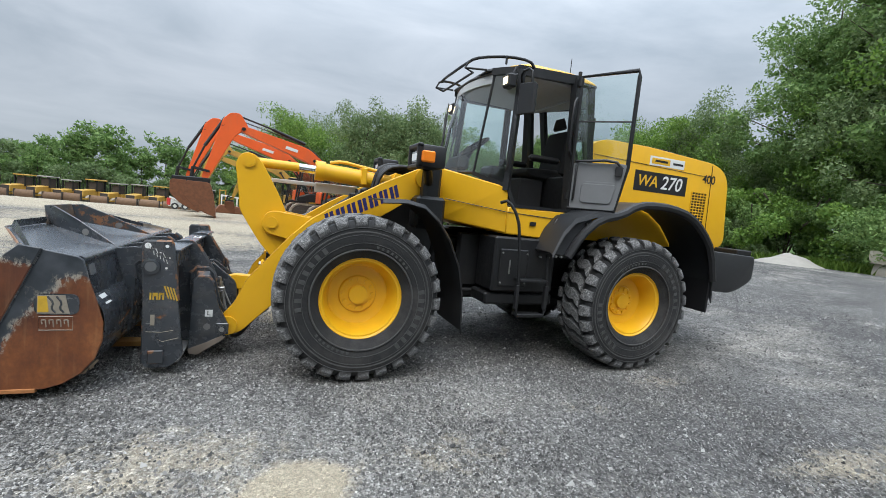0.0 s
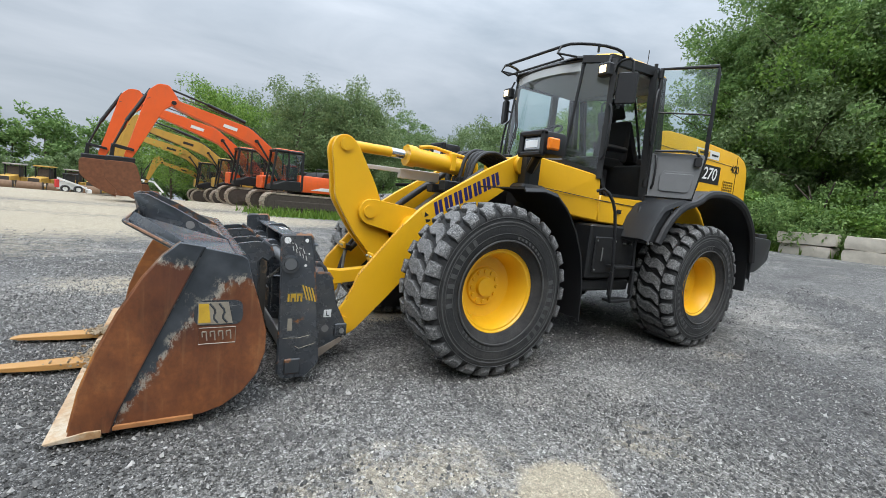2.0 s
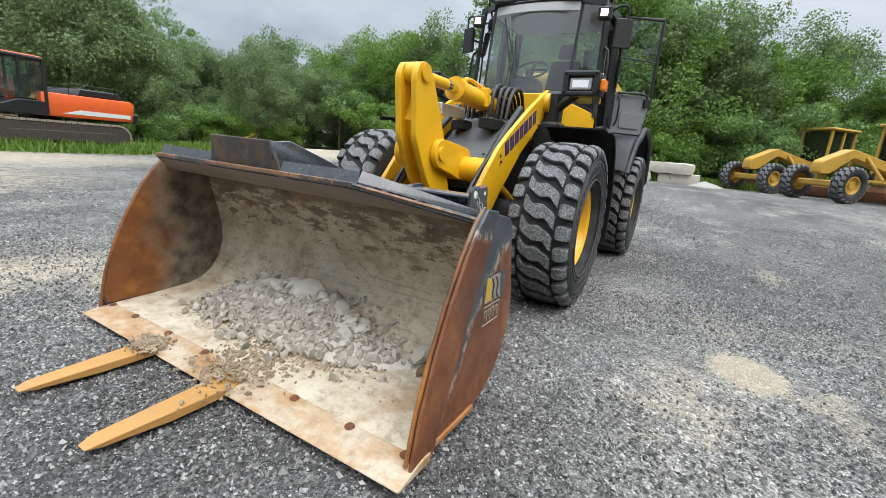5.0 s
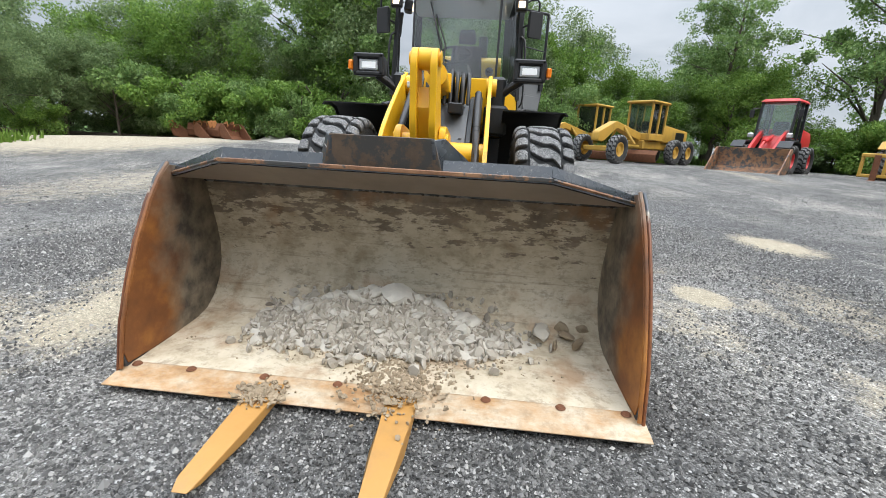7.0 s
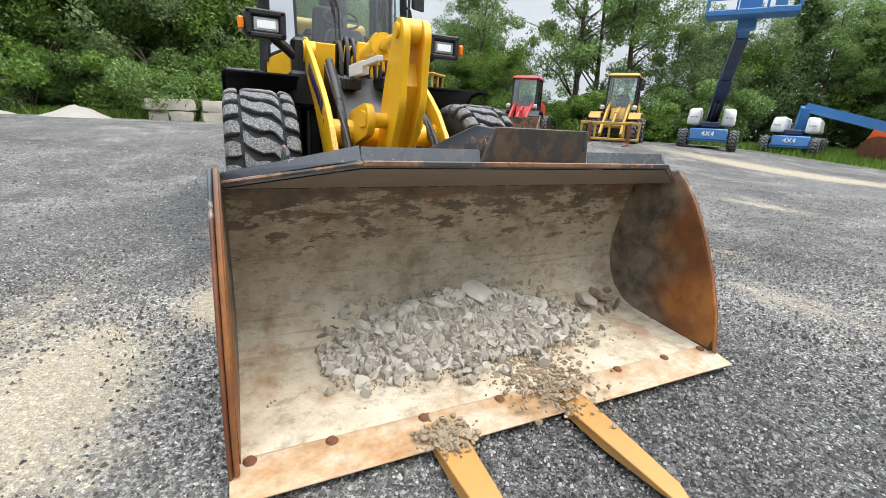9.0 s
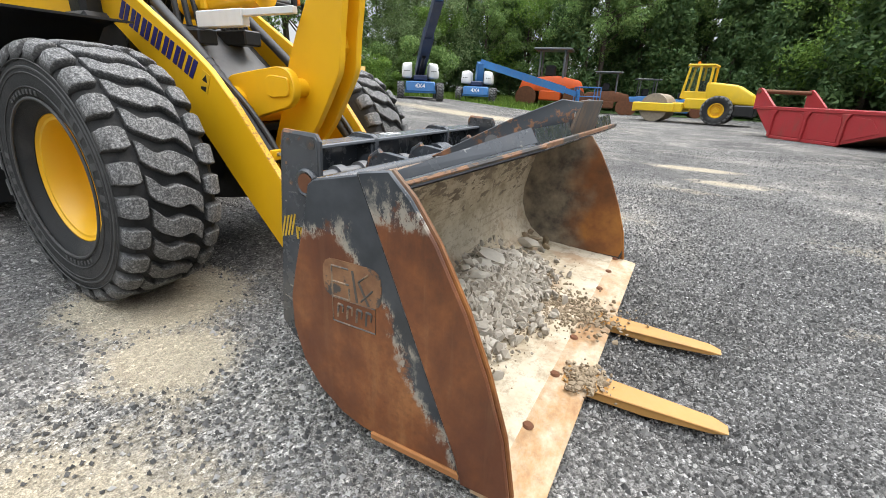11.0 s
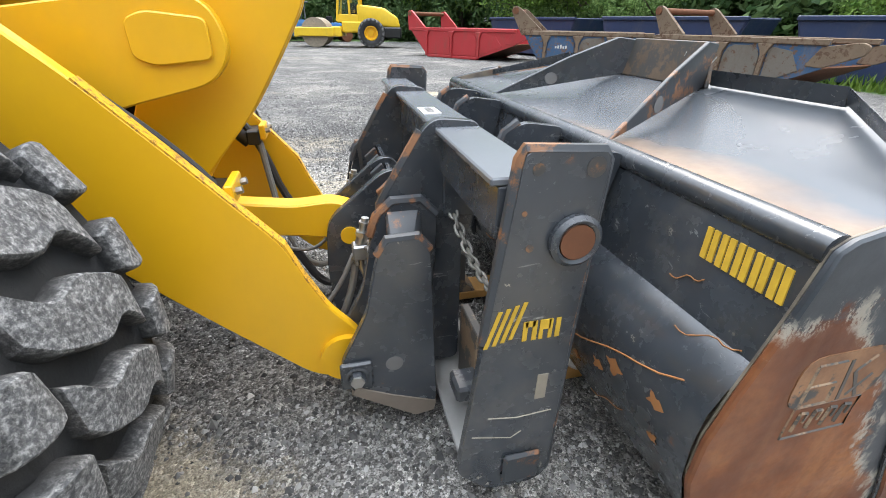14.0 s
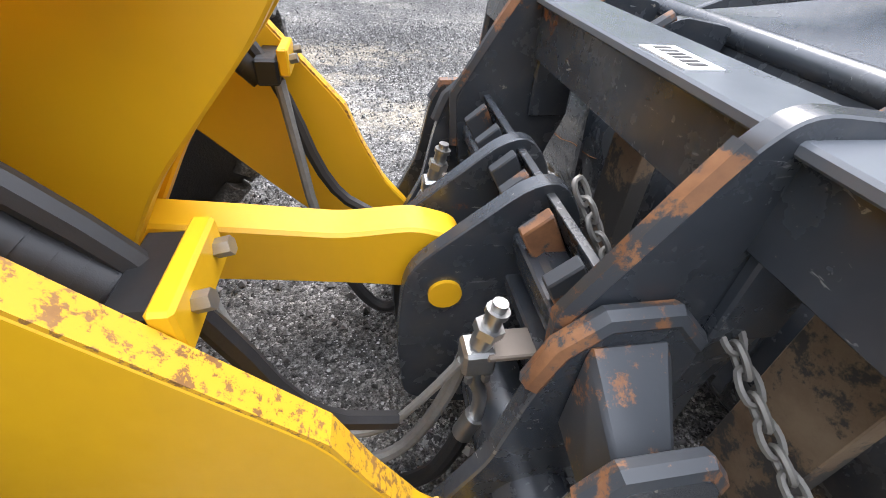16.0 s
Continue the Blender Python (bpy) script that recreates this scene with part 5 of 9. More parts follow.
# hood
HOOD = [(2.55, 1.32), (2.55, 2.42), (2.75, 2.49), (3.4, 2.49), (4.48, 2.43), (4.68, 2.36), (4.78, 2.22), (4.87, 1.42), (4.70, 1.32)]
hood = part("engine_hood", [prism(rounded(HOOD, 0.10, 4), "y", -0.585, 0.585, 0.05, 3)], YELLOW, loader, "yellow engine hood with rounded tail")
part("hood_top_grille", [box(3.0, 4.0, -0.42, 0.42, 2.475, 2.515, 0.01)] + [box(3.05 + 0.06 * k, 3.08 + 0.06 * k, -0.40, 0.40, 2.512, 2.535, 0.004) for k in range(15)] + [tube([(2.7, -0.3, 2.47), (2.7, -0.3, 2.75)], 0.07, 14)], PLASTIC, hood)
for s in (-1, 1):
    part("side_grille", [box(4.17, 4.42, s * 0.583, s * 0.590, 1.62, 2.04, 0.004)], BLACK, hood)
    part("grille_bars", [box(4.165, 4.425, s * 0.588, s * 0.597, 1.615 + 0.035 * k, 1.627 + 0.035 * k, 0.002) for k in range(13)] + [box(4.165 + 0.05 * k, 4.175 + 0.05 * k, s * 0.588, s * 0.596, 1.615, 2.04, 0.002) for k in range(6)], YELLOW, hood)
    part("hood_seam", [tube([(4.50, s * 0.588, 1.42), (4.46, s * 0.588, 2.40)], 0.004, 5), tube([(2.6, s * 0.588, 2.30), (4.45, s * 0.588, 2.25)], 0.003, 5)], BLACK, hood)
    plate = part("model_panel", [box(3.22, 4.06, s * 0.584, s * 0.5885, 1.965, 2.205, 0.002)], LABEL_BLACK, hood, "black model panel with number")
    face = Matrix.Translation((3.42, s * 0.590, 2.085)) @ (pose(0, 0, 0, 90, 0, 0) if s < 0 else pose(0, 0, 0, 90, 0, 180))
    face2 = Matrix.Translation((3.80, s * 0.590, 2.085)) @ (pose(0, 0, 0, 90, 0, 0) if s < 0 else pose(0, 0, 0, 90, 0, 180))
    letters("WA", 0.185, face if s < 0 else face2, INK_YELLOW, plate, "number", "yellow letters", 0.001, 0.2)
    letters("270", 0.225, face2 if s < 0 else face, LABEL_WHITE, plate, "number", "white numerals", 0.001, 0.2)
    letters("400", 0.15, Matrix.Translation((4.43, s * 0.588, 2.215)) @ (pose(0, 0, 0, 90, 0, 0) if s < 0 else pose(0, 0, 0, 90, 0, 180)), LABEL_BLACK, hood, "number", "small black fleet number", 0.001)
    sticker = part("dealer_sticker", [box(3.42, 3.98, s * 0.584, s * 0.588, 2.285, 2.395, 0.002)], LABEL_WHITE, hood, "white and yellow dealer sticker")
    part("sticker_bar", [box(3.45, 3.74, s * 0.587, s * 0.590, 2.305, 2.375, 0.001)], INK_YELLOW, sticker)
    part("sticker_bar", [box(3.50, 3.70, s * 0.589, s * 0.5915, 2.33, 2.355, 0.0005), box(3.79, 3.95, s * 0.587, s * 0.590, 2.325, 2.35, 0.0005)], LABEL_BLACK, sticker)

# rear fenders
for s in (-1, 1):
    path = [(1.80, 1.20), (1.90, 1.42), (2.02, 1.56), (2.25, 1.635), (2.60, 1.665), (2.72, 1.745), (2.88, 1.785), (3.22, 1.785), (3.50, 1.72), (3.72, 1.58), (3.90, 1.38), (4.00, 1.12), (4.02, 0.80)]
    rows = [[(x, s * y, z - dz) for x, z in path] for y, dz in ((0.60, 0.0), (0.85, 0.0), (1.10, 0.0), (1.165, 0.015), (1.18, 0.06))]
    fen = part("rear_fender", sheet(rows if s > 0 else rows[::-1], 0.014), FENDER, loader, "charcoal plastic mudguard")
    part("fender_lip", [tube([(1.98, s * 1.165, 1.16), (2.10, s * 1.17, 1.38), (2.30, s * 1.175, 1.56), (2.58, s * 1.175, 1.63), (2.72, s * 1.175, 1.72), (2.88, s * 1.175, 1.76), (3.22, s * 1.175, 1.76), (3.50, s * 1.175, 1.70), (3.72, s * 1.175, 1.55), (3.90, s * 1.175, 1.34), (3.99, s * 1.175, 1.0)], 0.042, 8, 1)], PLASTIC, fen)
    part("fender_front", [hull([(1.80, s * 0.84, 1.18), (2.02, s * 0.84, 1.58), (2.30, s * 0.84, 1.62), (2.05, s * 0.84, 1.14), (1.82, s * 1.12, 1.18), (2.04, s * 1.12, 1.55), (2.28, s * 1.14, 1.60), (2.02, s * 1.14, 1.14)], 0.02)] + [cyl((x, s * 1.13, z), (x, s * 1.15, z), 0.014, seg=8) for x, z in ((2.18, 1.50), (2.12, 1.38), (2.04, 1.25))], FENDER, fen)
    for x, z in ((2.18, 1.50), (2.12, 1.38), (2.04, 1.25), (1.92, 1.16), (1.86, 1.16)):
        part("fender_bolt", [cyl((x, s * 1.13, z), (x, s * 1.152, z), 0.012, seg=8)], STEEL, fen)
    part("mud_flap", [box(3.99, 4.02, s * 0.72, s * 1.14, 0.62, 1.0, 0.006)], PLASTIC, fen)
    part("battery_box", [box(1.34, 2.06, s * 0.46, s * 0.86, 0.74, 1.30, 0.02), box(1.40, 1.72, s * 0.86, s * 0.885, 0.80, 1.18, 0.012), box(1.30, 2.1, s * 0.46, s * 0.82, 0.60, 0.72, 0.02)], BLACK, loader)
    part("box_bolts", [cyl((x, s * 0.86, z), (x, s * 0.892, z), 0.010, seg=8) for x, z in ((1.42, 1.14), (1.70, 1.14), (1.42, 0.84), (1.70, 0.84), (1.86, 1.20), (1.96, 1.20), (1.86, 1.12), (1.96, 1.12))] + [box(1.50, 1.515, s * 0.885, s * 0.893, 0.93, 1.07, 0.002)], STEEL, loader)
    ladder = part("ladder", [tube([(1.36, s * 0.84, 1.63), (1.40, s * 0.92, 1.66), (1.50, s * 0.97, 1.50), (1.54, s * 0.98, 1.25), (1.565, s * 1.0, 0.80)], 0.016, 8, 1), tube([(1.99, s * 0.90, 1.52), (1.90, s * 0.96, 1.38), (1.88, s * 0.98, 1.20), (1.89, s * 1.0, 0.80)], 0.016, 8, 1), tube([(1.565, s * 1.0, 0.82), (1.565, s * 1.0, 0.60), (1.58, s * 1.0, 0.53), (1.88, s * 1.0, 0.53), (1.90, s * 1.0, 0.60), (1.89, s * 1.0, 0.82)], 0.018, 8)], BLACK, loader, "black tubular access ladder")
    part("step", [box(1.57, 1.89, s * 0.90, s * 1.02, 0.87, 0.90, 0.006)], BLACK, ladder)
    part("step", [box(1.58, 1.88, s * 0.90, s * 1.02, 0.52, 0.55, 0.006)], BLACK, ladder)
    part("ladder_plate", [box(1.54, 1.575, s * 0.98, s * 1.02, 0.60, 0.84, 0.004)], PLASTIC, ladder)
    part("ladder_plate", [box(1.87, 1.91, s * 0.98, s * 1.02, 0.60, 0.84, 0.004)], PLASTIC, ladder)
part("counterweight", [hull(both([(4.05, 1.02, 1.34), (4.95, 0.98, 1.30), (5.05, 0.80, 1.30), (4.05, 1.02, 0.86), (4.55, 1.0, 0.83), (4.98, 0.96, 1.0), (5.06, 0.78, 1.0), (4.8, 0.9, 0.85)]), 0.03, 2)], FENDER, loader, "dark grey cast counterweight")
part("tail_step", [box(4.72, 4.98, -0.9, 0.9, 1.30, 1.37, 0.01)], PLASTIC, loader)

# quick coupler on the arms
COUP = rounded([(-1.160, 0.65), (-1.188, 0.745), (-1.235, 0.790), (-1.325, 0.792), (-1.378, 0.735), (-1.365, 0.50), (-1.345, 0.10), (-1.28, 0.055), (-1.07, 0.20), (-1.035, 0.31), (-1.13, 0.50)], 0.03, 3)
coupler = part("quick_coupler", [cyl((-1.22, -0.55, 0.36), (-1.22, 0.58, 0.36), 0.075, seg=20), box(-1.30, -1.22, -0.5, 0.53, 0.16, 0.24, 0.01), box(-1.31, -1.25, -0.45, 0.48, 0.60, 0.70, 0.01)], CHARCOAL, loader, "charcoal quick coupler between the arms")
COUP_LOW = rounded([(-1.168, 0.68), (-1.198, 0.735), (-1.290, 0.738), (-1.324, 0.69), (-1.345, 0.10), (-1.28, 0.055), (-1.07, 0.20), (-1.035, 0.31), (-1.13, 0.50)], 0.03, 3)
for y0, form in ((-0.570, COUP_LOW), (-0.42, COUP), (0.42, COUP), (0.565, COUP_LOW)):
    cp = part("coupler_plate", [prism(form, "y", y0, y0 + 0.032, 0.005)], CHARCOAL, coupler)
    if form is COUP:
        part("flange", [tube([(-1.168, y0 + 0.016, 0.68), (-1.192, y0 + 0.016, 0.745), (-1.238, y0 + 0.016, 0.787), (-1.322, y0 + 0.016, 0.788), (-1.372, y0 + 0.016, 0.735)], 0.0185, 8)], WORN, cp, "worn rusty flange")
    else:
        part("edge_wear", [tube([(-1.174, y0 + 0.016, 0.685), (-1.201, y0 + 0.016, 0.731), (-1.288, y0 + 0.016, 0.734), (-1.320, y0 + 0.016, 0.69)], 0.0165, 8)], WORN, cp)
for s, y0 in ((1, 0.455), (-1, -0.425)):
    part("horn", [hull([(-1.215, y0 - s * 0.005, 0.765), (-1.322, y0 - s * 0.005, 0.765), (-1.215, y0 - s * 0.005, 0.60), (-1.335, y0 - s * 0.005, 0.60), (-1.212, y0 + s * 0.112, 0.705), (-1.280, y0 + s * 0.112, 0.705), (-1.205, y0 + s * 0.112, 0.60), (-1.295, y0 + s * 0.112, 0.60)], 0.006)], WORN, coupler, "worn tapered horn with rusty edges")
    part("lock_plate", [box(-1.135, -1.035, y0 + s * 0.142, y0 + s * 0.160, 0.235, 0.335, 0.006), cyl((-1.085, y0 + s * 0.155, 0.285), (-1.085, y0 + s * 0.182, 0.285), 0.026, seg=6), lathe([(0.028, 0.0), (0.038, 0.003), (0.030, 0.006)], 16, (-1.085, y0 + s * 0.160, 0.285))], CHARCOAL, coupler)
    part("lock_bolt", [cyl((-1.085, y0 + s * 0.160, 0.285), (-1.085, y0 + s * 0.190, 0.285), 0.022, seg=6)], STEEL, coupler)
lab = part("side_label", [box(-1.225, -1.165, -0.5745, -0.5705, 0.39, 0.45, 0.001)], LABEL_WHITE, coupler, "white square label with a letter")
letters("L", 0.055, Matrix.Translation((-1.195, -0.5755, 0.42)) @ pose(0, 0, 0, 90, 0, 0), LABEL_BLACK, lab, "letter", "black letter", 0.0008)
for y0, s in ((-0.570, -1), (0.597, 1)):
    part("plate_hole", [cyl((-1.205, y0, 0.30), (-1.205, y0 + s * 0.0015, 0.30), 0.028, seg=18)], HOLE, coupler, "round lightening hole")
    part("skid_shoe", [prism([(-1.335, 0.062), (-1.345, 0.105), (-1.20, 0.165), (-1.08, 0.225), (-1.062, 0.195), (-1.27, 0.052)], "y", y0 - s * 0.034, y0 + s * 0.003, 0.003)], SPILL_UNDER, coupler, "dirt caked lower edge")
CENT = rounded([(-1.030, 0.575), (-1.055, 0.625), (-1.245, 0.785), (-1.305, 0.795), (-1.36, 0.72), (-1.36, 0.12), (-1.12, 0.16), (-1.03, 0.21), (-1.018, 0.40)], 0.04, 3)
for y0 in (-0.075, 0.100):
    part("link_plate", [prism(CENT, "y", y0, y0 + 0.035, 0.004)], CHARCOAL, coupler)
part("coupler_rib", [box(-1.34, -1.23, 0.135, 0.40, 0.66 - 0.10 * k, 0.69 - 0.10 * k, 0.004) for k in range(2)] + [box(-1.34, -1.23, -0.40, -0.075, 0.66 - 0.10 * k, 0.69 - 0.10 * k, 0.004) for k in range(2)] + [box(-1.36, -1.335, -0.42, 0.44, 0.35, 0.62, 0.004)], CHARCOAL, coupler)
for y0 in (-0.03, 0.05, 0.18, 0.30, -0.16, -0.28):
    part("weld_rib", [prism([(-1.215, 0.735), (-1.262, 0.775), (-1.355, 0.60), (-1.31, 0.565)], "y", y0, y0 + 0.028, 0.003)], WORN, coupler, "scuffed welded rib")
part("web_plate", [prism([(-1.275, 0.770), (-1.292, 0.772), (-1.372, 0.60), (-1.355, 0.595)], "y", -0.40, 0.42, 0.002)], CHARCOAL, coupler)
for s, y0 in ((1, 0.300), (-1, -0.245)):
    fit_ = part("hydraulic_coupling", [box(-1.168, -1.112, y0 - 0.026, y0 + 0.026, 0.535, 0.590, 0.006), cyl((-1.142, y0, 0.590), (-1.152, y0, 0.625), 0.019, seg=14), cyl((-1.150, y0, 0.618), (-1.154, y0, 0.634), 0.026, seg=6), cyl((-1.154, y0, 0.634), (-1.160, y0, 0.662), 0.016, seg=14), cyl((-1.160, y0, 0.660), (-1.162, y0, 0.670), 0.020, seg=14), cyl((-1.162, y0, 0.670), (-1.164, y0, 0.684), 0.013, seg=12)], STEEL, coupler, "bright hydraulic quick coupling")
    for bx, by in ((-1.125, 0.02), (-1.155, 0.02), (-1.125, -0.02), (-1.155, -0.02)):
        part("flange_bolt", [cyl((bx, y0 + by, 0.535), (bx, y0 + by, 0.518), 0.008, seg=6)], STEEL, fit_)
    part("coupling_bracket", [box(-1.26, -1.150, y0 - 0.030, y0 + 0.030, 0.575, 0.588, 0.003)], SPILL_UNDER, fit_)
    part("elbow", [tube([(-1.14, y0, 0.540), (-1.140, y0, 0.50), (-1.158, y0 + 0.01, 0.455), (-1.150, y0 + 0.02, 0.40)], 0.0135, 12, 2)], STEEL, fit_)
    part("ferrule", [cyl((-1.150, y0 + 0.02, 0.405), (-1.130, y0 + 0.02, 0.345), 0.021, seg=16)], STEEL, fit_, "crimped bright ferrule")
    part("coupling_hose", [tube([(-1.131, y0 + 0.02, 0.35), (-1.115, y0 + 0.02, 0.28), (-1.08, y0 + 0.01, 0.16), (-0.98, y0, 0.10), (-0.86, y0 - 0.05, 0.3)], 0.019, 10, 2)], HOSE, fit_)
    part("grey_line", [tube([(-1.115, y0, 0.55), (-1.06, y0 - 0.02, 0.42), (-0.97, y0 - 0.02, 0.30), (-0.84, y0 - 0.04, 0.30), (-0.72, y0 - 0.05, 0.40)], 0.0085, 8, 2)], HOSE_GREY, fit_)

# ---- fork carriage carried on the coupler ----
YC = 0.025
carriage = thing("fork_carriage", "charcoal fork carriage with worn side plates, chains and two forks", "fork carriage")
PLATE = rounded([(-1.43, 1.06), (-1.62, 1.05), (-1.60, 0.09), (-1.56, 0.06), (-1.42, 0.065), (-1.325, 0.16), (-1.375, 0.60)], 0.025, 3)
for s in (-1, 1):
    y0 = YC + s * 0.885
    pl = part("side_plate", [prism(PLATE, "y", y0 - 0.014, y0 + 0.014, 0.004)], CHARCOAL, carriage, "scuffed charcoal side plate")
    part("edge_wear", [tube([(-1.378, y0, 0.60), (-1.426, y0, 1.04), (-1.432, y0, 1.056), (-1.605, y0, 1.047), (-1.615, y0, 1.03), (-1.600, y0, 0.6), (-1.598, y0, 0.10)], 0.0145, 6)], WORN, pl, "rusty worn plate edge")
    # discs for holes; white on the left plate paints the light seen through
    part("hole", [cyl((x, y0 + s * 0.0125, z), (x, y0 + s * 0.0155, z), r, seg=16) for x, z, r in ((-1.585, 1.018, 0.022), (-1.46, 1.02, 0.013), (-1.46, 0.85, 0.009), (-1.44, 0.93, 0.006))], LABEL_WHITE if s < 0 else DARK_RUST, pl)
    part("pin", [cyl((-1.56, y0 + s * 0.01, 0.862), (-1.56, y0 + s * 0.034, 0.862), 0.040, seg=24)], RUST if s > 0 else GREY, pl, "rusty pin end" if s > 0 else "dark pin end")
    part("pin_ring", [lathe([(0.043, 0.0), (0.060, 0.004), (0.060, 0.016), (0.050, 0.024), (0.042, 0.020)], 28, (-1.56, y0 + (0.012 if s > 0 else -0.036), 0.862))], CHARCOAL, pl)
    # gold brand mark as plain shapes: three slanting strokes and four blocks
    marks = []
    for k in range(4):
        x = -1.395 - 0.020 * k
        z = 0.640 + 0.006 * k
        marks.append(prism([(x + 0.012, z - 0.045), (x + 0.022, z - 0.045), (x - 0.008, z + 0.055), (x - 0.018, z + 0.055)], "y", y0 + s * 0.0135, y0 + s * 0.0160, 0))
    for k, (a, b, lo, hi) in enumerate(((0.0, 0.012, 0, 1), (0.006, 0.03, 0.72, 1), (0.024, 0.036, 0, 1), (0.042, 0.052, 0, 1), (0.052, 0.070, 0.5, 1), (0.066, 0.076, 0, 1), (0.084, 0.096, 0, 1))):
        marks.append(box(-1.468 - b, -1.468 - a, y0 + s * 0.0135, y0 + s * 0.0160, 0.602 + 0.055 * lo, 0.602 + 0.055 * hi, 0))
    part("brand_mark", marks, INK_GOLD, pl, "worn gold painted mark")
    part("paint_patch", [box(-1.555, -1.525, y0 + s * 0.0135, y0 + s * 0.0155, 0.40, 0.485, 0.001)], SCUFF, pl)
    part("scratch", [tube([(-1.40, y0 + s * 0.0145, 0.36), (-1.48, y0 + s * 0.0145, 0.345), (-1.58, y0 + s * 0.0145, 0.35)], 0.0022, 4), tube([(-1.36, y0 + s * 0.0145, 0.30), (-1.47, y0 + s * 0.0145, 0.27), (-1.50, y0 + s * 0.0145, 0.29)], 0.0018, 4)], SCUFF, pl)
    part("foot_block", [box(-1.565, -1.455, y0 + s * 0.012, y0 + s * 0.030, 0.095, 0.205, 0.008)], WORN, pl, "worn block at the foot of the plate")
    if s < 0:
        part("chalk_marks", [tube([(-1.47 - 0.025 * k, y0 - 0.0145, 0.93 + 0.016 * k + 0.02 * (k % 2)), (-1.485 - 0.025 * k, y0 - 0.0145, 0.965 + 0.016 * k - 0.012 * (k % 2))], 0.003, 4) for k in range(5)] + [tube([(-1.455 - 0.022 * k, y0 - 0.0145, 0.885 + 0.016 * k), (-1.462 - 0.022 * k, y0 - 0.0145, 0.915 + 0.016 * k)], 0.003, 4) for k in range(5)], CHALK, pl, "pale chalk strokes")
# the top wears the painted sheen grey, the web below plain charcoal
part("top_bar", [box(-1.512, -1.375, YC - 0.87, YC + 0.87, 0.980, 0.998, 0.004)], RAIL, carriage, "glossy charcoal top rail with painted-in sky sheen")
part("rail_web", [box(-1.412, -1.392, YC - 0.87, YC + 0.87, 0.862, 0.979, 0.003)], CHARCOAL, carriage, "charcoal web under the rail")
part("top_label", [box(-1.447, -1.387, 0.09, 0.21, 0.998, 1.0005, 0.0002)], LABEL_WHITE, carriage, "white stock label")
part("label_print", [box(-1.432, -1.404, 0.100 + 0.017 * k, 0.110 + 0.017 * k, 1.0005, 1.0012, 0) for k in range(6)], LABEL_BLACK, carriage)
part("fork_shaft", [cyl((-1.56, YC - 0.87, 0.862), (-1.56, YC + 0.87, 0.862), 0.036, seg=20)] + [cyl((-1.56, y, 0.862), (-1.56, y + 0.05, 0.862), 0.05, seg=20) for y in (-0.30, 0.22, 0.56, 0.72)], GREY, carriage, "dark grey fork shaft")
part("bottom_rail", [box(-1.50, -1.36, YC - 0.87, YC + 0.87, 0.090, 0.110, 0.004), box(-1.505, -1.485, YC - 0.87, YC + 0.87, 0.10, 0.22, 0.004)], DUSTY, carriage, "dusty grey bottom rail")
HOOK = rounded([(-1.375, 1.025), (-1.515, 1.012), (-1.515, 0.72), (-1.47, 0.60), (-1.47, 0.12), (-1.33, 0.12), (-1.22, 0.62), (-1.205, 0.765), (-1.305, 0.935), (-1.335, 0.99)], 0.035, 4)
for y0 in (YC - 0.40, YC + 0.36):
    hk = part("hook_plate", [prism(HOOK, "y", y0, y0 + 0.032, 0.004)], CHARCOAL, carriage)
    part("edge_wear", [tube([(-1.336, y0 + 0.016, 0.985), (-1.303, y0 + 0.016, 0.932), (-1.205, y0 + 0.016, 0.765), (-1.216, y0 + 0.016, 0.63)], 0.017, 6)], WORN, hk, "rust on the plate edge")
    part("gusset", [box(-1.505, -1.40, y0 + 0.03, y0 + 0.05, 0.72, 0.97, 0.004)], CHARCOAL, hk)
for y0, z1 in ((YC - 0.62, 0.86), (YC + 0.44, 0.40)):
    part("back_plate", [box(-1.49, -1.46, y0, y0 + 0.18, 0.10, z1, 0.004)], MUDDY_STEEL, carriage, "dirt smeared back plate")
part("stop_block", [box(-1.48, -1.38, 0.62, 0.72, 0.20, 0.26, 0.01), box(-1.46, -1.36, 0.30, 0.34, 0.20, 0.55, 0.008)], CHARCOAL, carriage)
for yf, nm in ((0.470, "fork"), (-0.160, "fork")):
    fk = part(nm, [prism([(-1.60, 0.022), (-2.95, 0.022), (-3.20, 0.030), (-3.255, 0.040), (-3.20, 0.052), (-2.70, 0.062), (-1.72, 0.066), (-1.60, 0.066)], "y", yf - 0.07, yf + 0.07, 0.004)], FORK, carriage, "ochre painted pallet fork")
    part("shank", [prism(rounded([(-1.60, 0.067), (-1.72, 0.067), (-1.655, 0.12), (-1.645, 0.80), (-1.60, 0.80)], 0.02, 2), "y", yf - 0.07, yf + 0.07, 0.004)], MUDDY_STEEL, fk, "dark rusty upright shank")
    # rounded toe: narrow the blade towards its end
    for v in fk.data.vertices:
        if v.co.x < -2.95:
            k = min(1.0, (-2.95 - v.co.x) / 0.305)
            v.co.y = yf + (v.co.y - yf) * (1 - 0.62 * k ** 2.2)
    part("eye", [cyl((-1.56, yf - 0.06, 0.862), (-1.56, yf + 0.06, 0.862), 0.075, seg=24), box(-1.65, -1.59, yf - 0.05, yf + 0.05, 0.72, 0.86, 0.01)], CHARCOAL, fk)


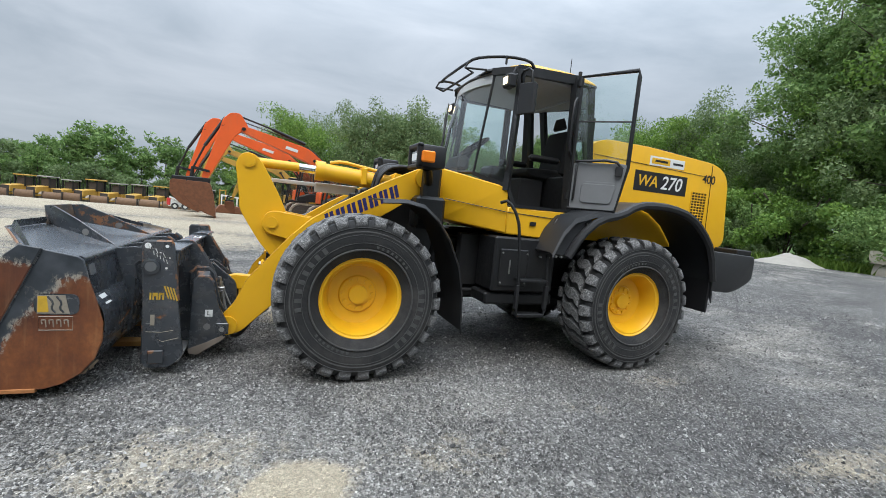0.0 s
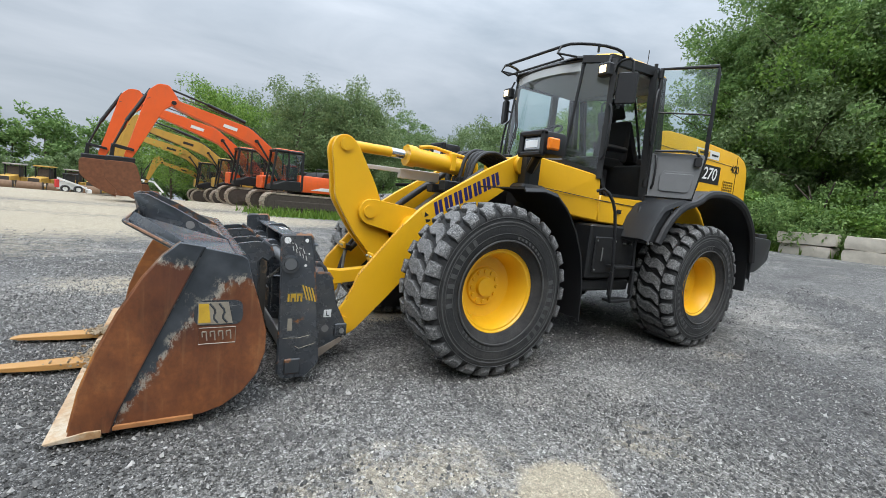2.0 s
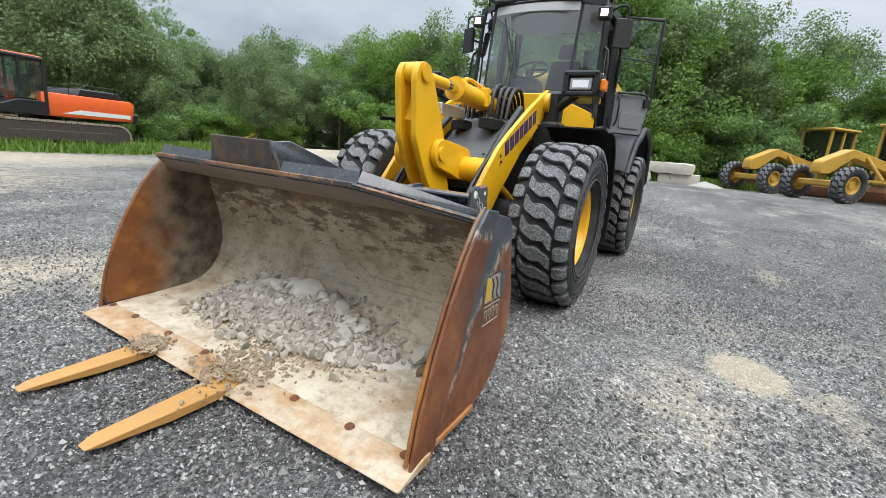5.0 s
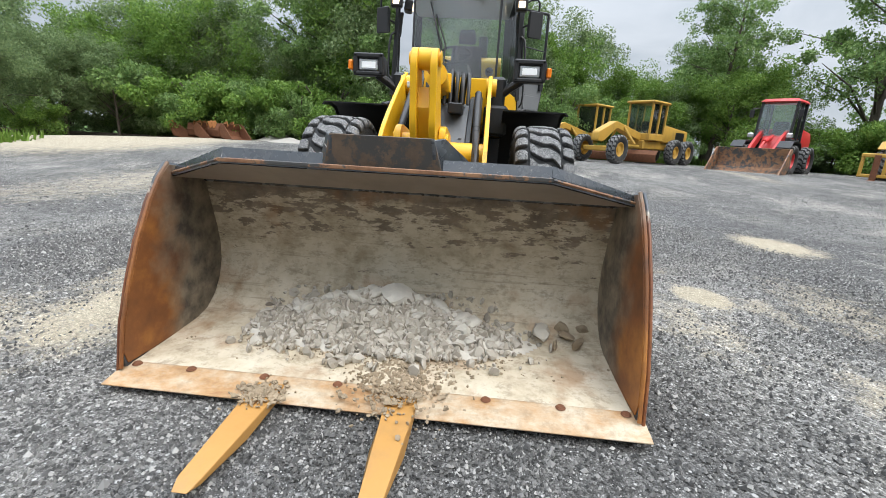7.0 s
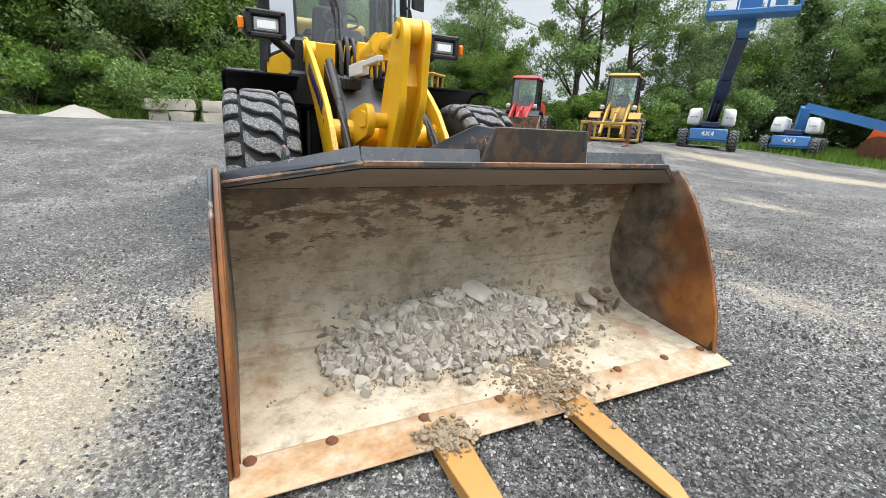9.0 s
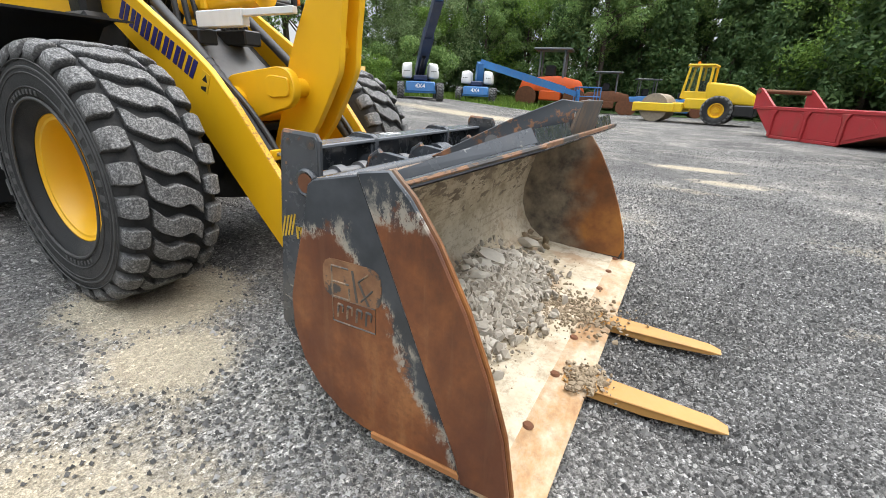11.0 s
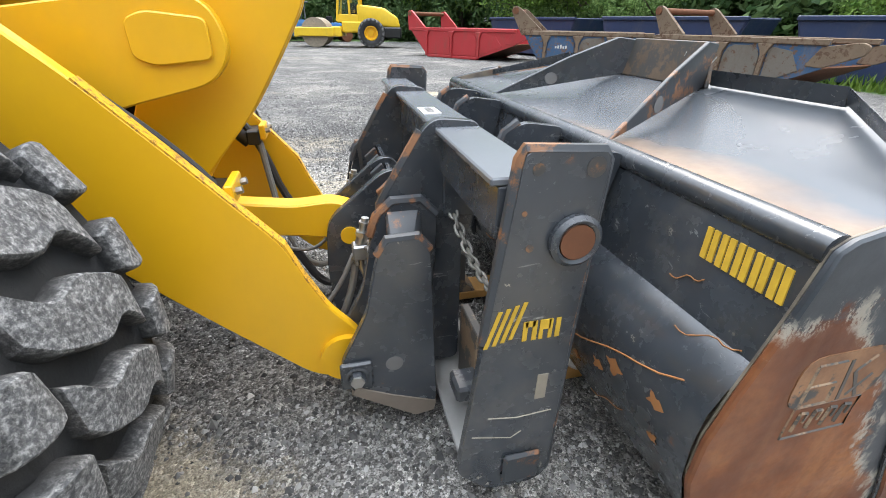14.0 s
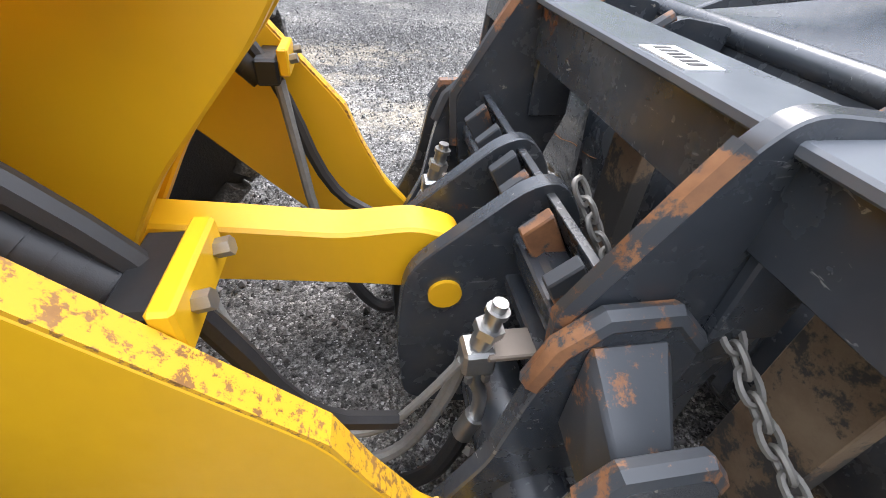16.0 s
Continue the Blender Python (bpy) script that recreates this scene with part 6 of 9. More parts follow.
def chain_geo(a, b, sag, n):
    out = []
    a, b = Vector(a), Vector(b)
    pts = [a.lerp(b, k / n) + Vector((0, 0, -sag * math.sin(math.pi * k / n))) for k in range(n + 1)]
    for k in range(n):
        d = pts[k + 1] - pts[k]
        m = Matrix.Translation((pts[k] + pts[k + 1]) / 2) @ d.to_track_quat("X", "Z").to_matrix().to_4x4() @ pose(0, 0, 0, 90 * (k % 2) + 20, 0, 0)
        L = d.length * 0.68
        ring = [(L * math.copysign(min(1, abs(math.cos(t)) * 1.25), math.cos(t)), L * 0.56 * math.sin(t), 0) for t in np.linspace(0, 2 * math.pi, 17)]
        out.append(moved(tube(ring, 0.0052, 6), m))
    return out


part("chain", chain_geo((-1.43, 0.42, 0.745), (-1.50, 0.86, 0.63), 0.075, 17), CHAIN, carriage, "galvanised safety chain")
part("chain", chain_geo((-1.32, 0.15, 0.80), (-1.54, 0.34, 0.50), 0.045, 15), CHAIN, carriage, "galvanised safety chain")

# ---- loader bucket standing on the yard ----
bucket = thing("loader_bucket", "wide rusty charcoal loader bucket with mud and rubble inside", "loader bucket")
TOE = Matrix.Translation((-2.72, 0, 0))


def low(name, geos, mat, parent, label="", crease=35):
    """A part whose own origin lies at the toe of the bucket, for materials that follow its height and depth."""
    ob = part(name, [moved(g, TOE.inverted()) for g in geos], mat, parent, label, crease)
    if parent is bucket:
        ob.location = TOE.translation
    return ob


CHEEK = [(-2.60, 0.055), (-2.46, 0.055), (-2.06, 0.070), (-1.96, 0.100), (-1.86, 0.170), (-1.785, 0.27), (-1.745, 0.40), (-1.745, 0.52), (-1.775, 0.64), (-1.83, 0.82), (-1.86, 0.945), (-1.89, 0.965), (-2.08, 1.005), (-2.19, 1.022), (-2.26, 0.955), (-2.34, 0.84), (-2.44, 0.655), (-2.52, 0.47), (-2.585, 0.28), (-2.62, 0.12)]
STRIP = [(-2.075, 1.012), (-2.19, 1.030), (-2.262, 0.96), (-2.345, 0.845), (-2.447, 0.66), (-2.528, 0.47), (-2.592, 0.28), (-2.635, 0.05), (-2.465, 0.045), (-2.44, 0.14)]
for s in (-1, 1):
    ya, yb = s * 1.198 + 0.0, s * 1.222 + 0.0
    ck = low("cheek", [prism(CHEEK, "y", ya + s * 0.006, yb, 0.005)], RUSTY_SIDE, bucket, "brown rusted cheek plate with black paint remains")
    low("wear_strip", [prism(STRIP, "y", yb, yb + s * 0.016, 0.005)], RUSTY_STRIP, bucket, "rusted wear strip along the cheek edge")
    low("cheek_lining", [prism([(x * 0.985 - 0.033, 0.03 + z * 0.965) for x, z in CHEEK], "y", ya, ya + s * 0.0055, 0.0)], CHEEK_IN, bucket, "orange streaked inside of the cheek")
    low("weld_bead", [tube([(-2.075, yb + s * 0.004, 1.008), (-2.44, yb + s * 0.004, 0.14), (-2.462, yb + s * 0.004, 0.05)], 0.006, 6)], CHARCOAL, ck)
    low("skid", [box(-2.46, -2.10, s * 1.195, s * 1.232, 0.050, 0.078, 0.004)], RUST_ORANGE, ck, "orange rusted heel skid")
    low("cheek_rim", [tube([(-2.185, yb - s * 0.012, 1.026), (-2.258, yb - s * 0.012, 0.958), (-2.342, yb - s * 0.012, 0.843), (-2.444, yb - s * 0.012, 0.658), (-2.525, yb - s * 0.012, 0.47), (-2.590, yb - s * 0.012, 0.28), (-2.630, yb - s * 0.012, 0.07)], 0.0095, 8)], CHEEK_IN, ck, "orange worn leading edge")
    # raised badge, worn: plain shapes
    bz = []
    y1, y2 = yb - s * 0.002, yb + s * 0.007
    bx0 = -2.02 if s > 0 else -1.985
    up_ = 0.100 if s > 0 else 0.086
    bz += [prism(rounded([(bx0 - 0.13, 0.575), (bx0 + 0.11, 0.575), (bx0 + 0.11, 0.715), (bx0 - 0.13, 0.715)], 0.05), "y", y1, yb + s * 0.002, 0)]
    badge = low("badge_panel", bz, DARK_RUST if s > 0 else CHARCOAL, ck, "worn raised badge")
    strokes = []
    for x0, z0, x1_, z1_ in ((0.09, 0.51, 0.09, 0.64), (0.09, 0.64, 0.0, 0.64), (0.09, 0.575, 0.0, 0.575), (0.09, 0.51, 0.0, 0.51), (0.0, 0.51, 0.0, 0.56), (-0.04, 0.51, -0.02, 0.64), (-0.10, 0.51, -0.05, 0.60), (-0.05, 0.60, -0.10, 0.64), (-0.06, 0.52, -0.12, 0.58)):
        strokes.append(tube([(bx0 + x0 * 0.8, y2 - s * 0.007, 0.635 + (z0 - 0.575) * 0.85), (bx0 + x1_ * 0.8, y2 - s * 0.007, 0.635 + (z1_ - 0.575) * 0.85)], 0.0075, 5))
    for k in range(4):
        xx = bx0 + 0.075 - 0.055 * k
        strokes += [tube([(xx, y2 - s * 0.005, 0.405), (xx - 0.006, y2 - s * 0.005, 0.455)], 0.006, 5), tube([(xx - 0.006, y2 - s * 0.005, 0.455), (xx - 0.035, y2 - s * 0.005, 0.452)], 0.005, 5), tube([(xx - 0.035, y2 - s * 0.005, 0.452), (xx - 0.03, y2 - s * 0.005, 0.425)], 0.005, 5)]
    strokes += [tube([(bx0 + 0.105, y2 - s * 0.005, 0.385), (bx0 + 0.105, y2 - s * 0.005, 0.475), (bx0 - 0.145, y2 - s * 0.005, 0.475), (bx0 - 0.145, y2 - s * 0.005, 0.385), (bx0 + 0.105, y2 - s * 0.005, 0.385)], 0.004, 4)]
    strokes = [g if k < 9 else moved(g, Matrix.Translation((bx0, 0, up_)) @ Matrix.Diagonal((0.72, 1, 1, 1)) @ Matrix.Translation((-bx0, 0, 0))) for k, g in enumerate(strokes)]
    strokes = [moved(g, Matrix.Translation((0, -s * 0.003, 0))) for g in strokes]
    low("badge_strokes", strokes if s > 0 else strokes[9:], MUDDY_STEEL if s > 0 else SCUFF, badge, "scuffed raised strokes")
    if s < 0:
        low("badge_plate", [prism([(bx0 - 0.112, 0.583), (bx0 + 0.06, 0.583), (bx0 + 0.035, 0.705), (bx0 - 0.112, 0.705)], "y", yb + s * 0.002, yb + s * 0.005, 0)], SCUFF, badge, "worn pale badge plate")
        low("badge_gold", [prism([(bx0 - 0.108, 0.592), (bx0 - 0.05, 0.592), (bx0 - 0.062, 0.698), (bx0 - 0.108, 0.698)], "y", yb + s * 0.004, yb + s * 0.0065, 0)], INK_GOLD, badge)
        for dx in (-0.045, 0.0):
            low("badge_curve", [tube([(bx0 + dx + 0.03, yb + s * 0.004, 0.59), (bx0 + dx + 0.005, yb + s * 0.004, 0.62), (bx0 + dx + 0.02, yb + s * 0.004, 0.655), (bx0 + dx - 0.012, yb + s * 0.004, 0.698)], 0.006, 6, 1)], CHARCOAL, badge)

# shell: floor, curved heel and back
INNER = [(-2.56, 0.074), (-2.30, 0.086), (-2.06, 0.104), (-1.97, 0.130), (-1.885, 0.195), (-1.825, 0.285), (-1.79, 0.40), (-1.79, 0.51), (-1.815, 0.63), (-1.865, 0.80), (-1.905, 0.935)]
OUTER = [(-2.56, 0.052), (-2.06, 0.066), (-1.955, 0.095), (-1.86, 0.165), (-1.79, 0.265), (-1.75, 0.395), (-1.742, 0.50), (-1.750, 0.58), (-1.775, 0.640), (-1.812, 0.680), (-1.826, 0.690), (-1.842, 0.81), (-1.87, 0.945)]
ys = list(np.linspace(-1.198, 1.198, 13))
low("lining", [sheet([[(x, y, z) for x, z in INNER] for y in ys])], MUDDY, bucket, "mud caked bucket interior")
low("shell", [sheet([[(x, y, z) for x, z in OUTER] for y in ys[::-1]])], CHARCOAL, bucket, "charcoal painted bucket back")
low("cutting_edge", [prism([(-2.725, 0.040), (-2.715, 0.028), (-2.50, 0.030), (-2.50, 0.070), (-2.56, 0.072)], "y", -1.245, 1.235, 0.003)], EDGE, bucket, "tan scuffed cutting edge")
for y in (1.17, 0.89, 0.52, 0.16, -0.54, -0.88, -1.17):
    low("edge_bolt", [lathe([(0.0, 0.010), (0.016, 0.009), (0.024, 0.0)], 12, (-2.575, y, 0.070), "z")], RUST, bucket, "rusty plough bolt")
# spill plate leaning forward over the top
FRONT_Y0, FRONT_Y1 = -0.745, 0.745
SP = [(-1.875, 1.205, 0.945), (-1.875, -1.205, 0.945), (-2.17, -1.203, 0.975), (-2.475, FRONT_Y0, 1.085), (-2.475, FRONT_Y1, 1.085), (-2.17, 1.203, 0.975)]
low("spill_plate", [([(x, y, z) for x, y, z in SP] + [(x, y, z - 0.020) for x, y, z in SP], [[0, 1, 2, 5], [2, 3, 4, 5], [11, 8, 7, 6], [11, 10, 9, 8]] + [[k, (k + 6), (k + 1) % 6 + 6, (k + 1) % 6] for k in range(6)])], TOP_PLATE, bucket, "charcoal spill plate over the bucket mouth", 20)
low("spill_lining", [([(x * 0.999, y * 0.995, z - 0.0245) for x, y, z in SP], [[5, 2, 1, 0], [5, 4, 3, 2]])], SPILL_UNDER, bucket)
for s in (-1, 1):
    low("spill_lip", [tube([(-2.475, s * 0.745, 1.080), (-2.17, s * 1.203, 0.972)], 0.008, 6)], DARK_RUST, bucket)
    e0, e1 = Vector((-2.47, s * 0.745, 1.088)), Vector((-2.17, s * 1.20, 0.978))
    # upstand behind the lip
    low("upstand", [hull([tuple(e0 + Vector((0.02, 0, 0))), tuple(e1 + Vector((0.02, 0, 0))), tuple(e0 + Vector((0.05, 0, 0.05))), tuple(e1 + Vector((0.03, 0, 0.03))), tuple(e0 + Vector((0.03, 0, 0))), tuple(e1 + Vector((0.03, 0, 0)))], 0.002), hull([(-2.45, s * 0.27, 1.08), (-2.45, s * 0.745, 1.08), (-2.43, s * 0.27, 1.135), (-2.43, s * 0.745, 1.135), (-2.44, s * 0.27, 1.08), (-2.44, s * 0.745, 1.08)], 0.002)], CHARCOAL, bucket)
low("spill_edge", [box(-2.480, -2.466, -0.745, 0.745, 1.070, 1.089, 0.003)], DARK_RUST, bucket, "scuffed rusty front lip")
# raised centre guard with two pierced gussets
WING = [(-1.885, 0.955), (-1.99, 0.975), (-2.44, 1.075), (-2.47, 1.215), (-2.39, 1.225), (-2.20, 1.135)]
for s in (-1, 1):
    y0 = s * 0.395
    toed = Matrix(((1, 0, 0, 0), (s * 0.482, 1, 0, s * 0.482 * 2.117), (0, 0, 1, 0), (0, 0, 0, 1)))
    w = low("gusset", [moved(prism(WING, "y", y0 - 0.010, y0 + 0.010, 0.003), toed)], WORN if s > 0 else CHARCOAL, bucket, "pierced brown rusted gusset" if s > 0 else "pierced charcoal gusset")
    low("hole", [moved(cyl((-2.135, y0 + e * 0.0105, 1.04), (-2.135, y0 + e * 0.0120, 1.04), 0.027, seg=20), toed) for e in (-1, 1)], HOLE, w)
low("guard_plate", [hull([(-2.44, -0.27, 1.07), (-2.44, 0.27, 1.07), (-2.47, -0.232, 1.222), (-2.47, 0.232, 1.222), (-2.425, -0.27, 1.07), (-2.425, 0.27, 1.07), (-2.455, -0.232, 1.222), (-2.455, 0.232, 1.222)], 0.003)], GUARD, bucket, "scuffed raised guard plate")
low("chalk_marks", [tube([(-2.448, 0.26 - 0.05 * k, 1.175 + 0.01 * (k % 2)), (-2.444, 0.245 - 0.05 * k, 1.150 - 0.006 * (k % 2)), (-2.447, 0.23 - 0.05 * k, 1.170)], 0.0022, 4) for k in range(5)] + [tube([(-2.440, 0.16 - 0.05 * k, 1.135), (-2.436, 0.14 - 0.05 * k, 1.105), (-2.439, 0.125 - 0.05 * k, 1.130)], 0.0022, 4) for k in range(5)], CHALK, bucket, "pale chalk strokes")
# hinge tube and hook ears on the back
low("top_tube", [cyl((-1.885, -1.20, 0.935), (-1.885, 1.20, 0.935), 0.032, seg=16)], CHARCOAL, bucket)
EAR = rounded([(-1.865, 0.955), (-1.72, 0.975), (-1.645, 0.94), (-1.625, 0.88), (-1.655, 0.84), (-1.70, 0.865), (-1.735, 0.83), (-1.72, 0.70), (-1.742, 0.30), (-1.765, 0.28), (-1.775, 0.62)], 0.025, 3)
for y0 in (-0.62, -0.30, 0.27, 0.62):
    low("hook_ear", [prism(EAR, "y", y0 - 0.016, y0 + 0.016, 0.004)], CHARCOAL, bucket, "charcoal hook ear")
    low("hook_wear", [tube([(-1.70, y0, 0.972), (-1.652, y0, 0.94), (-1.630, y0, 0.88), (-1.658, y0, 0.845), (-1.70, y0, 0.868), (-1.733, y0, 0.832), (-1.723, y0, 0.72)], 0.0175, 8)], WORN, bucket, "rust brown hook mouth")
# long scrapes and rust blotches across the back
def on_back(y, z, off=0.002):
    return (float(np.interp(z, [p[1] for p in OUTER[2:]], [p[0] for p in OUTER[2:]])) + off, y, z)


# gold brand mark as five plain slanting blocks, and two labels
def stuck(y0, y1, z0, z1, slant=0.0):
    a, b = [[on_back(y0 + slant * f, z, o) for f, z in ((0, z0), (1, z1))] + [on_back(y1 + slant * f, z, o) for f, z in ((1, z1), (0, z0))] for o in (0.0, 0.004)]
    return a + b, [[3, 2, 1, 0], [4, 5, 6, 7], [0, 1, 5, 4], [1, 2, 6, 5], [2, 3, 7, 6], [3, 0, 4, 7]]


for n in range(5):
    ya = 0.985 + 0.041 * n
    low("brand_block", [stuck(ya, ya + 0.014, 0.820, 0.885, -0.012), stuck(ya + 0.019, ya + 0.033, 0.820, 0.885, -0.012)], INK_GOLD, bucket, "gold block mark")
low("white_label", [stuck(-1.10, -1.00, 0.62, 0.68)], LABEL_WHITE, bucket, "small white label")
low("warning_label", [stuck(-1.15, -1.05, 0.83, 0.90)], GREY, bucket, "worn grey label")
for y0, z0, y1, z1, r in ((1.12, 0.60, 0.66, 0.40, 0.0045), (0.66, 0.40, 0.50, 0.26, 0.004), (1.16, 0.70, 1.02, 0.66, 0.003), (0.98, 0.36, 0.80, 0.25, 0.0025), (-0.5, 0.5, -0.9, 0.42, 0.003), (0.2, 0.45, -0.1, 0.38, 0.003), (1.02, 0.78, 0.93, 0.74, 0.003)):
    low("scrape", [tube([on_back(y0 + (y1 - y0) * k / 8, z0 + (z1 - z0) * k / 8 + 0.006 * math.sin(5 * k)) for k in range(9)], r * 0.55, 5)], RUST_ORANGE, bucket, "orange rusty scrape")
for k, (y0, z0, r) in enumerate(((0.93, 0.47, 0.030), (0.86, 0.42, 0.022), (1.08, 0.50, 0.024), (0.74, 0.35, 0.020), (1.10, 0.40, 0.016))):
    ring = [on_back(y0 + r * (1 + 0.45 * math.sin(3 * a + k)) * math.cos(a), z0 + 0.7 * r * (1 + 0.4 * math.cos(4 * a + 2 * k)) * math.sin(a)) for a in np.linspace(0, 2 * math.pi, 18)[:-1]]
    low("rust_blotch", [([on_back(y0, z0)] + ring, [[0, i + 1, (i + 1) % 17 + 1] for i in range(17)])], RUST_ORANGE, bucket)

# rubble heap and clods
rng = random.Random(11)


def heap_z(x, y):
    d = ((y - 0.07) / 0.60) ** 2 + ((x + 2.00) / 0.20) ** 2
    return 0.105 + 0.225 * math.exp(-d * 1.15)


hx, hy = np.linspace(-2.36, -1.80, 26), np.linspace(-0.85, 0.85, 70)
hv = []
for y in hy:
    for x in hx:
        h = heap_z(x, y)
        edge = min(1, max(0, (h - 0.12) / 0.03))
        floor_ = np.interp(x, [p[0] for p in INNER[:8]], [p[1] for p in INNER[:8]])
        hv.append((x, y, floor_ - 0.03) if edge == 0 else (x, y, max(floor_ - 0.012, min(h, 0.37)) + edge * (0.028 * noise.noise(Vector((x * 17, y * 17, 1))) + 0.018 * noise.noise(Vector((x * 45, y * 45, 4)))) - 0.010))
hf = [[j * 26 + i, j * 26 + i + 1, (j + 1) * 26 + i + 1, (j + 1) * 26 + i] for j in range(69) for i in range(25)]
part("rubble_heap", [(hv, hf)], RUBBLE, None, "heap of broken grey rubble in the bucket", 60)
tagged(bpy.data.objects["rubble_heap"], category="rubble", kind="stuff")


def rock(r, seed, n=1):
    bm = bmesh.new()
    bmesh.ops.create_icosphere(bm, subdivisions=n, radius=1)
    g = random.Random(seed)
    sx, sy, sz = g.uniform(0.8, 1.4), g.uniform(0.7, 1.2), g.uniform(0.38, 0.75)
    for v in bm.verts:
        k = 1 + 0.42 * noise.noise(v.co * 1.7 + Vector((seed * 3.1, 0, 0))) + g.uniform(-0.08, 0.08)
        v.co = Vector((v.co.x * sx, v.co.y * sy, v.co.z * sz)) * (r * k)
    return geo_of(bm)


rubble_vary = Mat("broken_rubble_pieces", 0.95)
rubble_vary.color(rubble_vary.mix(rubble_vary.noise(14, 6), rubble_vary.ramp(rubble_vary.island(), [(0.0, (0.17, 0.135, 0.10)), (0.30, (0.40, 0.355, 0.29)), (1.0, (0.66, 0.61, 0.53))]), (0.36, 0.325, 0.27)))
rubble_vary.bump(rubble_vary.noise(40, 6), 0.5, 0.006)
rocks = [rock(1, k) for k in range(14)]
small, clods = [], []
for k in range(3600):
    y = rng.gauss(0.09, 0.33)
    x = rng.gauss(-2.05, 0.13)
    if not (-0.92 < y < 0.86 and -2.45 < x < -1.82):
        continue
    h = max(heap_z(x, y), np.interp(x, [p[0] for p in INNER[:8]], [p[1] for p in INNER[:8]]))
    r = rng.choice((0.006, 0.008, 0.010, 0.013, 0.017, 0.022, 0.028, 0.036))
    m = pose(x, y, min(h, 0.36) - 0.005, rng.uniform(0, 360), rng.uniform(0, 360), rng.uniform(0, 360)) @ Matrix.Diagonal((r, r, r, 1))
    small.append(moved(rocks[k % 14], m))
part("rubble", small, rubble_vary.m, None, "broken grey stones and grit on the heap", 25)
tagged(bpy.data.objects["rubble"], category="rubble", kind="stuff")
lumps = [(rng.gauss(-1.99, 0.07), rng.uniform(-0.50, 0.62), rng.uniform(0.028, 0.052)) for _ in range(34)]
for k, (x, y, r) in enumerate(((-2.02, -0.02, 0.085), (-1.98, -0.26, 0.06), (-2.05, 0.22, 0.06), (-1.93, 0.12, 0.055), (-2.0, 0.40, 0.045), (-2.10, -0.15, 0.045), (-1.92, -0.12, 0.05), (-1.90, 0.35, 0.05), (-2.12, 0.10, 0.04), (-1.96, -0.42, 0.042), (-2.12, 0.33, 0.035), (-2.02, 0.55, 0.034), (-2.08, -0.36, 0.036), (-2.2, 0.05, 0.03), *lumps)):
    h = min(0.33, heap_z(x, y))
    single("rubble_lump", [rock(r, 40 + k, 2)], RUBBLE, "flat grey lump of broken concrete", "rubble", "lumps on the heap", at=pose(x, y, h + 0.2 * r, 15, -18, 40 * k))
for k, (x, y, r) in enumerate(((-1.97, -0.86, 0.065), (-1.98, -1.0, 0.05), (-1.90, -0.98, 0.055), (-1.90, -1.10, 0.05), (-2.06, -1.05, 0.035), (-2.10, -0.92, 0.03))):
    single("soil_clod", [rock(r, 70 + k, 2)], CLAY if k else STONE, "pale lump of earth" if k == 0 else "brown clod of damp earth", "soil clod", "clods in the corner", at=pose(x, y, 0.13 + r * 0.6, 20 * k, 0, 33 * k))
for k in range(1100):
    if k < 800:
        x, y, z0 = rng.gauss(-2.48, 0.14), rng.gauss(-0.13, 0.12), 0.078
        if x < -2.72:
            z0 = 0.064
    else:
        x, y, z0 = rng.gauss(-2.70, 0.05), rng.gauss(0.47, 0.055), 0.066
    r = rng.uniform(0.004, 0.010) if rng.random() < 0.75 else rng.uniform(0.010, 0.017)
    clods.append(moved(rocks[k % 14], pose(x, y, z0 + r * 0.3, rng.uniform(0, 360), 0, rng.uniform(0, 360)) @ Matrix.Diagonal((r, r, r, 1))))
for k in range(1400):
    x, y = rng.gauss(-2.25, 0.07), rng.gauss(0.0, 0.32)
    r = rng.uniform(0.003, 0.009)
    clods.append(moved(rocks[k % 14], pose(x, y, np.interp(x, [p[0] for p in INNER[:8]], [p[1] for p in INNER[:8]]) + r * 0.3, rng.uniform(0, 360), 0, rng.uniform(0, 360)) @ Matrix.Diagonal((r, r, r, 1))))
part("spilled_soil", clods, CLAY, None, "brown earth spilled over the edge and forks", 30)
tagged(bpy.data.objects["spilled_soil"], category="soil", kind="stuff")

# ---- the rest of the yard ----
def at(x, y, turn=0, scale=1.0, dz=0.0):
    return pose(x, y, ground_z(x, y) + dz, 0, 0, turn) @ Matrix.Scale(scale, 4)


def stadium(x0, x1, z0, z1, n=8):
    r, out = (z1 - z0) / 2, []
    for k in range(n + 1):
        a = math.pi / 2 + math.pi * k / n
        out.append((x0 + r + r * math.cos(a), z0 + r + r * math.sin(a)))
    for k in range(n + 1):
        a = -math.pi / 2 + math.pi * k / n
        out.append((x1 - r + r * math.cos(a), z0 + r + r * math.sin(a)))
    return out


def along(pts, step):
    """Points and directions at even steps round a closed outline."""
    out, left = [], 0.0
    for a, b in zip(pts, pts[1:] + pts[:1]):
        a, b = Vector(a), Vector(b)
        L = (b - a).length
        while left < L:
            out.append((a + (b - a) * (left / L), (b - a) / L))
            left += step
        left -= L
    return out


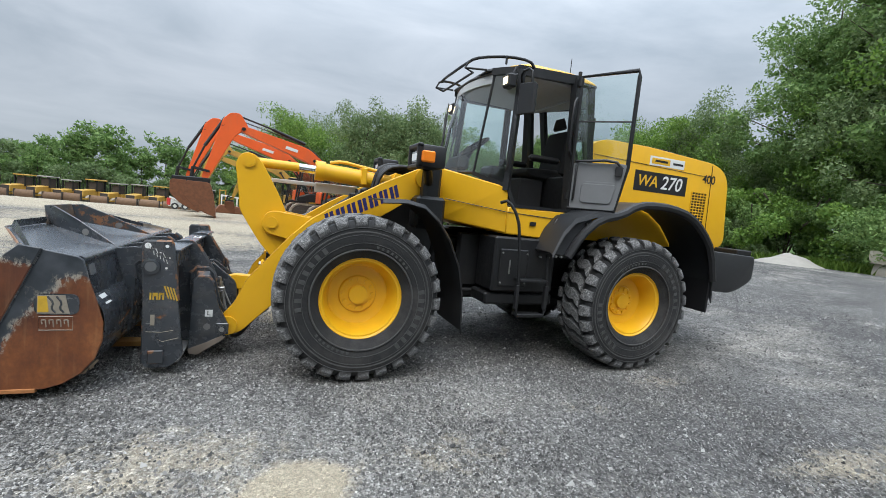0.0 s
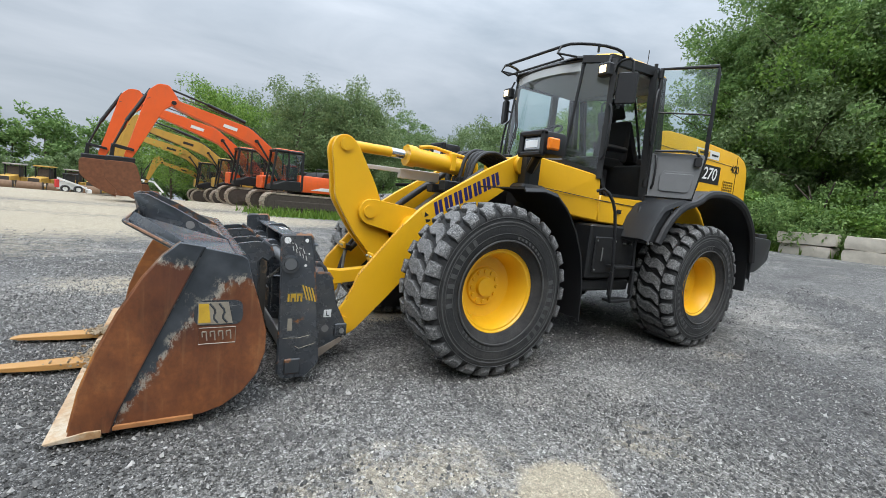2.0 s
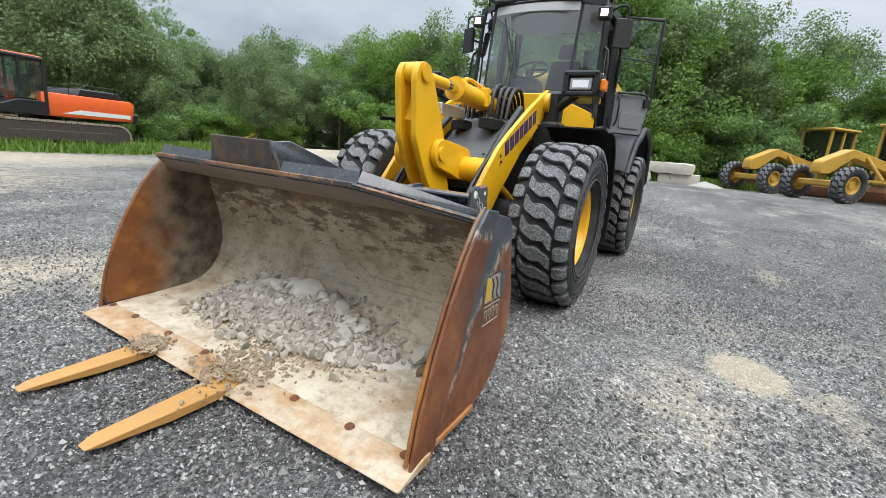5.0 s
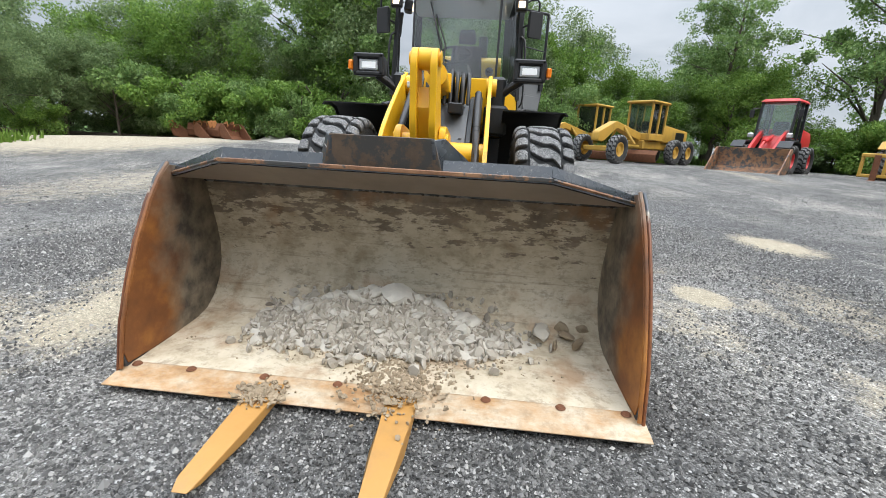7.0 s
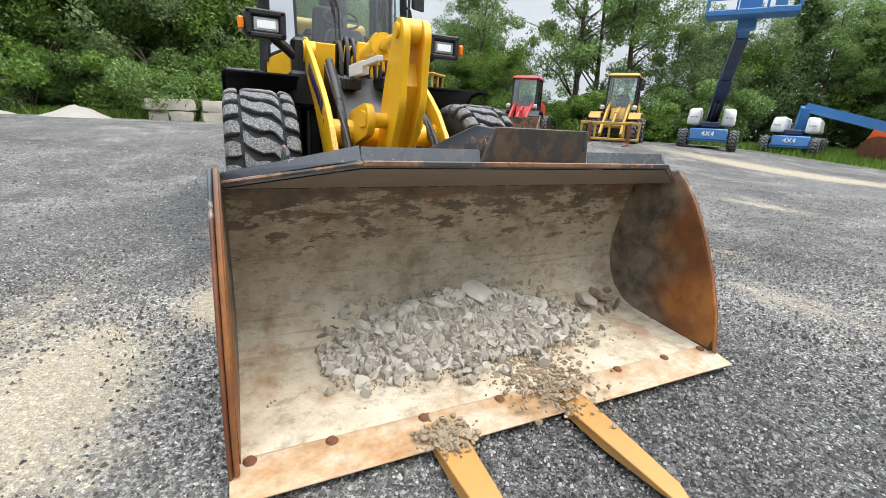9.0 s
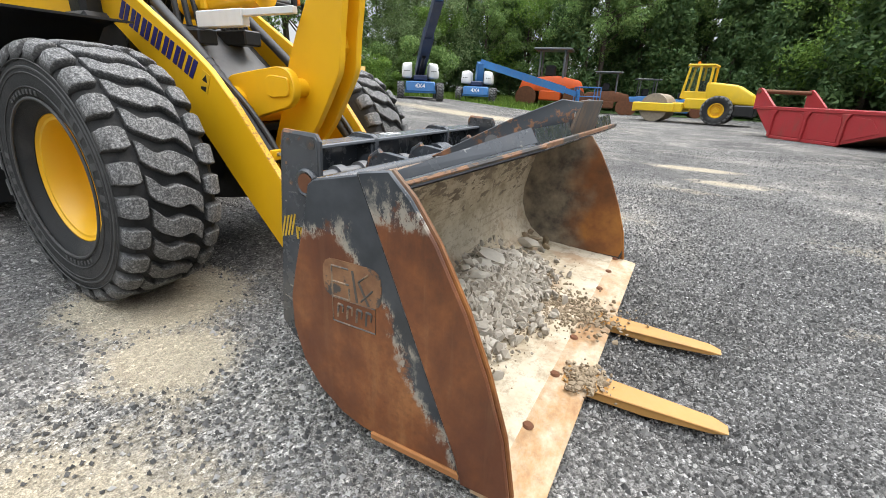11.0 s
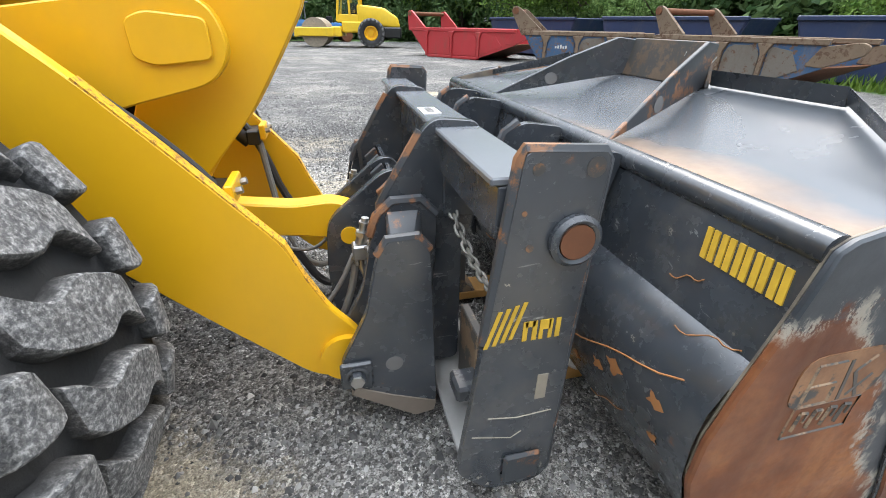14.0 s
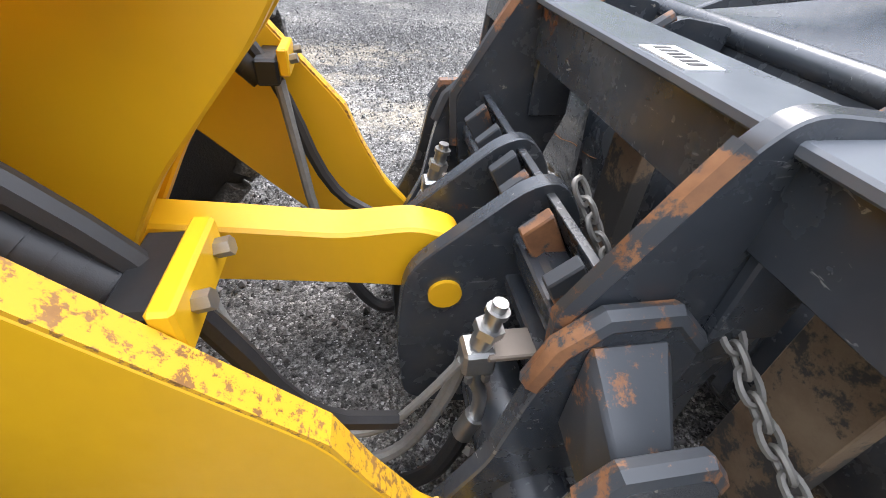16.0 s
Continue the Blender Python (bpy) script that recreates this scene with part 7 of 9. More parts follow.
def track(parent, y0, y1, x0=-2.3, x1=2.3, h=0.95, shoe=0.19):
    tr = part("track", [prism(stadium(x0 + 0.05, x1 - 0.05, 0.06, h - 0.06), "y", y0 + 0.02, y1 - 0.02, 0.0)], TRACK_DARK, parent, "dusty steel crawler track")
    geos = []
    for p, d in along(stadium(x0, x1, 0.0, h), shoe):
        m = Matrix.Translation((p.x, 0, p.y)) @ pose(0, 0, 0, 0, -math.degrees(math.atan2(d.y, d.x)), 0)
        geos.append(moved(box(-shoe * 0.44, shoe * 0.44, y0, y1, -0.035, 0.045, 0.0), m))
    tagged(part("track_shoe_chain", geos, DIRT_STEEL, tr), kind="stuff")
    part("side_frame", [box(x0 + 0.5, x1 - 0.5, y0 - 0.03, y1 + 0.03, 0.25, 0.62, 0.02)] + [cyl((x, y0 - 0.02, h / 2), (x, y1 + 0.02, h / 2), h * 0.33, seg=18) for x in (x0 + 0.48, x1 - 0.48)] + [cyl((x, y0 + 0.02, 0.16), (x, y1 - 0.02, 0.16), 0.11, seg=10) for x in np.linspace(x0 + 0.9, x1 - 0.9, 6)], TRACK_DARK, tr)


def excavator(label, color, m, second=WHITE):
    """Crawler excavator; it faces -x, with the cab on its near (-y) side."""
    t = thing("excavator", label, "excavator", "row of excavators", at=m)
    track(t, -1.6, -0.95), track(t, 0.95, 1.6)
    part("undercarriage", [box(-1.4, 1.4, -1.0, 1.0, 0.45, 0.85, 0.05), cyl((0, 0, 0.85), (0, 0, 1.1), 0.65, seg=28)], BLACK, t)
    house = part("house", [hull([(x, y, z) for x in (-0.6, 2.5) for y in (-1.45, 1.45) for z in (1.12, 1.95)] + [(2.75, y, z) for y in (-1.2, 1.2) for z in (1.2, 1.85)], 0.07, 2), hull([(-1.9, y, z) for y in (0.35, 1.45) for z in (1.12, 1.75)] + [(-0.6, y, z) for y in (0.35, 1.45) for z in (1.12, 1.95)], 0.05)], color, t, "painted upper house")
    part("hood", [hull([(x, y, z) for x, z in ((0.6, 1.95), (2.3, 1.95), (0.75, 2.22), (2.15, 2.22)) for y in (-1.2, 1.2)], 0.04)] + [box(0.8 + 0.2 * k, 0.9 + 0.2 * k, -1.0, 1.0, 2.215, 2.245, 0.01) for k in range(7)], PLASTIC, house)
    part("counterweight", [hull([(x, y, z) for x, z in ((1.9, 1.05), (2.72, 1.1), (2.8, 1.5), (1.9, 1.42)) for y in (-1.42, 1.42)], 0.06)], BLACK, house)
    part("side_stripe", [prism([(0.0, 1.25), (2.4, 1.25), (2.4, 1.40), (0.6, 1.42)], "y", -1.462, -1.448, 0.0)], second, house)
    part("handrail", [tube([(0.3, -1.35, 1.95), (0.3, -1.35, 2.35), (1.9, -1.35, 2.35), (1.9, -1.35, 1.95)], 0.022, 6), tube([(-0.6, 1.35, 1.9), (-0.6, 1.35, 2.4), (0.6, 1.35, 2.4)], 0.022, 6)], BLACK, house)
    cab = part("cab", [beam((-1.95, y, 1.15), (-1.75, y, 2.98), 0.09, 0.09) for y in (-1.42, -0.52)] + [beam((-0.45, y, 1.15), (-0.45, y, 2.98), 0.10, 0.10) for y in (-1.42, -0.52)] + [beam((-1.15, y, 1.9), (-1.15, y, 2.98), 0.07, 0.07) for y in (-1.42, -0.52)]
               + [hull([(x, y, z) for x in (-1.85, -0.40) for y in (-1.45, -0.49) for z in (2.95, 3.08)], 0.04), hull([(x, y, z) for x, z in ((-1.96, 1.12), (-0.42, 1.12), (-0.42, 1.62), (-1.25, 1.62), (-1.9, 1.35)) for y in (-1.45, -0.49)], 0.03), box(-1.05, -0.6, -1.2, -0.75, 1.6, 2.45, 0.06)], BLACK, house, "black operator cab")
    part("cab_roof", [hull([(x, y, 3.085) for x in (-1.8, -0.42) for y in (-1.42, -0.52)] + [(x, y, 3.12) for x in (-1.7, -0.5) for y in (-1.35, -0.6)], 0.0)], color, cab)
    part("cab_glass", [box(-1.86, -0.46, -1.415, -1.405, 1.66, 2.93, 0.0), box(-1.86, -0.46, -0.535, -0.525, 1.66, 2.93, 0.0), box(-0.50, -0.49, -1.38, -0.56, 1.9, 2.9, 0.0)], GLASS, cab).visible_shadow = False
    BOOM = [(-0.9, 1.45), (-0.45, 1.75), (-1.6, 3.55), (-2.9, 4.72), (-3.6, 4.92), (-6.35, 5.62), (-6.55, 5.38), (-6.25, 5.12), (-3.7, 4.10), (-2.7, 3.65), (-1.55, 2.55)]
    boom = part("boom", [prism(rounded(BOOM, 0.25, 4), "y", 0.0 - 0.25, 0.25, 0.03)], color, t, "painted bent boom")
    part("maker_plate", [prism([(-4.2, 4.52), (-3.55, 4.36), (-3.5, 4.55), (-4.15, 4.72)], "y", -0.262, -0.25, 0.0)], second if second is WHITE else LABEL_BLACK, boom)
    part("boom_pin", [cyl((x, -0.30, z), (x, 0.30, z), 0.11, seg=14) for x, z in ((-2.55, 3.95), (-6.35, 5.4))], BLACK, boom)
    for s in (-1, 1):
        part("boom_cylinder", [cyl((-1.25, s * 0.42, 1.5), (-1.85, s * 0.42, 2.7), 0.095), cyl((-1.85, s * 0.42, 2.7), (-2.55, s * 0.40, 3.95), 0.055)], BLACK, boom)
    part("stick_cylinder", [cyl((-3.1, 0, 5.05), (-4.9, 0, 5.72), 0.11), cyl((-4.9, 0, 5.72), (-6.55, 0, 6.22), 0.06)], BLACK, boom)
    STICK = [(-6.10, 5.55), (-6.55, 6.38), (-7.0, 6.35), (-7.35, 5.9), (-8.05, 2.75), (-8.25, 1.95), (-7.95, 1.85), (-7.65, 2.6), (-6.75, 4.9)]
    stick = part("stick", [prism(rounded(STICK, 0.15, 3), "y", -0.20, 0.20, 0.025)], color, t, "painted dipper stick")
    part("bucket_cylinder", [cyl((-7.25, 0, 6.0), (-8.15, 0, 4.0), 0.085), cyl((-8.15, 0, 4.0), (-8.62, 0, 2.55), 0.05)], BLACK, stick)
    part("linkage", [prism([(-8.72, 2.6), (-8.55, 2.62), (-7.85, 2.45), (-7.85, 2.3), (-8.55, 2.45)], "y", s * 0.24, s * 0.30, 0.01) for s in (-1, 1)] + [prism([(-8.70, 2.6), (-8.55, 2.6), (-8.60, 1.8), (-8.78, 1.8)], "y", -0.15, 0.15, 0.02), box(-8.9, -7.8, -0.35, 0.35, 1.62, 1.95, 0.05)], BLACK, stick)
    BK = [(-8.95, 1.68), (-7.80, 1.68), (-7.62, 1.1), (-7.45, 0.05), (-7.75, 0.12), (-8.4, 0.42), (-8.95, 0.95)]
    part("bucket", [prism(rounded(BK, 0.2, 4), "y", -0.68, 0.68, 0.03)] + [hull([(-7.78, y - 0.06, 0.20), (-7.78, y + 0.06, 0.20), (-7.45, y - 0.03, -0.02), (-7.45, y + 0.03, -0.02), (-7.55, y, 0.28)], 0) for y in (-0.6, -0.3, 0, 0.3, 0.6)], RUST, stick, "rusty digging bucket")
    part("boom_hose", [tube([(-0.8, y, 1.9), (-1.7, y, 3.75), (-3.0, y, 4.98), (-5.5, y, 5.66), (-6.6, y, 5.95), (-7.4, y * 2, 5.4)], 0.018, 6, 1) for y in (-0.1, 0.1)], HOSE, boom)
    # the shorter digging arm of this class
    for ob in [boom, stick] + list(boom.children) + list(stick.children):
        for v in ob.data.vertices:
            v.co.x = -0.6 + (v.co.x + 0.6) * 0.92
            if v.co.z > 1.7:
                v.co.z = 1.7 + (v.co.z - 1.7) * 0.745
    return t


E1 = (3.2, 20.2)
excavator("orange crawler excavator with its bucket on the ground", ORANGE, at(E1[0], E1[1], 7, 1.0))
excavator("orange crawler excavator second in the row", ORANGE, at(E1[0] - 1.15, E1[1] + 3.9, 6, 1.03))
excavator("weathered yellow excavator parked behind the orange ones", YELLOW_DULL, at(E1[0] - 1.9, E1[1] + 8.0, 6, 0.92), BLACK)
excavator("weathered yellow excavator with a lowered boom", YELLOW_DULL, at(E1[0] - 2.9, E1[1] + 11.6, 5, 0.90), BLACK)
excavator("small weathered yellow excavator at the end of the row", YELLOW_DULL, at(E1[0] - 3.2, E1[1] + 14.6, 4, 0.60), BLACK)

small_tg, small_tread = tyre_geo(0.5, 0.25, 0.17, 18, 0.035)
small_tyre = mesh_of("tyre", [small_tg], RUBBER, 32)
small_tyre.attributes.new("tread", "FLOAT", "POINT").data.foreach_set("value", small_tread)


def small_wheel(parent, x, y, r, width, color):
    k = r / 0.5
    rim = part("wheel", [lathe([(0.26, -0.13), (0.26, 0.12), (0.22, 0.125), (0.19, 0.05), (0.10, 0.04), (0.09, 0.09), (0.0, 0.09)], 24)], color, parent)
    rim.matrix_basis = pose(x, y, r, 0, 0, 180 if y < 0 else 0) @ Matrix.Diagonal((k, width / 0.34, k, 1))
    ty = new("tyre", small_tyre)
    ty.parent = rim


def yard_loader(label, color, rims, m, forks=False):
    """A mid-sized wheel loader; it faces -x."""
    t = thing("wheel_loader", label, "wheel loader", "parked loaders", at=m)
    for x in (-1.05, 1.05):
        for y in (-0.78, 0.78):
            small_wheel(t, x, y, 0.58, 0.46, rims)
    part("chassis", [box(-1.3, 0.1, -0.42, 0.42, 0.45, 1.0, 0.05), box(0.1, 2.1, -0.5, 0.5, 0.5, 1.1, 0.05)], BLACK, t)
    part("engine_cover", [hull([(x, y, z) for x, z in ((0.75, 1.0), (2.1, 0.95), (2.15, 1.5), (1.9, 1.75), (0.75, 1.85)) for y in (-0.62, 0.62)], 0.06, 2)], color, t)
    for s in (-1, 1):
        part("fender", sheet([[(x, s * y, z) for x, z in ((-1.75, 1.05), (-1.5, 1.28), (-1.05, 1.32), (-0.6, 1.25), (-0.4, 1.0))] for y in ((0.55, 1.0) if s > 0 else (1.0, 0.55))], 0.03), BLACK if not forks else color, t)
    cab = part("cab", [beam((a, y, 1.15), (b, y, 2.82), 0.08, 0.08) for a, b in ((-0.62, -0.42), (0.2, 0.2), (0.75, 0.72)) for y in (-0.58, 0.58)] + [hull([(x, y, z) for x in (-0.62, 0.78) for y in (-0.6, 0.6) for z in (1.0, 1.42)], 0.04), box(0.15, 0.55, -0.25, 0.25, 1.4, 2.1, 0.06)], BLACK, t, "black cab frame")
    part("cab_roof", [hull([(x, y, 2.80) for x in (-0.60, 0.85) for y in (-0.66, 0.66)] + [(x, y, 2.93) for x in (-0.45, 0.75) for y in (-0.55, 0.55)], 0.03)], color, cab)
    part("cab_glass", [hull([(-0.60, -0.54, 1.45), (-0.60, 0.54, 1.45), (-0.42, 0.54, 2.78), (-0.42, -0.54, 2.78), (-0.59, -0.54, 1.45), (-0.59, 0.54, 1.45), (-0.41, 0.54, 2.78), (-0.41, -0.54, 2.78)], 0)] + [box(-0.45, 0.7, s * 0.565, s * 0.575, 1.45, 2.78, 0) for s in (-1, 1)], GLASS, cab).visible_shadow = False
    for s in (-1, 1):
        part("lift_arm", [prism([(-0.45, 1.75), (-0.25, 1.6), (-0.9, 1.1), (-1.7, 0.55), (-2.08, 0.30), (-2.17, 0.44), (-1.85, 0.76), (-1.0, 1.42)], "y", s * 0.36, s * 0.46, 0.012)], color, t)
        part("mirror", [box(-0.75, -0.70, s * 0.72, s * 0.88, 2.2, 2.5, 0.02), tube([(-0.5, s * 0.58, 2.55), (-0.72, s * 0.8, 2.55), (-0.72, s * 0.8, 2.4)], 0.02, 6)], PLASTIC, t)
        part("lamp", [box(-0.95, -0.80, s * 0.55, s * 0.75, 1.42, 1.6, 0.03)], LENS, t)
    part("lift_frame", [hull([(x, y, z) for x, z in ((-0.9, 1.0), (-0.3, 1.0), (-0.3, 1.55), (-0.6, 1.5)) for y in (-0.3, 0.3)], 0.03), cyl((-1.5, -0.36, 0.75), (-1.5, 0.36, 0.75), 0.09), cyl((-0.5, 0, 1.5), (-1.3, 0, 1.25), 0.08), cyl((-1.3, 0, 1.25), (-1.95, 0, 0.75), 0.05)], color, t)
    if forks:
        part("fork_frame", [box(-2.45, -2.35, -1.15, 1.15, 0.78, 0.90, 0.02), box(-2.45, -2.35, -1.15, 1.15, 0.18, 0.28, 0.02)] + [box(-2.44, -2.36, y - 0.04, y + 0.04, 0.2, 0.9, 0.01) for y in (-1.1, -0.55, 0, 0.55, 1.1)], YELLOW_DULL, t)
        for y in (-0.75, 0.75):
            part("fork", [prism([(-2.42, 0.85), (-2.50, 0.85), (-2.52, 0.10), (-3.7, 0.03), (-3.7, 0.01), (-2.42, 0.02)], "y", y - 0.07, y + 0.07, 0.005)], RUST, t)
    else:
        part("bucket", [sheet([[(x, y, z) for x, z in ((-3.25, 0.05), (-2.55, 0.08), (-2.28, 0.28), (-2.2, 0.55), (-2.32, 0.98))] for y in np.linspace(-1.2, 1.2, 5)], 0.03)] + [prism([(-3.25, 0.04), (-2.55, 0.06), (-2.26, 0.27), (-2.18, 0.55), (-2.30, 1.0), (-2.45, 0.98)], "y", s * 1.18, s * 1.22, 0.004) for s in (-1, 1)], DARK_RUST, t, "dark mud stained bucket")
    return t


yard_loader("red compact wheel loader with a mud stained bucket", RED, RED, at(17.6, -13.75, -47, 1.14, -0.10))
yard_loader("weathered yellow wheel loader with pallet forks", YELLOW_DULL, YELLOW_DULL, at(15.3, -18.6, -53, 1.28, -0.12), True)


def grader(label, m):
    """Motor grader; it faces -x."""
    t = thing("motor_grader", label, "motor grader", "pair of graders", at=m)
    for x, ys_ in ((-3.9, (-0.95, 0.95)), (1.6, (-0.95, 0.95)), (3.05, (-0.95, 0.95))):
        for y in ys_:
            small_wheel(t, x, y, 0.66, 0.42, YELLOW_DULL)
    part("frame", [prism(rounded([(-4.4, 1.0), (-4.35, 1.45), (-3.0, 2.0), (-0.6, 1.55), (-0.6, 1.15), (-2.9, 1.68), (-3.9, 1.0)], 0.12, 3), "y", -0.2, 0.2, 0.03), box(-4.1, -3.7, -0.8, 0.8, 0.55, 0.8, 0.05), box(-0.7, 3.5, -0.45, 0.45, 0.75, 1.2, 0.05)], YELLOW_DULL, t)
    part("engine_cover", [hull([(x, y, z) for x, z in ((1.0, 1.15), (3.7, 1.1), (3.75, 1.85), (1.0, 2.05)) for y in (-0.6, 0.6)], 0.06, 2)], YELLOW_DULL, t)
    part("side_grille", [box(2.3, 3.3, s * 0.60, s * 0.615, 1.25, 1.75, 0.01) for s in (-1, 1)], BLACK, t)
    cab = part("cab", [beam((a, y, 1.2), (a, y, 3.05), 0.09, 0.09) for a in (-0.6, 0.15, 0.85) for y in (-0.62, 0.62)] + [hull([(x, y, z) for x in (-0.62, 0.9) for y in (-0.66, 0.66) for z in (1.2, 1.55)], 0.04)], YELLOW_DULL, t, "yellow framed cab")
    part("cab_roof", [hull([(x, y, z) for x in (-0.8, 1.0) for y in (-0.75, 0.75) for z in (3.05, 3.17)], 0.04)], YELLOW_DULL, cab)
    part("cab_glass", [box(-0.58, 0.82, s * 0.60, s * 0.61, 1.58, 3.02, 0) for s in (-1, 1)] + [box(-0.60, -0.59, -0.58, 0.58, 1.58, 3.02, 0)], GLASS, cab).visible_shadow = False
    part("seat", [box(0.1, 0.6, -0.25, 0.25, 1.5, 2.2, 0.06)], FABRIC, cab)
    part("mouldboard", [sheet([[(x, y, z) for x, z in ((-1.9, 0.12), (-2.0, 0.3), (-2.0, 0.5), (-1.85, 0.7))] for y in (-1.85, 0, 1.85)], 0.03)], RUST, t)
    part("circle", [lathe([(0.62, 0.0), (0.78, 0.0), (0.78, 0.08), (0.62, 0.08), (0.62, 0.0)], 28, (-1.9, 0, 0.85), "z"), tube([(-2.3, -0.2, 1.75), (-2.0, -0.7, 0.95)], 0.06), tube([(-2.3, 0.2, 1.75), (-2.0, 0.7, 0.95)], 0.06)], YELLOW_DULL, t)
    return t


grader("weathered yellow motor grader with a glazed cab", at(19.9, -8.6, -47, 0.98))
grader("weathered yellow motor grader parked behind another", at(23.0, -6.6, -45, 0.98))


def boom_lift(label, m, raised=True):
    t = thing("boom_lift", label, "boom lift", "pair of boom lifts", at=m)
    for x in (-1.15, 1.15):
        for y in (-1.0, 1.0):
            small_wheel(t, x, y, 0.46, 0.36, BLUE)
    base = part("base", [hull([(x, y, z) for x, z in ((-1.3, 0.45), (1.3, 0.45), (1.2, 0.95), (-1.2, 0.95)) for y in (-0.75, 0.75)], 0.05), box(-1.25, -1.05, -0.8, 0.8, 0.38, 0.54, 0.02), box(1.05, 1.25, -0.8, 0.8, 0.38, 0.54, 0.02)], BLUE, t, "blue chassis")
    letters("4X4", 0.3, Matrix.Translation((-1.302, 0.02, 0.72)) @ pose(0, 0, 0, 84, 0, -90), LABEL_WHITE, base, "lettering", "white numerals", 0.004)
    part("turntable", [cyl((0, 0, 0.9), (0, 0, 1.08), 0.6, seg=24), box(-1.0, 1.3, -0.35, 0.35, 1.0, 1.25, 0.04)], NAVY, t)
    for s in (-1, 1):
        part("engine_hood", [hull([(x, s * y, z) for x, z, y in ((-0.9, 1.1, 0.95), (1.2, 1.1, 0.95), (1.1, 1.75, 0.9), (-0.75, 1.82, 0.9), (-0.95, 1.5, 0.95), (-0.9, 1.1, 0.42), (1.2, 1.1, 0.42), (1.1, 1.80, 0.42), (-0.75, 1.86, 0.42))], 0.09, 3)], WHITE, t, "rounded white hood")
        part("hood_slots", [box(-0.935, -0.915, s * (0.56 + 0.1 * k), s * (0.62 + 0.1 * k), 1.42, 1.46, 0.002) for k in range(3)], LABEL_BLACK, t)
    if raised:
        part("boom", [beam((0.9, 0, 1.45), (-3.4, -0.25, 2.95), 0.46, 0.52), beam((-3.3, -0.24, 2.92), (-6.2, -0.46, 3.93), 0.36, 0.42)], NAVY, t, "dark blue raised telescopic boom")
        part("inner_boom", [beam((-6.1, -0.45, 3.90), (-6.75, -0.5, 4.12), 0.28, 0.34), box(-6.95, -6.6, -0.75, -0.25, 3.9, 4.5, 0.04)], BLUE, t)
        part("boom_cylinder", [cyl((0.2, 0, 1.25), (-1.8, -0.12, 2.05), 0.09)], BLACK, t)
        bk = part("basket", [box(-7.5, -6.75, -1.75, 0.65, 4.22, 4.40, 0.03), box(-7.0, -6.7, -0.8, -0.2, 4.4, 5.35, 0.03), box(-7.52, -7.46, -1.4, -1.1, 4.42, 4.58, 0.01)], BLUE, t, "blue work platform")
        part("basket_rail", [tube([(-7.5, -1.75, z), (-6.75, -1.75, z), (-6.75, 0.65, z), (-7.5, 0.65, z), (-7.5, -1.75, z)], 0.025, 6) for z in (4.85, 5.35)] + [tube([(x, y, 4.38), (x, y, 5.35)], 0.025, 6) for x in (-7.5, -6.75) for y in (-1.75, -0.95, -0.15, 0.65)], BLUE, bk)
    else:
        part("boom", [beam((0.6, 0, 1.3), (0.3, -0.1, 2.35), 0.4, 0.5), beam((0.35, -0.1, 2.35), (-0.4, -5.3, 0.95), 0.36, 0.42), beam((-0.4, -5.3, 0.95), (-0.5, -6.0, 0.75), 0.25, 0.3)], BLUE, t, "blue lowered boom")
        bk = part("basket", [box(-1.6, 0.6, -7.2, -6.0, 0.12, 0.2, 0.02), box(-0.9, -0.3, -6.15, -6.0, 0.2, 1.0, 0.02)], BLUE, t, "blue work platform")
        part("basket_rail", [tube([(-1.6, -7.2, z), (0.6, -7.2, z), (0.6, -6.0, z), (-1.6, -6.0, z), (-1.6, -7.2, z)], 0.03, 6) for z in (0.65, 1.15)] + [tube([(x, y, 0.15), (x, y, 1.15)], 0.03, 6) for x in (-1.6, -0.5, 0.6) for y in (-7.2, -6.0)], BLUE, bk)
    return t


boom_lift("blue and white boom lift with a raised navy boom", at(13.0, -23.2, -56, 1.20, -0.12))
boom_lift("blue and white boom lift with its boom lowered", at(11.3, -28.4, -70, 1.16, -0.12), False)


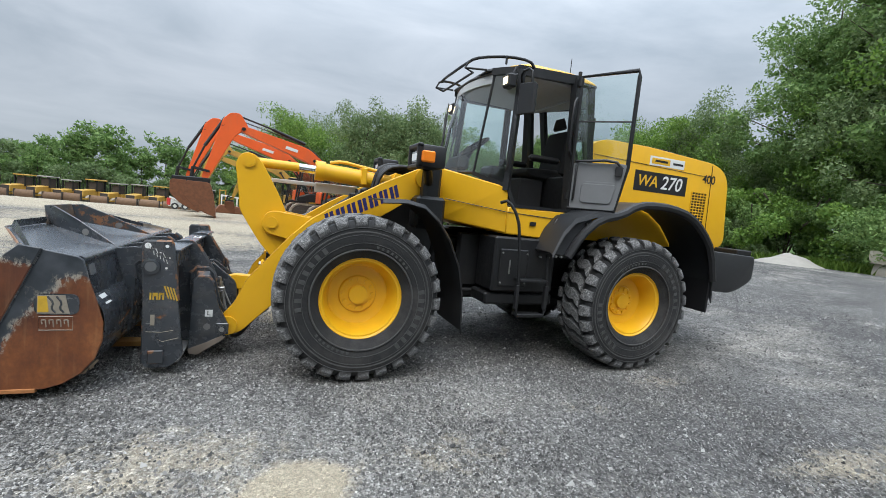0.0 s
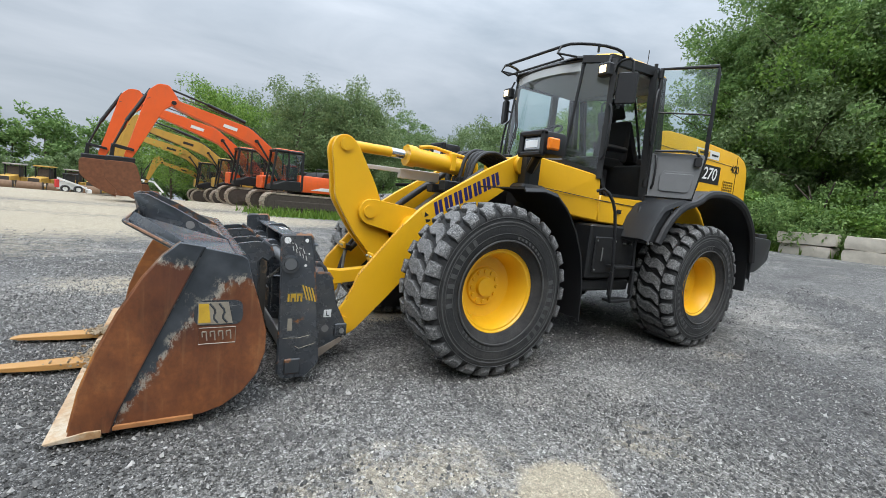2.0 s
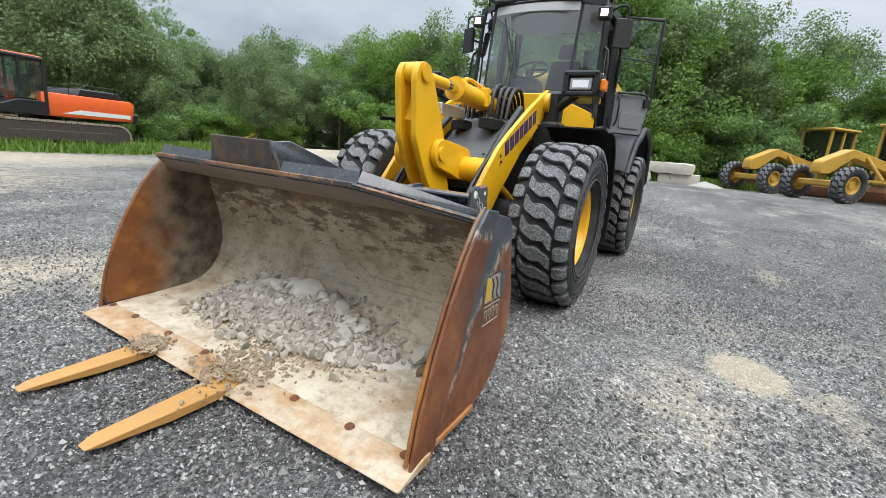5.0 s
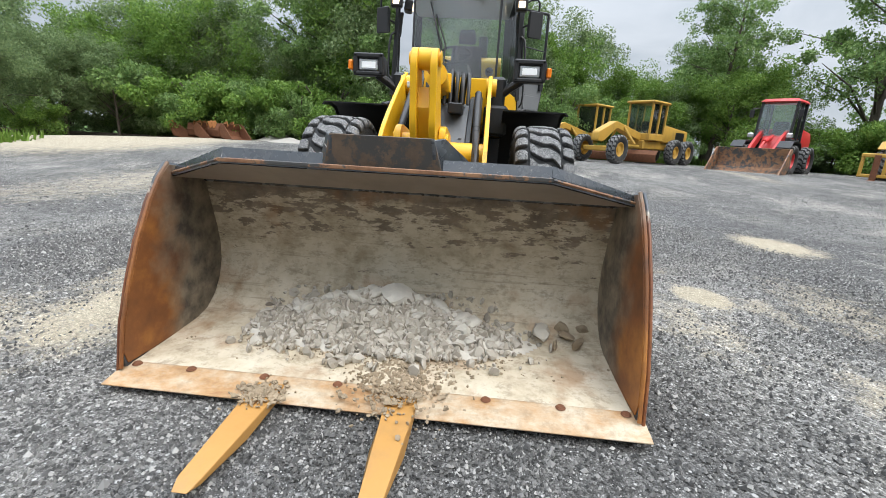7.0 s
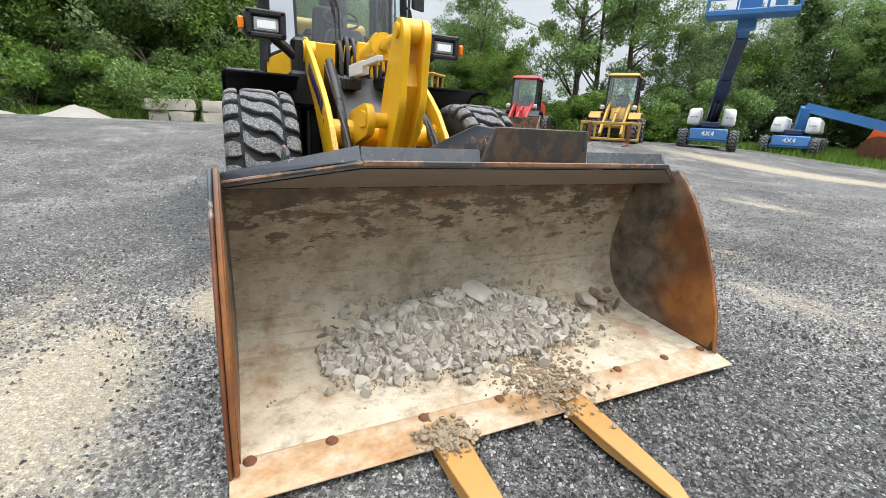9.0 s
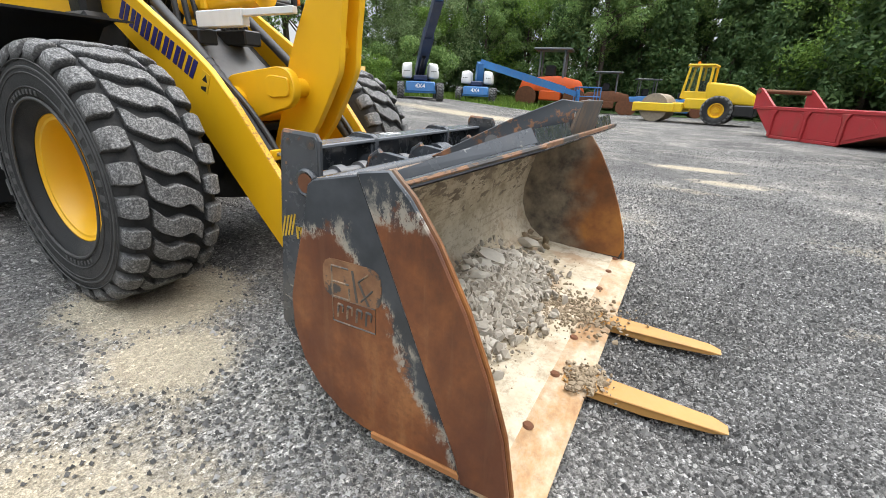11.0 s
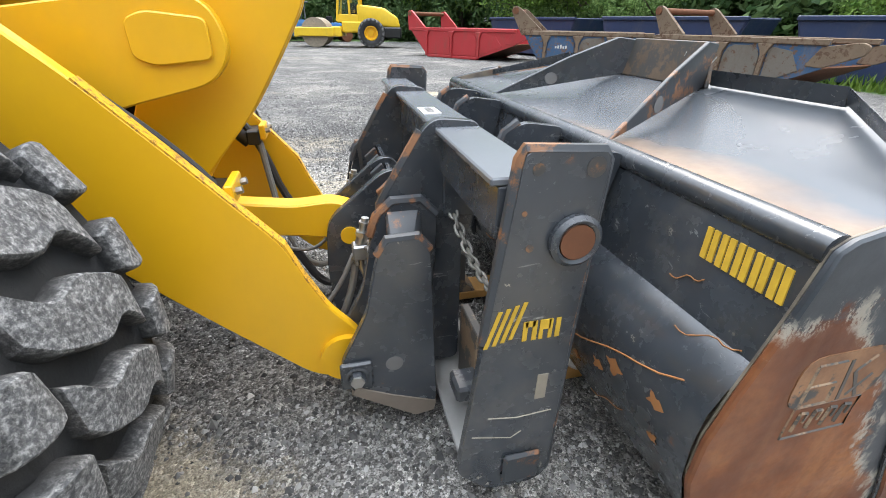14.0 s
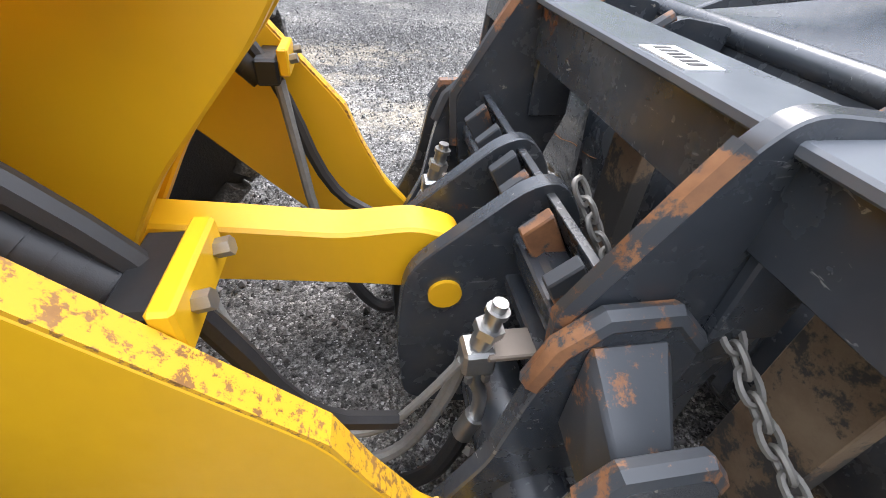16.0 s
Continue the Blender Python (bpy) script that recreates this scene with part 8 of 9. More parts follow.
def roller(label, color, m):
    """Single drum soil compactor; drum towards -x."""
    t = thing("road_roller", label, "road roller", at=m)
    for y in (-0.85, 0.85):
        small_wheel(t, 1.3, y, 0.74, 0.55, YELLOW)
    part("drum", [cyl((-1.75, -1.02, 0.74), (-1.75, 1.02, 0.74), 0.74, seg=40), cyl((-1.75, -1.0, 0.74), (-1.75, 1.0, 0.74), 0.6, seg=24)], DIRT_STEEL, t, "dusty steel drum")
    part("drum_frame", [box(-2.75, -0.7, s * 1.06, s * 1.2, 0.55, 1.0, 0.04) for s in (-1, 1)] + [box(-2.85, -2.6, -1.2, 1.2, 0.5, 1.0, 0.05), box(-0.85, -0.3, -1.1, 1.1, 0.55, 1.05, 0.05)], color, t)
    part("engine_hood", [hull([(x, y, z) for x, z in ((0.55, 1.15), (2.9, 1.0), (2.75, 1.55), (2.0, 2.0), (0.55, 2.15)) for y in (-0.72, 0.72)], 0.12, 3), box(-0.3, 1.0, -0.8, 0.8, 0.75, 1.3, 0.06)], color, t)
    part("tail", [box(2.0, 2.95, -0.95, 0.95, 0.5, 1.05, 0.06)], BLACK, t)
    cab = part("cab", [beam((a, y, 1.3), (b, y, 2.9), 0.11, 0.11) for a, b in ((-0.55, -0.35), (0.15, 0.15), (0.7, 0.7)) for y in (-0.65, 0.65)] + [hull([(x, y, z) for x in (-0.55, 0.75) for y in (-0.7, 0.7) for z in (1.25, 1.65)], 0.04)], color, t)
    part("cab_roof", [hull([(x, y, z) for x in (-0.5, 0.8) for y in (-0.75, 0.75) for z in (2.88, 3.0)], 0.04)], color, cab)
    part("cab_glass", [box(-0.45, 0.65, s * 0.63, s * 0.64, 1.7, 2.86, 0) for s in (-1, 1)], GLASS, cab).visible_shadow = False
    part("seat", [box(0.0, 0.5, -0.25, 0.25, 1.4, 2.2, 0.06)], FABRIC, cab)
    part("beacon", [cyl((-0.2, 0.4, 3.0), (-0.2, 0.4, 3.18), 0.07, seg=12)], AMBER, cab)
    return t


roller("yellow single drum roller with a cab", paint("lemon_yellow_paint", (0.78, 0.50, 0.022), 0.4, (0.3, 0.22, 0.08), 0.3), at(-2.7, -26.4, 170, 1.0))


def small_roller(name, label, cat, color, m, canopy=True):
    t = thing(name, label, cat, "small compaction machines", at=m)
    for x in (-1.1, 1.1):
        part("drum", [cyl((x, -0.7, 0.48), (x, 0.7, 0.48), 0.48, seg=28)], RUST, t)
    part("body", [hull([(x, y, z) for x, z in ((-1.5, 0.75), (1.5, 0.75), (1.3, 1.25), (0.3, 1.45), (-1.3, 1.3)) for y in (-0.6, 0.6)], 0.08, 2), box(-0.5, 0.5, -0.62, 0.62, 0.35, 0.8, 0.05)], color, t)
    part("seat", [box(-0.35, 0.1, -0.25, 0.25, 1.4, 1.9, 0.06), tube([(-0.8, 0, 1.2), (-0.6, 0, 1.8)], 0.03)], FABRIC, t)
    if canopy:
        part("roll_bar", [tube([(0.5, s * 0.55, 1.3), (0.5, s * 0.55, 2.55)], 0.05, 8) for s in (-1, 1)] + [tube([(0.5, -0.55, 2.55), (0.5, 0.55, 2.55)], 0.05, 8), tube([(-0.6, -0.5, 1.3), (-0.6, -0.5, 2.5)], 0.04, 8), tube([(-0.6, 0.5, 1.3), (-0.6, 0.5, 2.5)], 0.04, 8), hull([(x, y, z) for x in (-0.9, 0.8) for y in (-0.75, 0.75) for z in (2.52, 2.6)], 0.02)], GREY, t)
    return t


small_roller("road_roller", "orange roller with a grey canopy", "road roller", ORANGE, at(7.0, -32.5, 190, 1.6))
small_roller("road_roller", "brown rusty roller with a roll bar", "road roller", RUST, at(3.0, -33.0, 190, 1.1))
small_roller("road_roller", "small blue tandem roller", "road roller", BLUE, at(0.4, -33.5, 195, 0.95))
small_roller("road_roller", "small blue roller without canopy", "road roller", BLUE, at(-1.9, -34.0, 195, 0.85), False)


def skip_bin(label, color, m, edging, bays, long=1.0):
    """Scow-ended steel body: near lower front corner at the origin, tail towards +x, two pinned arms over its front end."""
    t = thing("skip_bin", label, "waste bin", "row of bins", at=m)
    W, top = 2.2, 1.08
    BIN = [(-0.70 * long, top), (0, 0.05), (1.85 * long, 0.05), (3.0 * long, 0.58), (3.0 * long, top)]
    for y0, s in ((0.0, -1), (W, 1)):
        side = part("side", [prism(BIN, "y", y0 - 0.03, y0 + 0.03, 0.006)], color, t, "dented steel side")
        for k, (xa, xb) in enumerate(((0.07, 0.86), (1.00, 1.79))):
            xa, xb = xa * long, xb * long
            w = (xb - xa) * 0.20
            part("bay_panel", [prism([(xa, 0.13), (xb, 0.13), (xb, 0.74), (xb - w * 0.4, 0.88), (xb - w * 1.3, 0.955), (xa + w * 1.3, 0.955), (xa + w * 0.4, 0.88), (xa, 0.74)], "y", y0 + s * 0.028, y0 + s * 0.048, 0.004)], bays[k], side)
        part("bay_panel", [prism([(-0.56 * long, 0.95), (-0.06 * long, 0.20), (-0.06 * long, 0.95)], "y", y0 + s * 0.028, y0 + s * 0.046, 0.004)], bays[0], side)
        part("bay_panel", [prism([(1.95 * long, 0.20), (2.62 * long, 0.52), (2.40 * long, 0.88), (1.95 * long, 0.95)], "y", y0 + s * 0.028, y0 + s * 0.046, 0.004)], bays[1], side)
        for x in (0.0, 0.93 * long, 1.87 * long):
            part("rib", [prism([(x - 0.05, 0.05), (x + 0.05, 0.05), (x + 0.05, 0.80), (x + 0.15, 1.0), (x - 0.15, 1.0), (x - 0.05, 0.80)], "y", y0 + s * 0.02, y0 + s * 0.10, 0.012)], edging, side)
        part("rim", [box(-0.70 * long, 3.0 * long, y0 - 0.07, y0 + 0.07, top - 0.08, top + 0.04, 0.015)], edging, side)
        part("sill", [box(0.0, 1.85 * long, y0 - 0.06, y0 + 0.06, 0.0, 0.10, 0.012)], edging, side)
        part("lifting_arm", [prism(rounded([(-0.72 * long, 0.98), (-0.12, top + 0.05), (-0.80, 1.70), (-0.92, 1.77), (-1.05, 1.74), (-1.08, 1.62)], 0.04, 3), "y", y0 - 0.05, y0 + 0.05, 0.012)], edging, t)
        part("pin_boss", [cyl((-0.95, y0 + s * 0.045, 1.64), (-0.95, y0 + s * 0.085, 1.64), 0.085, seg=16)], RUST, t)
        part("tail_ear", [prism(rounded([(2.70 * long, 0.62), (3.0 * long, 0.60), (3.0 * long + 0.62, 0.86), (3.0 * long + 0.66, 1.02), (3.0 * long + 0.52, 1.08), (2.9 * long, 0.98)], 0.05, 3), "y", y0 - 0.045, y0 + 0.045, 0.012)], edging, t)
    part("floor_plate", [sheet([[(x, y, z + 0.02) for x, z in ((-0.68 * long, top), (0.02, 0.06), (1.84 * long, 0.06), (2.98 * long, 0.60))] for y in (0.02, W / 2, W - 0.02)], 0.03)], RUST, t)
    part("cross_tube", [cyl((-0.95, 0.0, 1.64), (-0.95, W, 1.64), 0.075, seg=16)], RUST, t)
    return t


BIN_EDGE = paint("rusty_tan_bin_edging", (0.165, 0.115, 0.075), 0.7, (0.25, 0.18, 0.12), 0.8, (0.095, 0.050, 0.028), 0.54)
BIN_BLUE = paint("flaking_blue_bin_paint", (0.032, 0.085, 0.172), 0.6, (0.16, 0.12, 0.09), 0.85, (0.13, 0.070, 0.040), 0.54)
BIN_RED = paint("faded_red_bin_paint", (0.42, 0.030, 0.035), 0.5, (0.16, 0.075, 0.05), 0.65, (0.12, 0.05, 0.03), 0.66)
BIN_GREY = paint("dirty_tan_bin_panel", (0.150, 0.130, 0.108), 0.7, (0.11, 0.07, 0.042), 0.9, (0.11, 0.06, 0.035), 0.57)
skip_bin("red steel waste bin with lifting arms", BIN_RED, at(-5.5, -18.45, 126), BIN_RED, (BIN_RED, BIN_RED), 1.45)
blue_bin = skip_bin("rusty blue steel waste bin with tapered ends", BIN_BLUE, at(-7.65, -11.64, 150), BIN_EDGE, (BIN_BLUE, BIN_GREY))
part("paint_marks", [box(0.30 + 0.075 * k, 0.35 + 0.075 * k, -0.052, -0.048, 0.66, 0.72 + 0.02 * (k % 3), 0.0) for k in range(5)], CHALK, blue_bin, "small white painted marks")
skip_bin("rusty blue waste bin with tan panels", BIN_BLUE, at(-9.85, -8.35, 104), BIN_EDGE, (BIN_GREY, BIN_GREY))
for k, (x, y, L) in enumerate(((-11.4, -19.4, 5.2), (-13.4, -12.8, 5.0), (-15.2, -6.8, 4.6))):
    b = thing("bin_hull", "dark blue open steel bin behind the row", "waste bin", "dark bins", at=at(x, y, 112))
    part("side", [prism([(-L / 2, 1.55), (-L / 2 + 0.5, 0.1), (L / 2 - 0.5, 0.1), (L / 2, 1.55)], "y", s * 1.1, s * 1.16, 0.01) for s in (-1, 1)], NAVY, b)
    part("floor_plate", [sheet([[(px, py, pz) for px, pz in ((-L / 2, 1.55), (-L / 2 + 0.5, 0.12), (L / 2 - 0.5, 0.12), (L / 2, 1.55))] for py in (-1.12, 1.12)], 0.04)], NAVY, b)
    part("rim", [box(-L / 2 - 0.03, L / 2 + 0.03, s * 1.08, s * 1.22, 1.48, 1.6, 0.02) for s in (-1, 1)], NAVY, b)


BLADE = plain("brown_polished_blade_steel", (0.185, 0.110, 0.062), 0.6, 0.2, 0.5, 3, 0.2)


def dozer(m, k):
    t = thing("bulldozer", "yellow crawler bulldozer in a distant row" if k % 2 else "weathered yellow dozer with a dark cab in a distant row", "bulldozer", "far row of dozers", at=m)
    for y0 in (-1.2, 0.75):
        part("track", [prism(stadium(-1.7, 1.6, 0, 0.95), "y", y0, y0 + 0.45, 0.03)], DIRT_STEEL, t)
    part("body", [hull([(x, y, z) for x, z in ((-1.9, 0.7), (0.3, 0.7), (0.3, 1.75), (-1.8, 1.55)) for y in (-0.65, 0.65)], 0.06), box(0.3, 1.8, -0.8, 0.8, 0.6, 1.5, 0.06)], YELLOW_DULL, t)
    cab = part("cab", [beam((a, y, 1.5), (a, y, 2.95), 0.14, 0.14) for a in (0.1, 1.4) for y in (-0.7, 0.7)], BLACK, t, "black cab posts")
    part("roof", [hull([(x, y, z) for x in (-0.1, 1.6) for y in (-0.85, 0.85) for z in (2.9, 3.06)], 0.03)], SAND if k % 3 else YELLOW_DULL, cab, "pale cab roof")
    part("cab_inside", [box(0.25, 1.30, -0.60, 0.60, 1.5, 2.75, 0.03)], TRACK_DARK, cab, "dark glazed cab inside")
    blade = part("blade", [sheet([[(x, y, z) for x, z in ((-2.7, 0.05), (-2.85, 0.4), (-2.8, 0.8), (-2.6, 1.10))] for y in (-1.28, 0, 1.28)], 0.06)], BLADE, t, "brown earth-polished blade")
    for y in (-1.28, 1.28):
        part("end_bit", [box(-2.86, -2.60, y - 0.05, y + 0.05, 0.05, 1.12, 0.02)], TRACK_DARK, blade)
        part("push_arm", [beam((-2.6, y * 0.9, 0.5), (0.2, y * 0.9, 0.5), 0.18, 0.2)], YELLOW_DULL, t)
    part("grille", [box(-1.93, -1.86, -0.55, 0.55, 0.85, 1.50, 0.02)], TRACK_DARK, t, "dark radiator grille")
    part("exhaust", [cyl((-0.9, 0.25, 1.6), (-0.9, 0.25, 2.35), 0.05, seg=10)], BLACK, t)
    return t


rng = random.Random(3)
for k in range(9):
    dozer(at(-34.5 + 2.9 * k, 72 - 0.6 * k, 72 + rng.uniform(-8, 8), rng.uniform(0.94, 1.08)), k)
mast = thing("forklift", "yellow forklift with a tall mast beside the dozers", "forklift", at=at(-8.5, 66, 80))
part("mast", [box(-0.9, -0.75, s * 0.4 - 0.06, s * 0.4 + 0.06, 0.1, 3.4, 0.01) for s in (-1, 1)] + [box(-0.9, -0.75, -0.45, 0.45, z, z + 0.12, 0.01) for z in (0.5, 1.8, 3.2)], YELLOW_DULL, mast)
part("body", [hull([(x, y, z) for x, z in ((-0.7, 0.4), (1.2, 0.4), (1.2, 1.3), (-0.7, 1.0)) for y in (-0.6, 0.6)], 0.06)], YELLOW_DULL, mast)
part("guard", [tube([(x, y, 1.0), (x, y, 2.2)], 0.04, 6) for x in (-0.6, 0.9) for y in (-0.5, 0.5)] + [box(-0.7, 1.0, -0.55, 0.55, 2.2, 2.28, 0.01)], BLACK, mast)
for x in (-0.6, 0.9):
    for y in (-0.55, 0.55):
        small_wheel(mast, x, y, 0.36, 0.28, YELLOW_DULL)
skid = thing("skid_steer", "white and red skid steer loader", "skid steer", at=at(-12.6, 58, 195))
for x in (-0.55, 0.55):
    for y in (-0.7, 0.7):
        small_wheel(skid, x, y, 0.42, 0.3, WHITE)
part("body", [hull([(x, y, z) for x, z in ((-0.9, 0.35), (1.2, 0.35), (1.2, 1.3), (-0.6, 1.0)) for y in (-0.55, 0.55)], 0.05)], WHITE, skid)
part("tail", [box(1.0, 1.35, -0.6, 0.6, 0.5, 1.35, 0.05)], RED, skid)
part("cage", [tube([(x, y, 1.0), (x, y, 2.0)], 0.05, 6) for x in (-0.5, 0.6) for y in (-0.5, 0.5)] + [box(-0.6, 0.7, -0.55, 0.55, 1.95, 2.05, 0.02), box(-0.3, 0.5, -0.45, 0.45, 1.0, 1.9, 0.03)], BLACK, skid)
part("lift_arm", [beam((1.1, y, 1.5), (-1.3, y, 0.6), 0.14, 0.2) for y in (-0.62, 0.62)] + [box(-1.7, -1.3, -0.8, 0.8, 0.1, 0.5, 0.03)], WHITE, skid)
scrap = thing("machine_frame", "pale stripped machine frame with rusty parts", "scrap", at=at(-6.5, 58, 10))
part("frame", [beam((-2, 0, 0.3), (2.2, 0, 0.7), 0.3, 0.3), beam((-1.4, 0, 0.3), (-1.4, 0, 2.3), 0.15, 0.15), beam((0.4, 0, 0.4), (0.4, 0, 2.2), 0.15, 0.15), beam((-1.5, 0, 2.3), (1.4, 0, 2.0), 0.18, 0.2), beam((1.4, 0, 2.0), (2.4, 0, 0.8), 0.15, 0.2)], WHITE, scrap)
part("wreck", [hull([(x, y, z) for x, z in ((-2.4, 0.0), (2.4, 0.0), (1.8, 0.9), (-1.6, 1.1)) for y in (-0.7, 0.7)], 0.1)], RUST, scrap)
pole = single("utility_pole", [cyl((0, 0, 0), (0, 0, 10.5), 0.17, 0.12, 10)], BARK, "tall bare wooden utility pole", "utility pole", at=at(-40.5, 78))
box_c = thing("shipping_container", "pale grey shipping container", "container", at=at(-47.0, 76, 8))
part("body", [box(-3, 3, -1.2, 1.2, 0.05, 2.6, 0.03)] + [box(-2.95 + 0.3 * k, -2.8 + 0.3 * k, -1.235, -1.2, 0.15, 2.5, 0.01) for k in range(20)], WHITE, box_c)

# stone blocks along the verge
def block(w, d, h, seed):
    bm = bmesh.new()
    bmesh.ops.create_cube(bm, size=1, matrix=Matrix.Diagonal((d, w, h, 1)))
    bmesh.ops.subdivide_edges(bm, edges=bm.edges[:], cuts=5, use_grid_fill=True)
    for v in bm.verts:
        n = Vector((v.co.x / d, v.co.y / w, v.co.z / h)) * 2
        k = max(abs(n.x), abs(n.y), abs(n.z))
        rnd = (n.length / k - 1) * 0.10
        v.co *= 1 - rnd
        v.co += 0.05 * noise.noise_vector(v.co * 2.6 + Vector((seed * 7, 0, 0))) + 0.02 * noise.noise_vector(v.co * 9 + Vector((seed, 3, 0)))
    return geo_of(bm)


rng = random.Random(8)
for row in range(2):
    y = 4.9 if row == 0 else 5.0
    k = 0
    while y > -0.4:
        w = rng.uniform(2.0, 2.7)
        x = 20.3 + rng.uniform(-0.12, 0.12) - 0.06 * row
        single("stone_block", [block(w * rng.uniform(0.84, 0.97), 0.9, 0.50, k + 10 * row)], STONE, "rough pale limestone block in a low double row", "stone block", "limestone row", at=pose(x, y - w / 2, ground_z(x, y) + 0.21 + 0.50 * row, rng.uniform(-2.5, 2.5), rng.uniform(-2, 2), rng.uniform(-6, 6)))
        y -= w
        k += 1


def pile(x, y, rx, ry, h, mat, seed, label, cat):
    rows = []
    for j in range(15):
        r = []
        for i in range(15):
            u, v = i / 7 - 1, j / 7 - 1
            d = math.hypot(u, v)
            zz = h * max(0, 1 - d) ** 0.9 * (1 + 0.35 * noise.noise(Vector((u * 2.3 + seed, v * 2.3, 0)))) - 0.06
            r.append((u * rx, v * ry, zz))
        rows.append(r)
    single("sand_pile" if mat is SAND else "soil_pile", [sheet(rows)], mat, label, cat, at=at(x, y))


pile(19.6, 10.3, 1.9, 1.3, 0.34, SAND, 1, "low pile of pale sand by the verge", "sand pile")
pile(19.2, 7.1, 1.4, 1.3, 0.55, SAND, 2, "small pile of pale sand by the stones", "sand pile")
pile(21.6, 12.0, 1.6, 1.4, 0.55, SAND, 3, "heap of broken pale stone", "stone pile")
pile(19.6, -2.2, 1.3, 0.9, 0.3, SAND, 5, "thin spread of pale sand", "sand pile")

# rusty attachments beside the sand
for k, (x, y, turn) in enumerate(((19.6, 13.6, 60), (20.0, 14.6, 150), (20.2, 15.5, 75), (20.8, 16.4, 200), (20.6, 17.4, 120))):
    b = thing("scrap_bucket", "rusty old excavator bucket lying on the ground", "scrap bucket", "rusty attachments", at=at(x, y, turn, 0.78))
    part("shell", [sheet([[(px, py, pz) for px, pz in ((-0.9, 0.05), (0.1, 0.0), (0.55, 0.2), (0.65, 0.6), (0.45, 1.05))] for py in (-0.7, 0.0, 0.7)], 0.05)], RUST, b)
    for s in (-1, 1):
        part("cheek", [prism([(-0.9, 0.03), (0.1, 0.0), (0.58, 0.2), (0.68, 0.6), (0.48, 1.08), (0.1, 0.95)], "y", s * 0.69, s * 0.75, 0.01)], RUST, b)
        part("ear", [prism([(0.4, 0.9), (0.75, 0.7), (0.9, 1.15), (0.55, 1.25)], "y", s * 0.2, s * 0.27, 0.01)], RUST_ORANGE, b)
single("log", [cyl((0, -6, 0.18), (0.4, 6, 0.18), 0.18, 0.14, 10)], BARK, "long bare log lying along the verge", "log", at=at(21.0, 23.5, 10))
yp = thing("plough_attachment", "small yellow machine attachment on the verge", "attachment", at=at(19.5, 30.0, 30))
part("body", [hull([(x, y, z) for x, z in ((-1.2, 0.1), (1.0, 0.1), (0.6, 0.9), (-0.6, 0.7)) for y in (-0.4, 0.4)], 0.05), beam((0.2, 0, 0.7), (0.3, 0, 1.5), 0.3, 0.3)], YELLOW, yp)

# ---- trees, shrubs and grass ----
def leaf_cloud(name, centers, radii, counts, size, mat, rng, droop=0.0, flat=0.75):
    """Many small folded leaves spread through clumps; one mesh."""
    c = np.repeat(np.array(centers), counts, axis=0)
    r = np.repeat(np.array(radii), counts)
    n = len(c)
    d = rng.normal(size=(n, 3))
    d /= np.linalg.norm(d, axis=1)[:, None]
    rad = r * rng.uniform(0.25, 1.0, n) ** 0.55
    p = c + d * rad[:, None] * np.array((1, 1, flat))
    p[:, 2] -= droop * rng.uniform(0, 1, n) ** 2
    u = rng.normal(size=(n, 3))
    u[:, 2] -= 0.5 * droop
    u /= np.linalg.norm(u, axis=1)[:, None]
    w = np.cross(u, d + 0.6 * rng.normal(size=(n, 3)))
    w /= np.linalg.norm(w, axis=1)[:, None] + 1e-6
    s = size * rng.uniform(0.55, 1.35, n)[:, None]
    V = np.stack([p - u * s, p + u * s * 0.8 + w * s * 0.5, p + u * s * 0.5 - w * s * 0.5], axis=1).reshape(-1, 3)
    F = np.arange(3 * n).reshape(-1, 3)
    me = bpy.data.meshes.new(name)
    me.from_pydata(V.tolist(), [], F.tolist())
    me.materials.append(mat)
    return me


def limbs(rng, height, spread, start, n, trunk_r, up=0.6):
    """Trunk and limb tubes, and the ends of the limbs."""
    lean = rng.normal(size=2) * 0.04 * height
    top = Vector((lean[0], lean[1], height * 0.93))
    geos = [tube([(0, 0, -0.2), (lean[0] * 0.2, lean[1] * 0.2, height * 0.3), (lean[0] * 0.6, lean[1] * 0.6, height * 0.62), tuple(top)], [trunk_r, trunk_r * 0.8, trunk_r * 0.45, trunk_r * 0.12], 7)]
    ends = [top]
    for k in range(n):
        f = start + (0.92 - start) * (k + rng.uniform(0, 1)) / n
        a = rng.uniform(0, 2 * math.pi)
        base = Vector((lean[0] * f, lean[1] * f, height * f * 0.95))
        L = spread * (1.05 - 0.62 * f) * rng.uniform(0.7, 1.15)
        end = base + Vector((math.cos(a) * L, math.sin(a) * L, L * up * rng.uniform(0.4, 1.2)))
        mid = base.lerp(end, 0.5) + Vector((0, 0, 0.12 * L))
        r = trunk_r * 0.38 * (1.1 - f)
        geos.append(tube([tuple(base), tuple(mid), tuple(end)], [r, r * 0.6, r * 0.2], 5))
        ends += [end, mid]
    return geos, ends


def broadleaf(seed, height, spread, mat, leaves=6500, size=0.215, start=0.22, droop=0.0, clump=0.9, label="tall leafy green tree at the edge of the yard"):
    rng = np.random.default_rng(seed)
    geos, ends = limbs(rng, height, spread, start, 26, height * 0.016)
    centers, radii = [], []
    for e in ends:
        for _ in range(2):
            centers.append(tuple(e + Vector(rng.normal(size=3).tolist()) * 0.5))
            radii.append(clump * rng.uniform(0.55, 1.25))
    cnt = rng.integers(int(leaves / len(centers) * 0.5), int(leaves / len(centers) * 1.5), len(centers))
    t = thing("tree", label, "tree", "woodland edge")
    part("trunk", geos, BARK, t, "grey brown trunk and limbs")
    cr = new("crown", leaf_cloud("crown", centers, radii, cnt, size, mat, rng, droop))
    cr.parent = t
    return t


